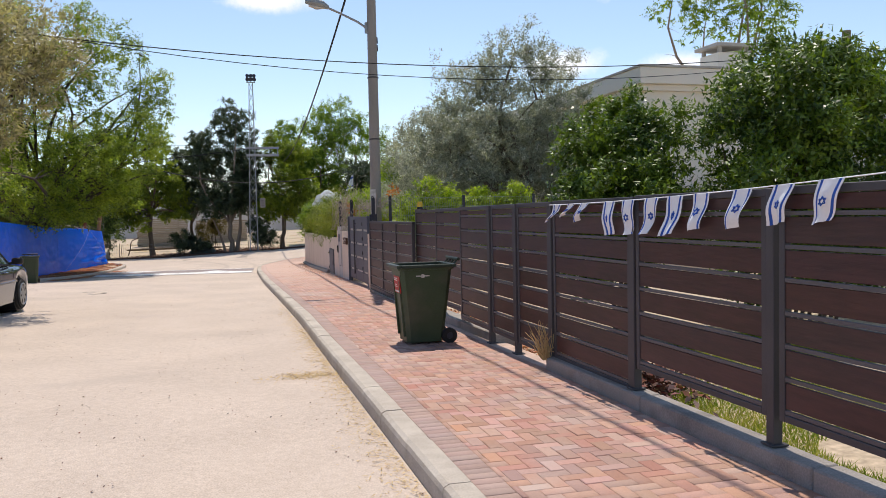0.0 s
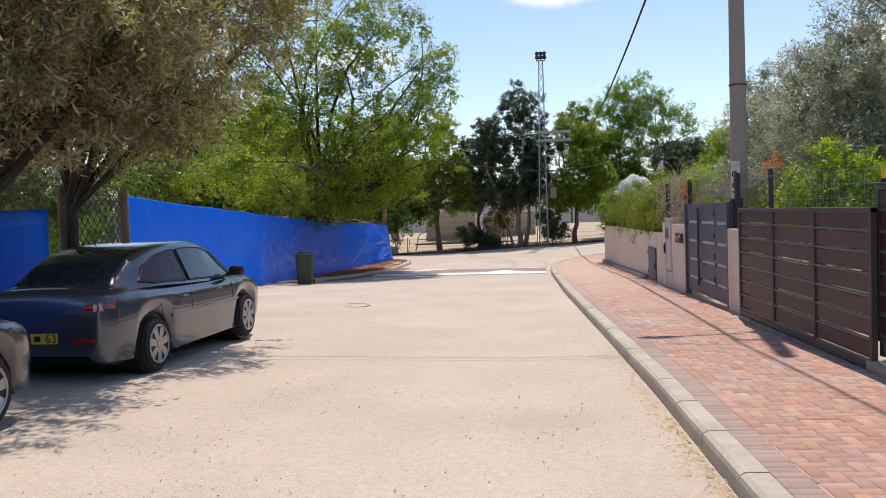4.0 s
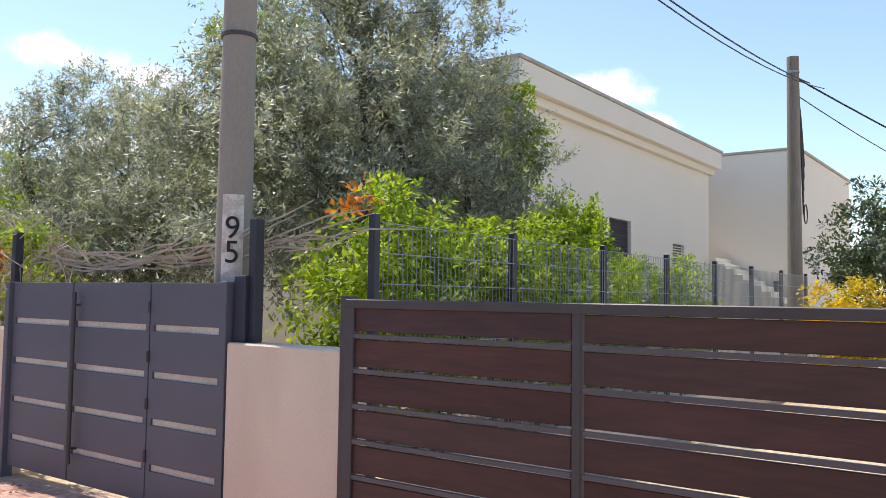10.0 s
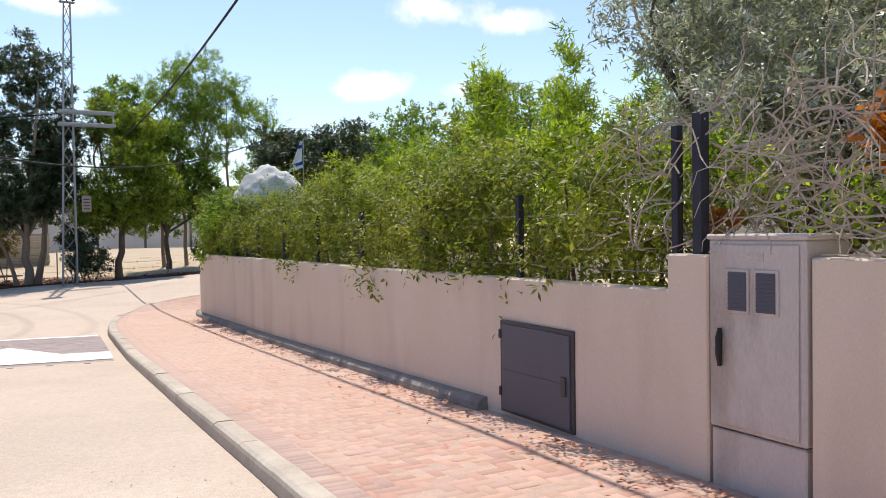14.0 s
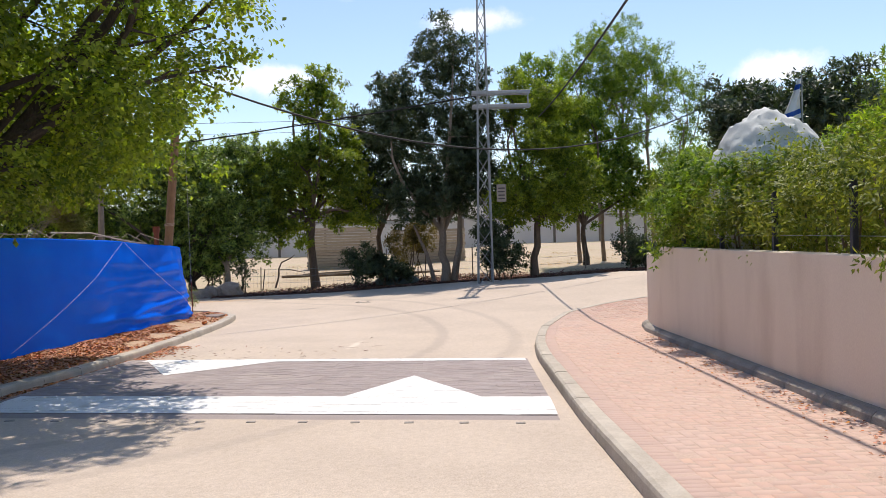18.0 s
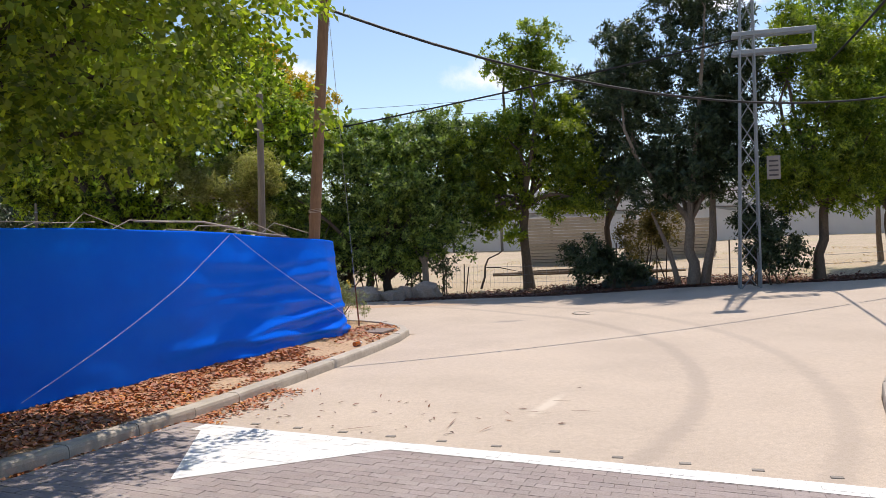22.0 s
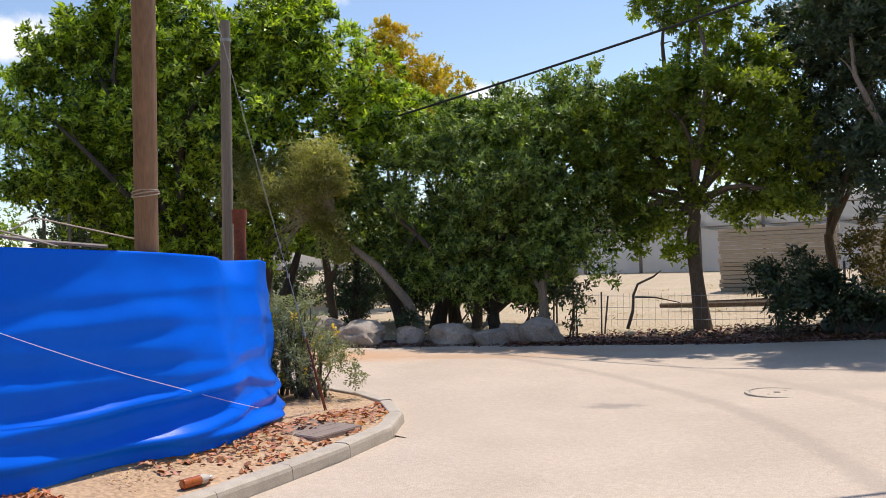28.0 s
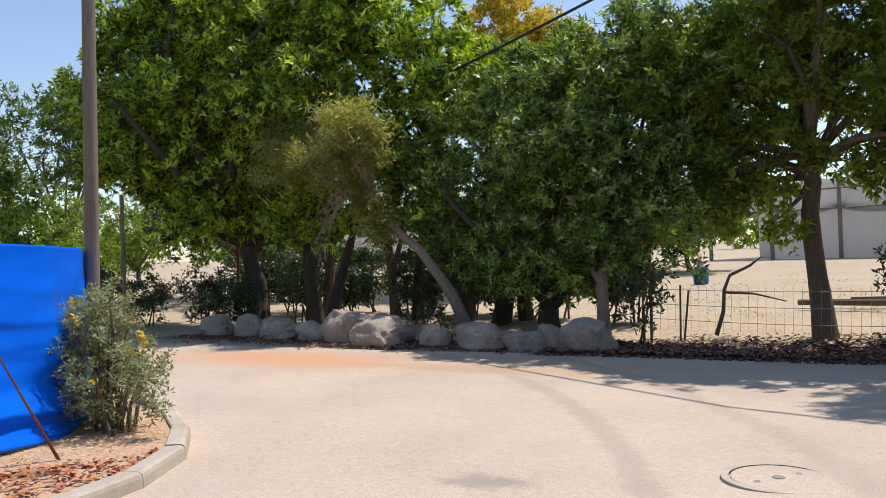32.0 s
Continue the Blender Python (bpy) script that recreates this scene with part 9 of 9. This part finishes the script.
def straw_patch(r, n):
    k = r.random(n) < .55
    x = np.where(k, r.normal(.85, .22, n), r.normal(1.2, .06, n))
    y = np.where(k, r.normal(9.15, .12, n), r.uniform(8.2, 13.5, n))
    return np.stack([x, y], 1), road_z(x, y)


scatter("straw", "small drift of golden chaff on the street", 1500, straw_patch, M["straw"], .045, .008, 27, "straw", .25, .006)


def yard_tufts(r, n):
    x, y = r.uniform(-14, 12, n), r.uniform(66, 84, n)
    keep = np.sin(x * 1.3) * np.sin(y * .9 + x * .4) > .2
    return np.stack([x, y], 1)[keep], ground_z(x, y)[keep]


scatter("stubble", "pale stubble and dry stalks in the yard", 7000, yard_tufts, M["straw"], .16, .02, 8, "stubble", .6, .03)


def grass_blades(name, label, n, x0, x1, y0, y1, height, seed, mat):
    r = np.random.default_rng(seed)
    x, y = r.uniform(x0, x1, n), r.uniform(y0, y1, n)
    keep = np.sin(x * 2.2 + 1) * np.sin(y * 1.7) > -.55
    x, y = x[keep], y[keep]
    n = len(x)
    z = ground_z(x, y)
    a = r.uniform(0, 6.2832, n)
    w = .006
    lean = r.normal(0, .4, (n, 2)) * height
    h = height * r.uniform(.4, 1.2, n)
    v = np.empty((n, 3, 3))
    v[:, 0] = np.stack([x - w * np.cos(a), y - w * np.sin(a), z], 1)
    v[:, 1] = np.stack([x + w * np.cos(a), y + w * np.sin(a), z], 1)
    v[:, 2] = np.stack([x + lean[:, 0], y + lean[:, 1], z + h], 1)
    return tagged(from_arrays(name, v.reshape(-1, 3), np.arange(n * 3).reshape(-1, 3), mat), label, "grass", kind="stuff")


grass_blades("lawn", "dry patchy lawn behind the wooden fence", 62000, 3.42, 6.6, 1.0, 9.0, .075, 10, M["grass"])

# ---- brick pavement, piece by piece ----
def paver_mesh(name, w, l, mat):
    me = bpy.data.meshes.new(name)
    a, b, c, g = w / 2 - .0015, l / 2 - .0015, .0045, .016
    v = [(-a, -b, -g), (a, -b, -g), (a, b, -g), (-a, b, -g), (-a, -b, -c), (a, -b, -c), (a, b, -c), (-a, b, -c), (-a + c, -b + c, 0), (a - c, -b + c, 0), (a - c, b - c, 0), (-a + c, b - c, 0)]
    f = [(8, 9, 10, 11)] + [(4 + k, 4 + (k + 1) % 4, 8 + (k + 1) % 4, 8 + k) for k in range(4)] + [(k, (k + 1) % 4, 4 + (k + 1) % 4, 4 + k) for k in range(4)]
    me.from_pydata(v, [], f)
    me.materials.append(mat)
    return me, np.array(v), np.array(f)


PW, PL = .1, .2
flat, fv, ff = paver_mesh("paver_across", PL, PW, M["paver_piece"])
tall, tv, tf = paver_mesh("paver_along", PW, PL, M["paver_piece"])
edge_me, ev, ef = paver_mesh("paver_edge", PL, PW, M["paver_edge"])
field_v, field_f, edge_v, edge_f = [], [], [], []
count = 0
r = np.random.default_rng(5)
x_first = 1.64
for b in range(int(3.2 / PW), int(53.0 / PW)):
    y0 = b * PW
    xk, xw = edge_x(KERB_R, y0) + .2, wall_x(y0) - (.14 if y0 < 14 or y0 > 27 else .0)
    # soldier course beside the kerb
    p = Vector((xk + PL / 2 + .004, y0 + PW / 2, 0))
    p.z = at_z(p.x, p.y) + r.normal(0, .0012)
    edge_f.append(ef + len(edge_v) * 12)
    edge_v.append(ev + np.array(p))
    for a in range(-4, 34 if y0 < 45 else 110):
        t = (a + b) % 4
        if t in (1, 3):
            continue
        cx = x_first + a * PW
        w2, l2 = (PL, PW) if t == 0 else (PW, PL)
        p = Vector((cx + w2 / 2, y0 + l2 / 2, 0))
        lo, hi = max(p.x - w2 / 2, xk + PL + .004), min(p.x + w2 / 2, xw + .03)
        if hi - lo < .03:
            continue
        if hi - lo < w2 - .001:
            p.x = (lo + hi) / 2
            p.z = at_z(p.x, p.y) + r.normal(0, .0016)
            vv_, ff_ = (fv, ff) if t == 0 else (tv, tf)
            field_f.append(ff_ + len(field_v) * 12)
            field_v.append(vv_ * np.array([(hi - lo) / w2, 1, 1]) + np.array(p))
            continue
        p.z = at_z(p.x, p.y) + r.normal(0, .0016)
        if 4.3 < y0 < 7.6 and count < 300:
            ob = new("paver", flat if t == 0 else tall)
            ob.location = p
            ob.parent = pavement
            count += 1
        else:
            vv_, ff_ = (fv, ff) if t == 0 else (tv, tf)
            field_f.append(ff_ + len(field_v) * 12)
            field_v.append(vv_ + np.array(p))
ob = from_arrays("paver_field", np.concatenate(field_v), np.concatenate(field_f), M["paver"], pavement)
ob["kind"] = "stuff"
ob = from_arrays("soldier_course", np.concatenate(edge_v), np.concatenate(edge_f), M["paver_edge"], pavement)
ob["kind"] = "stuff"
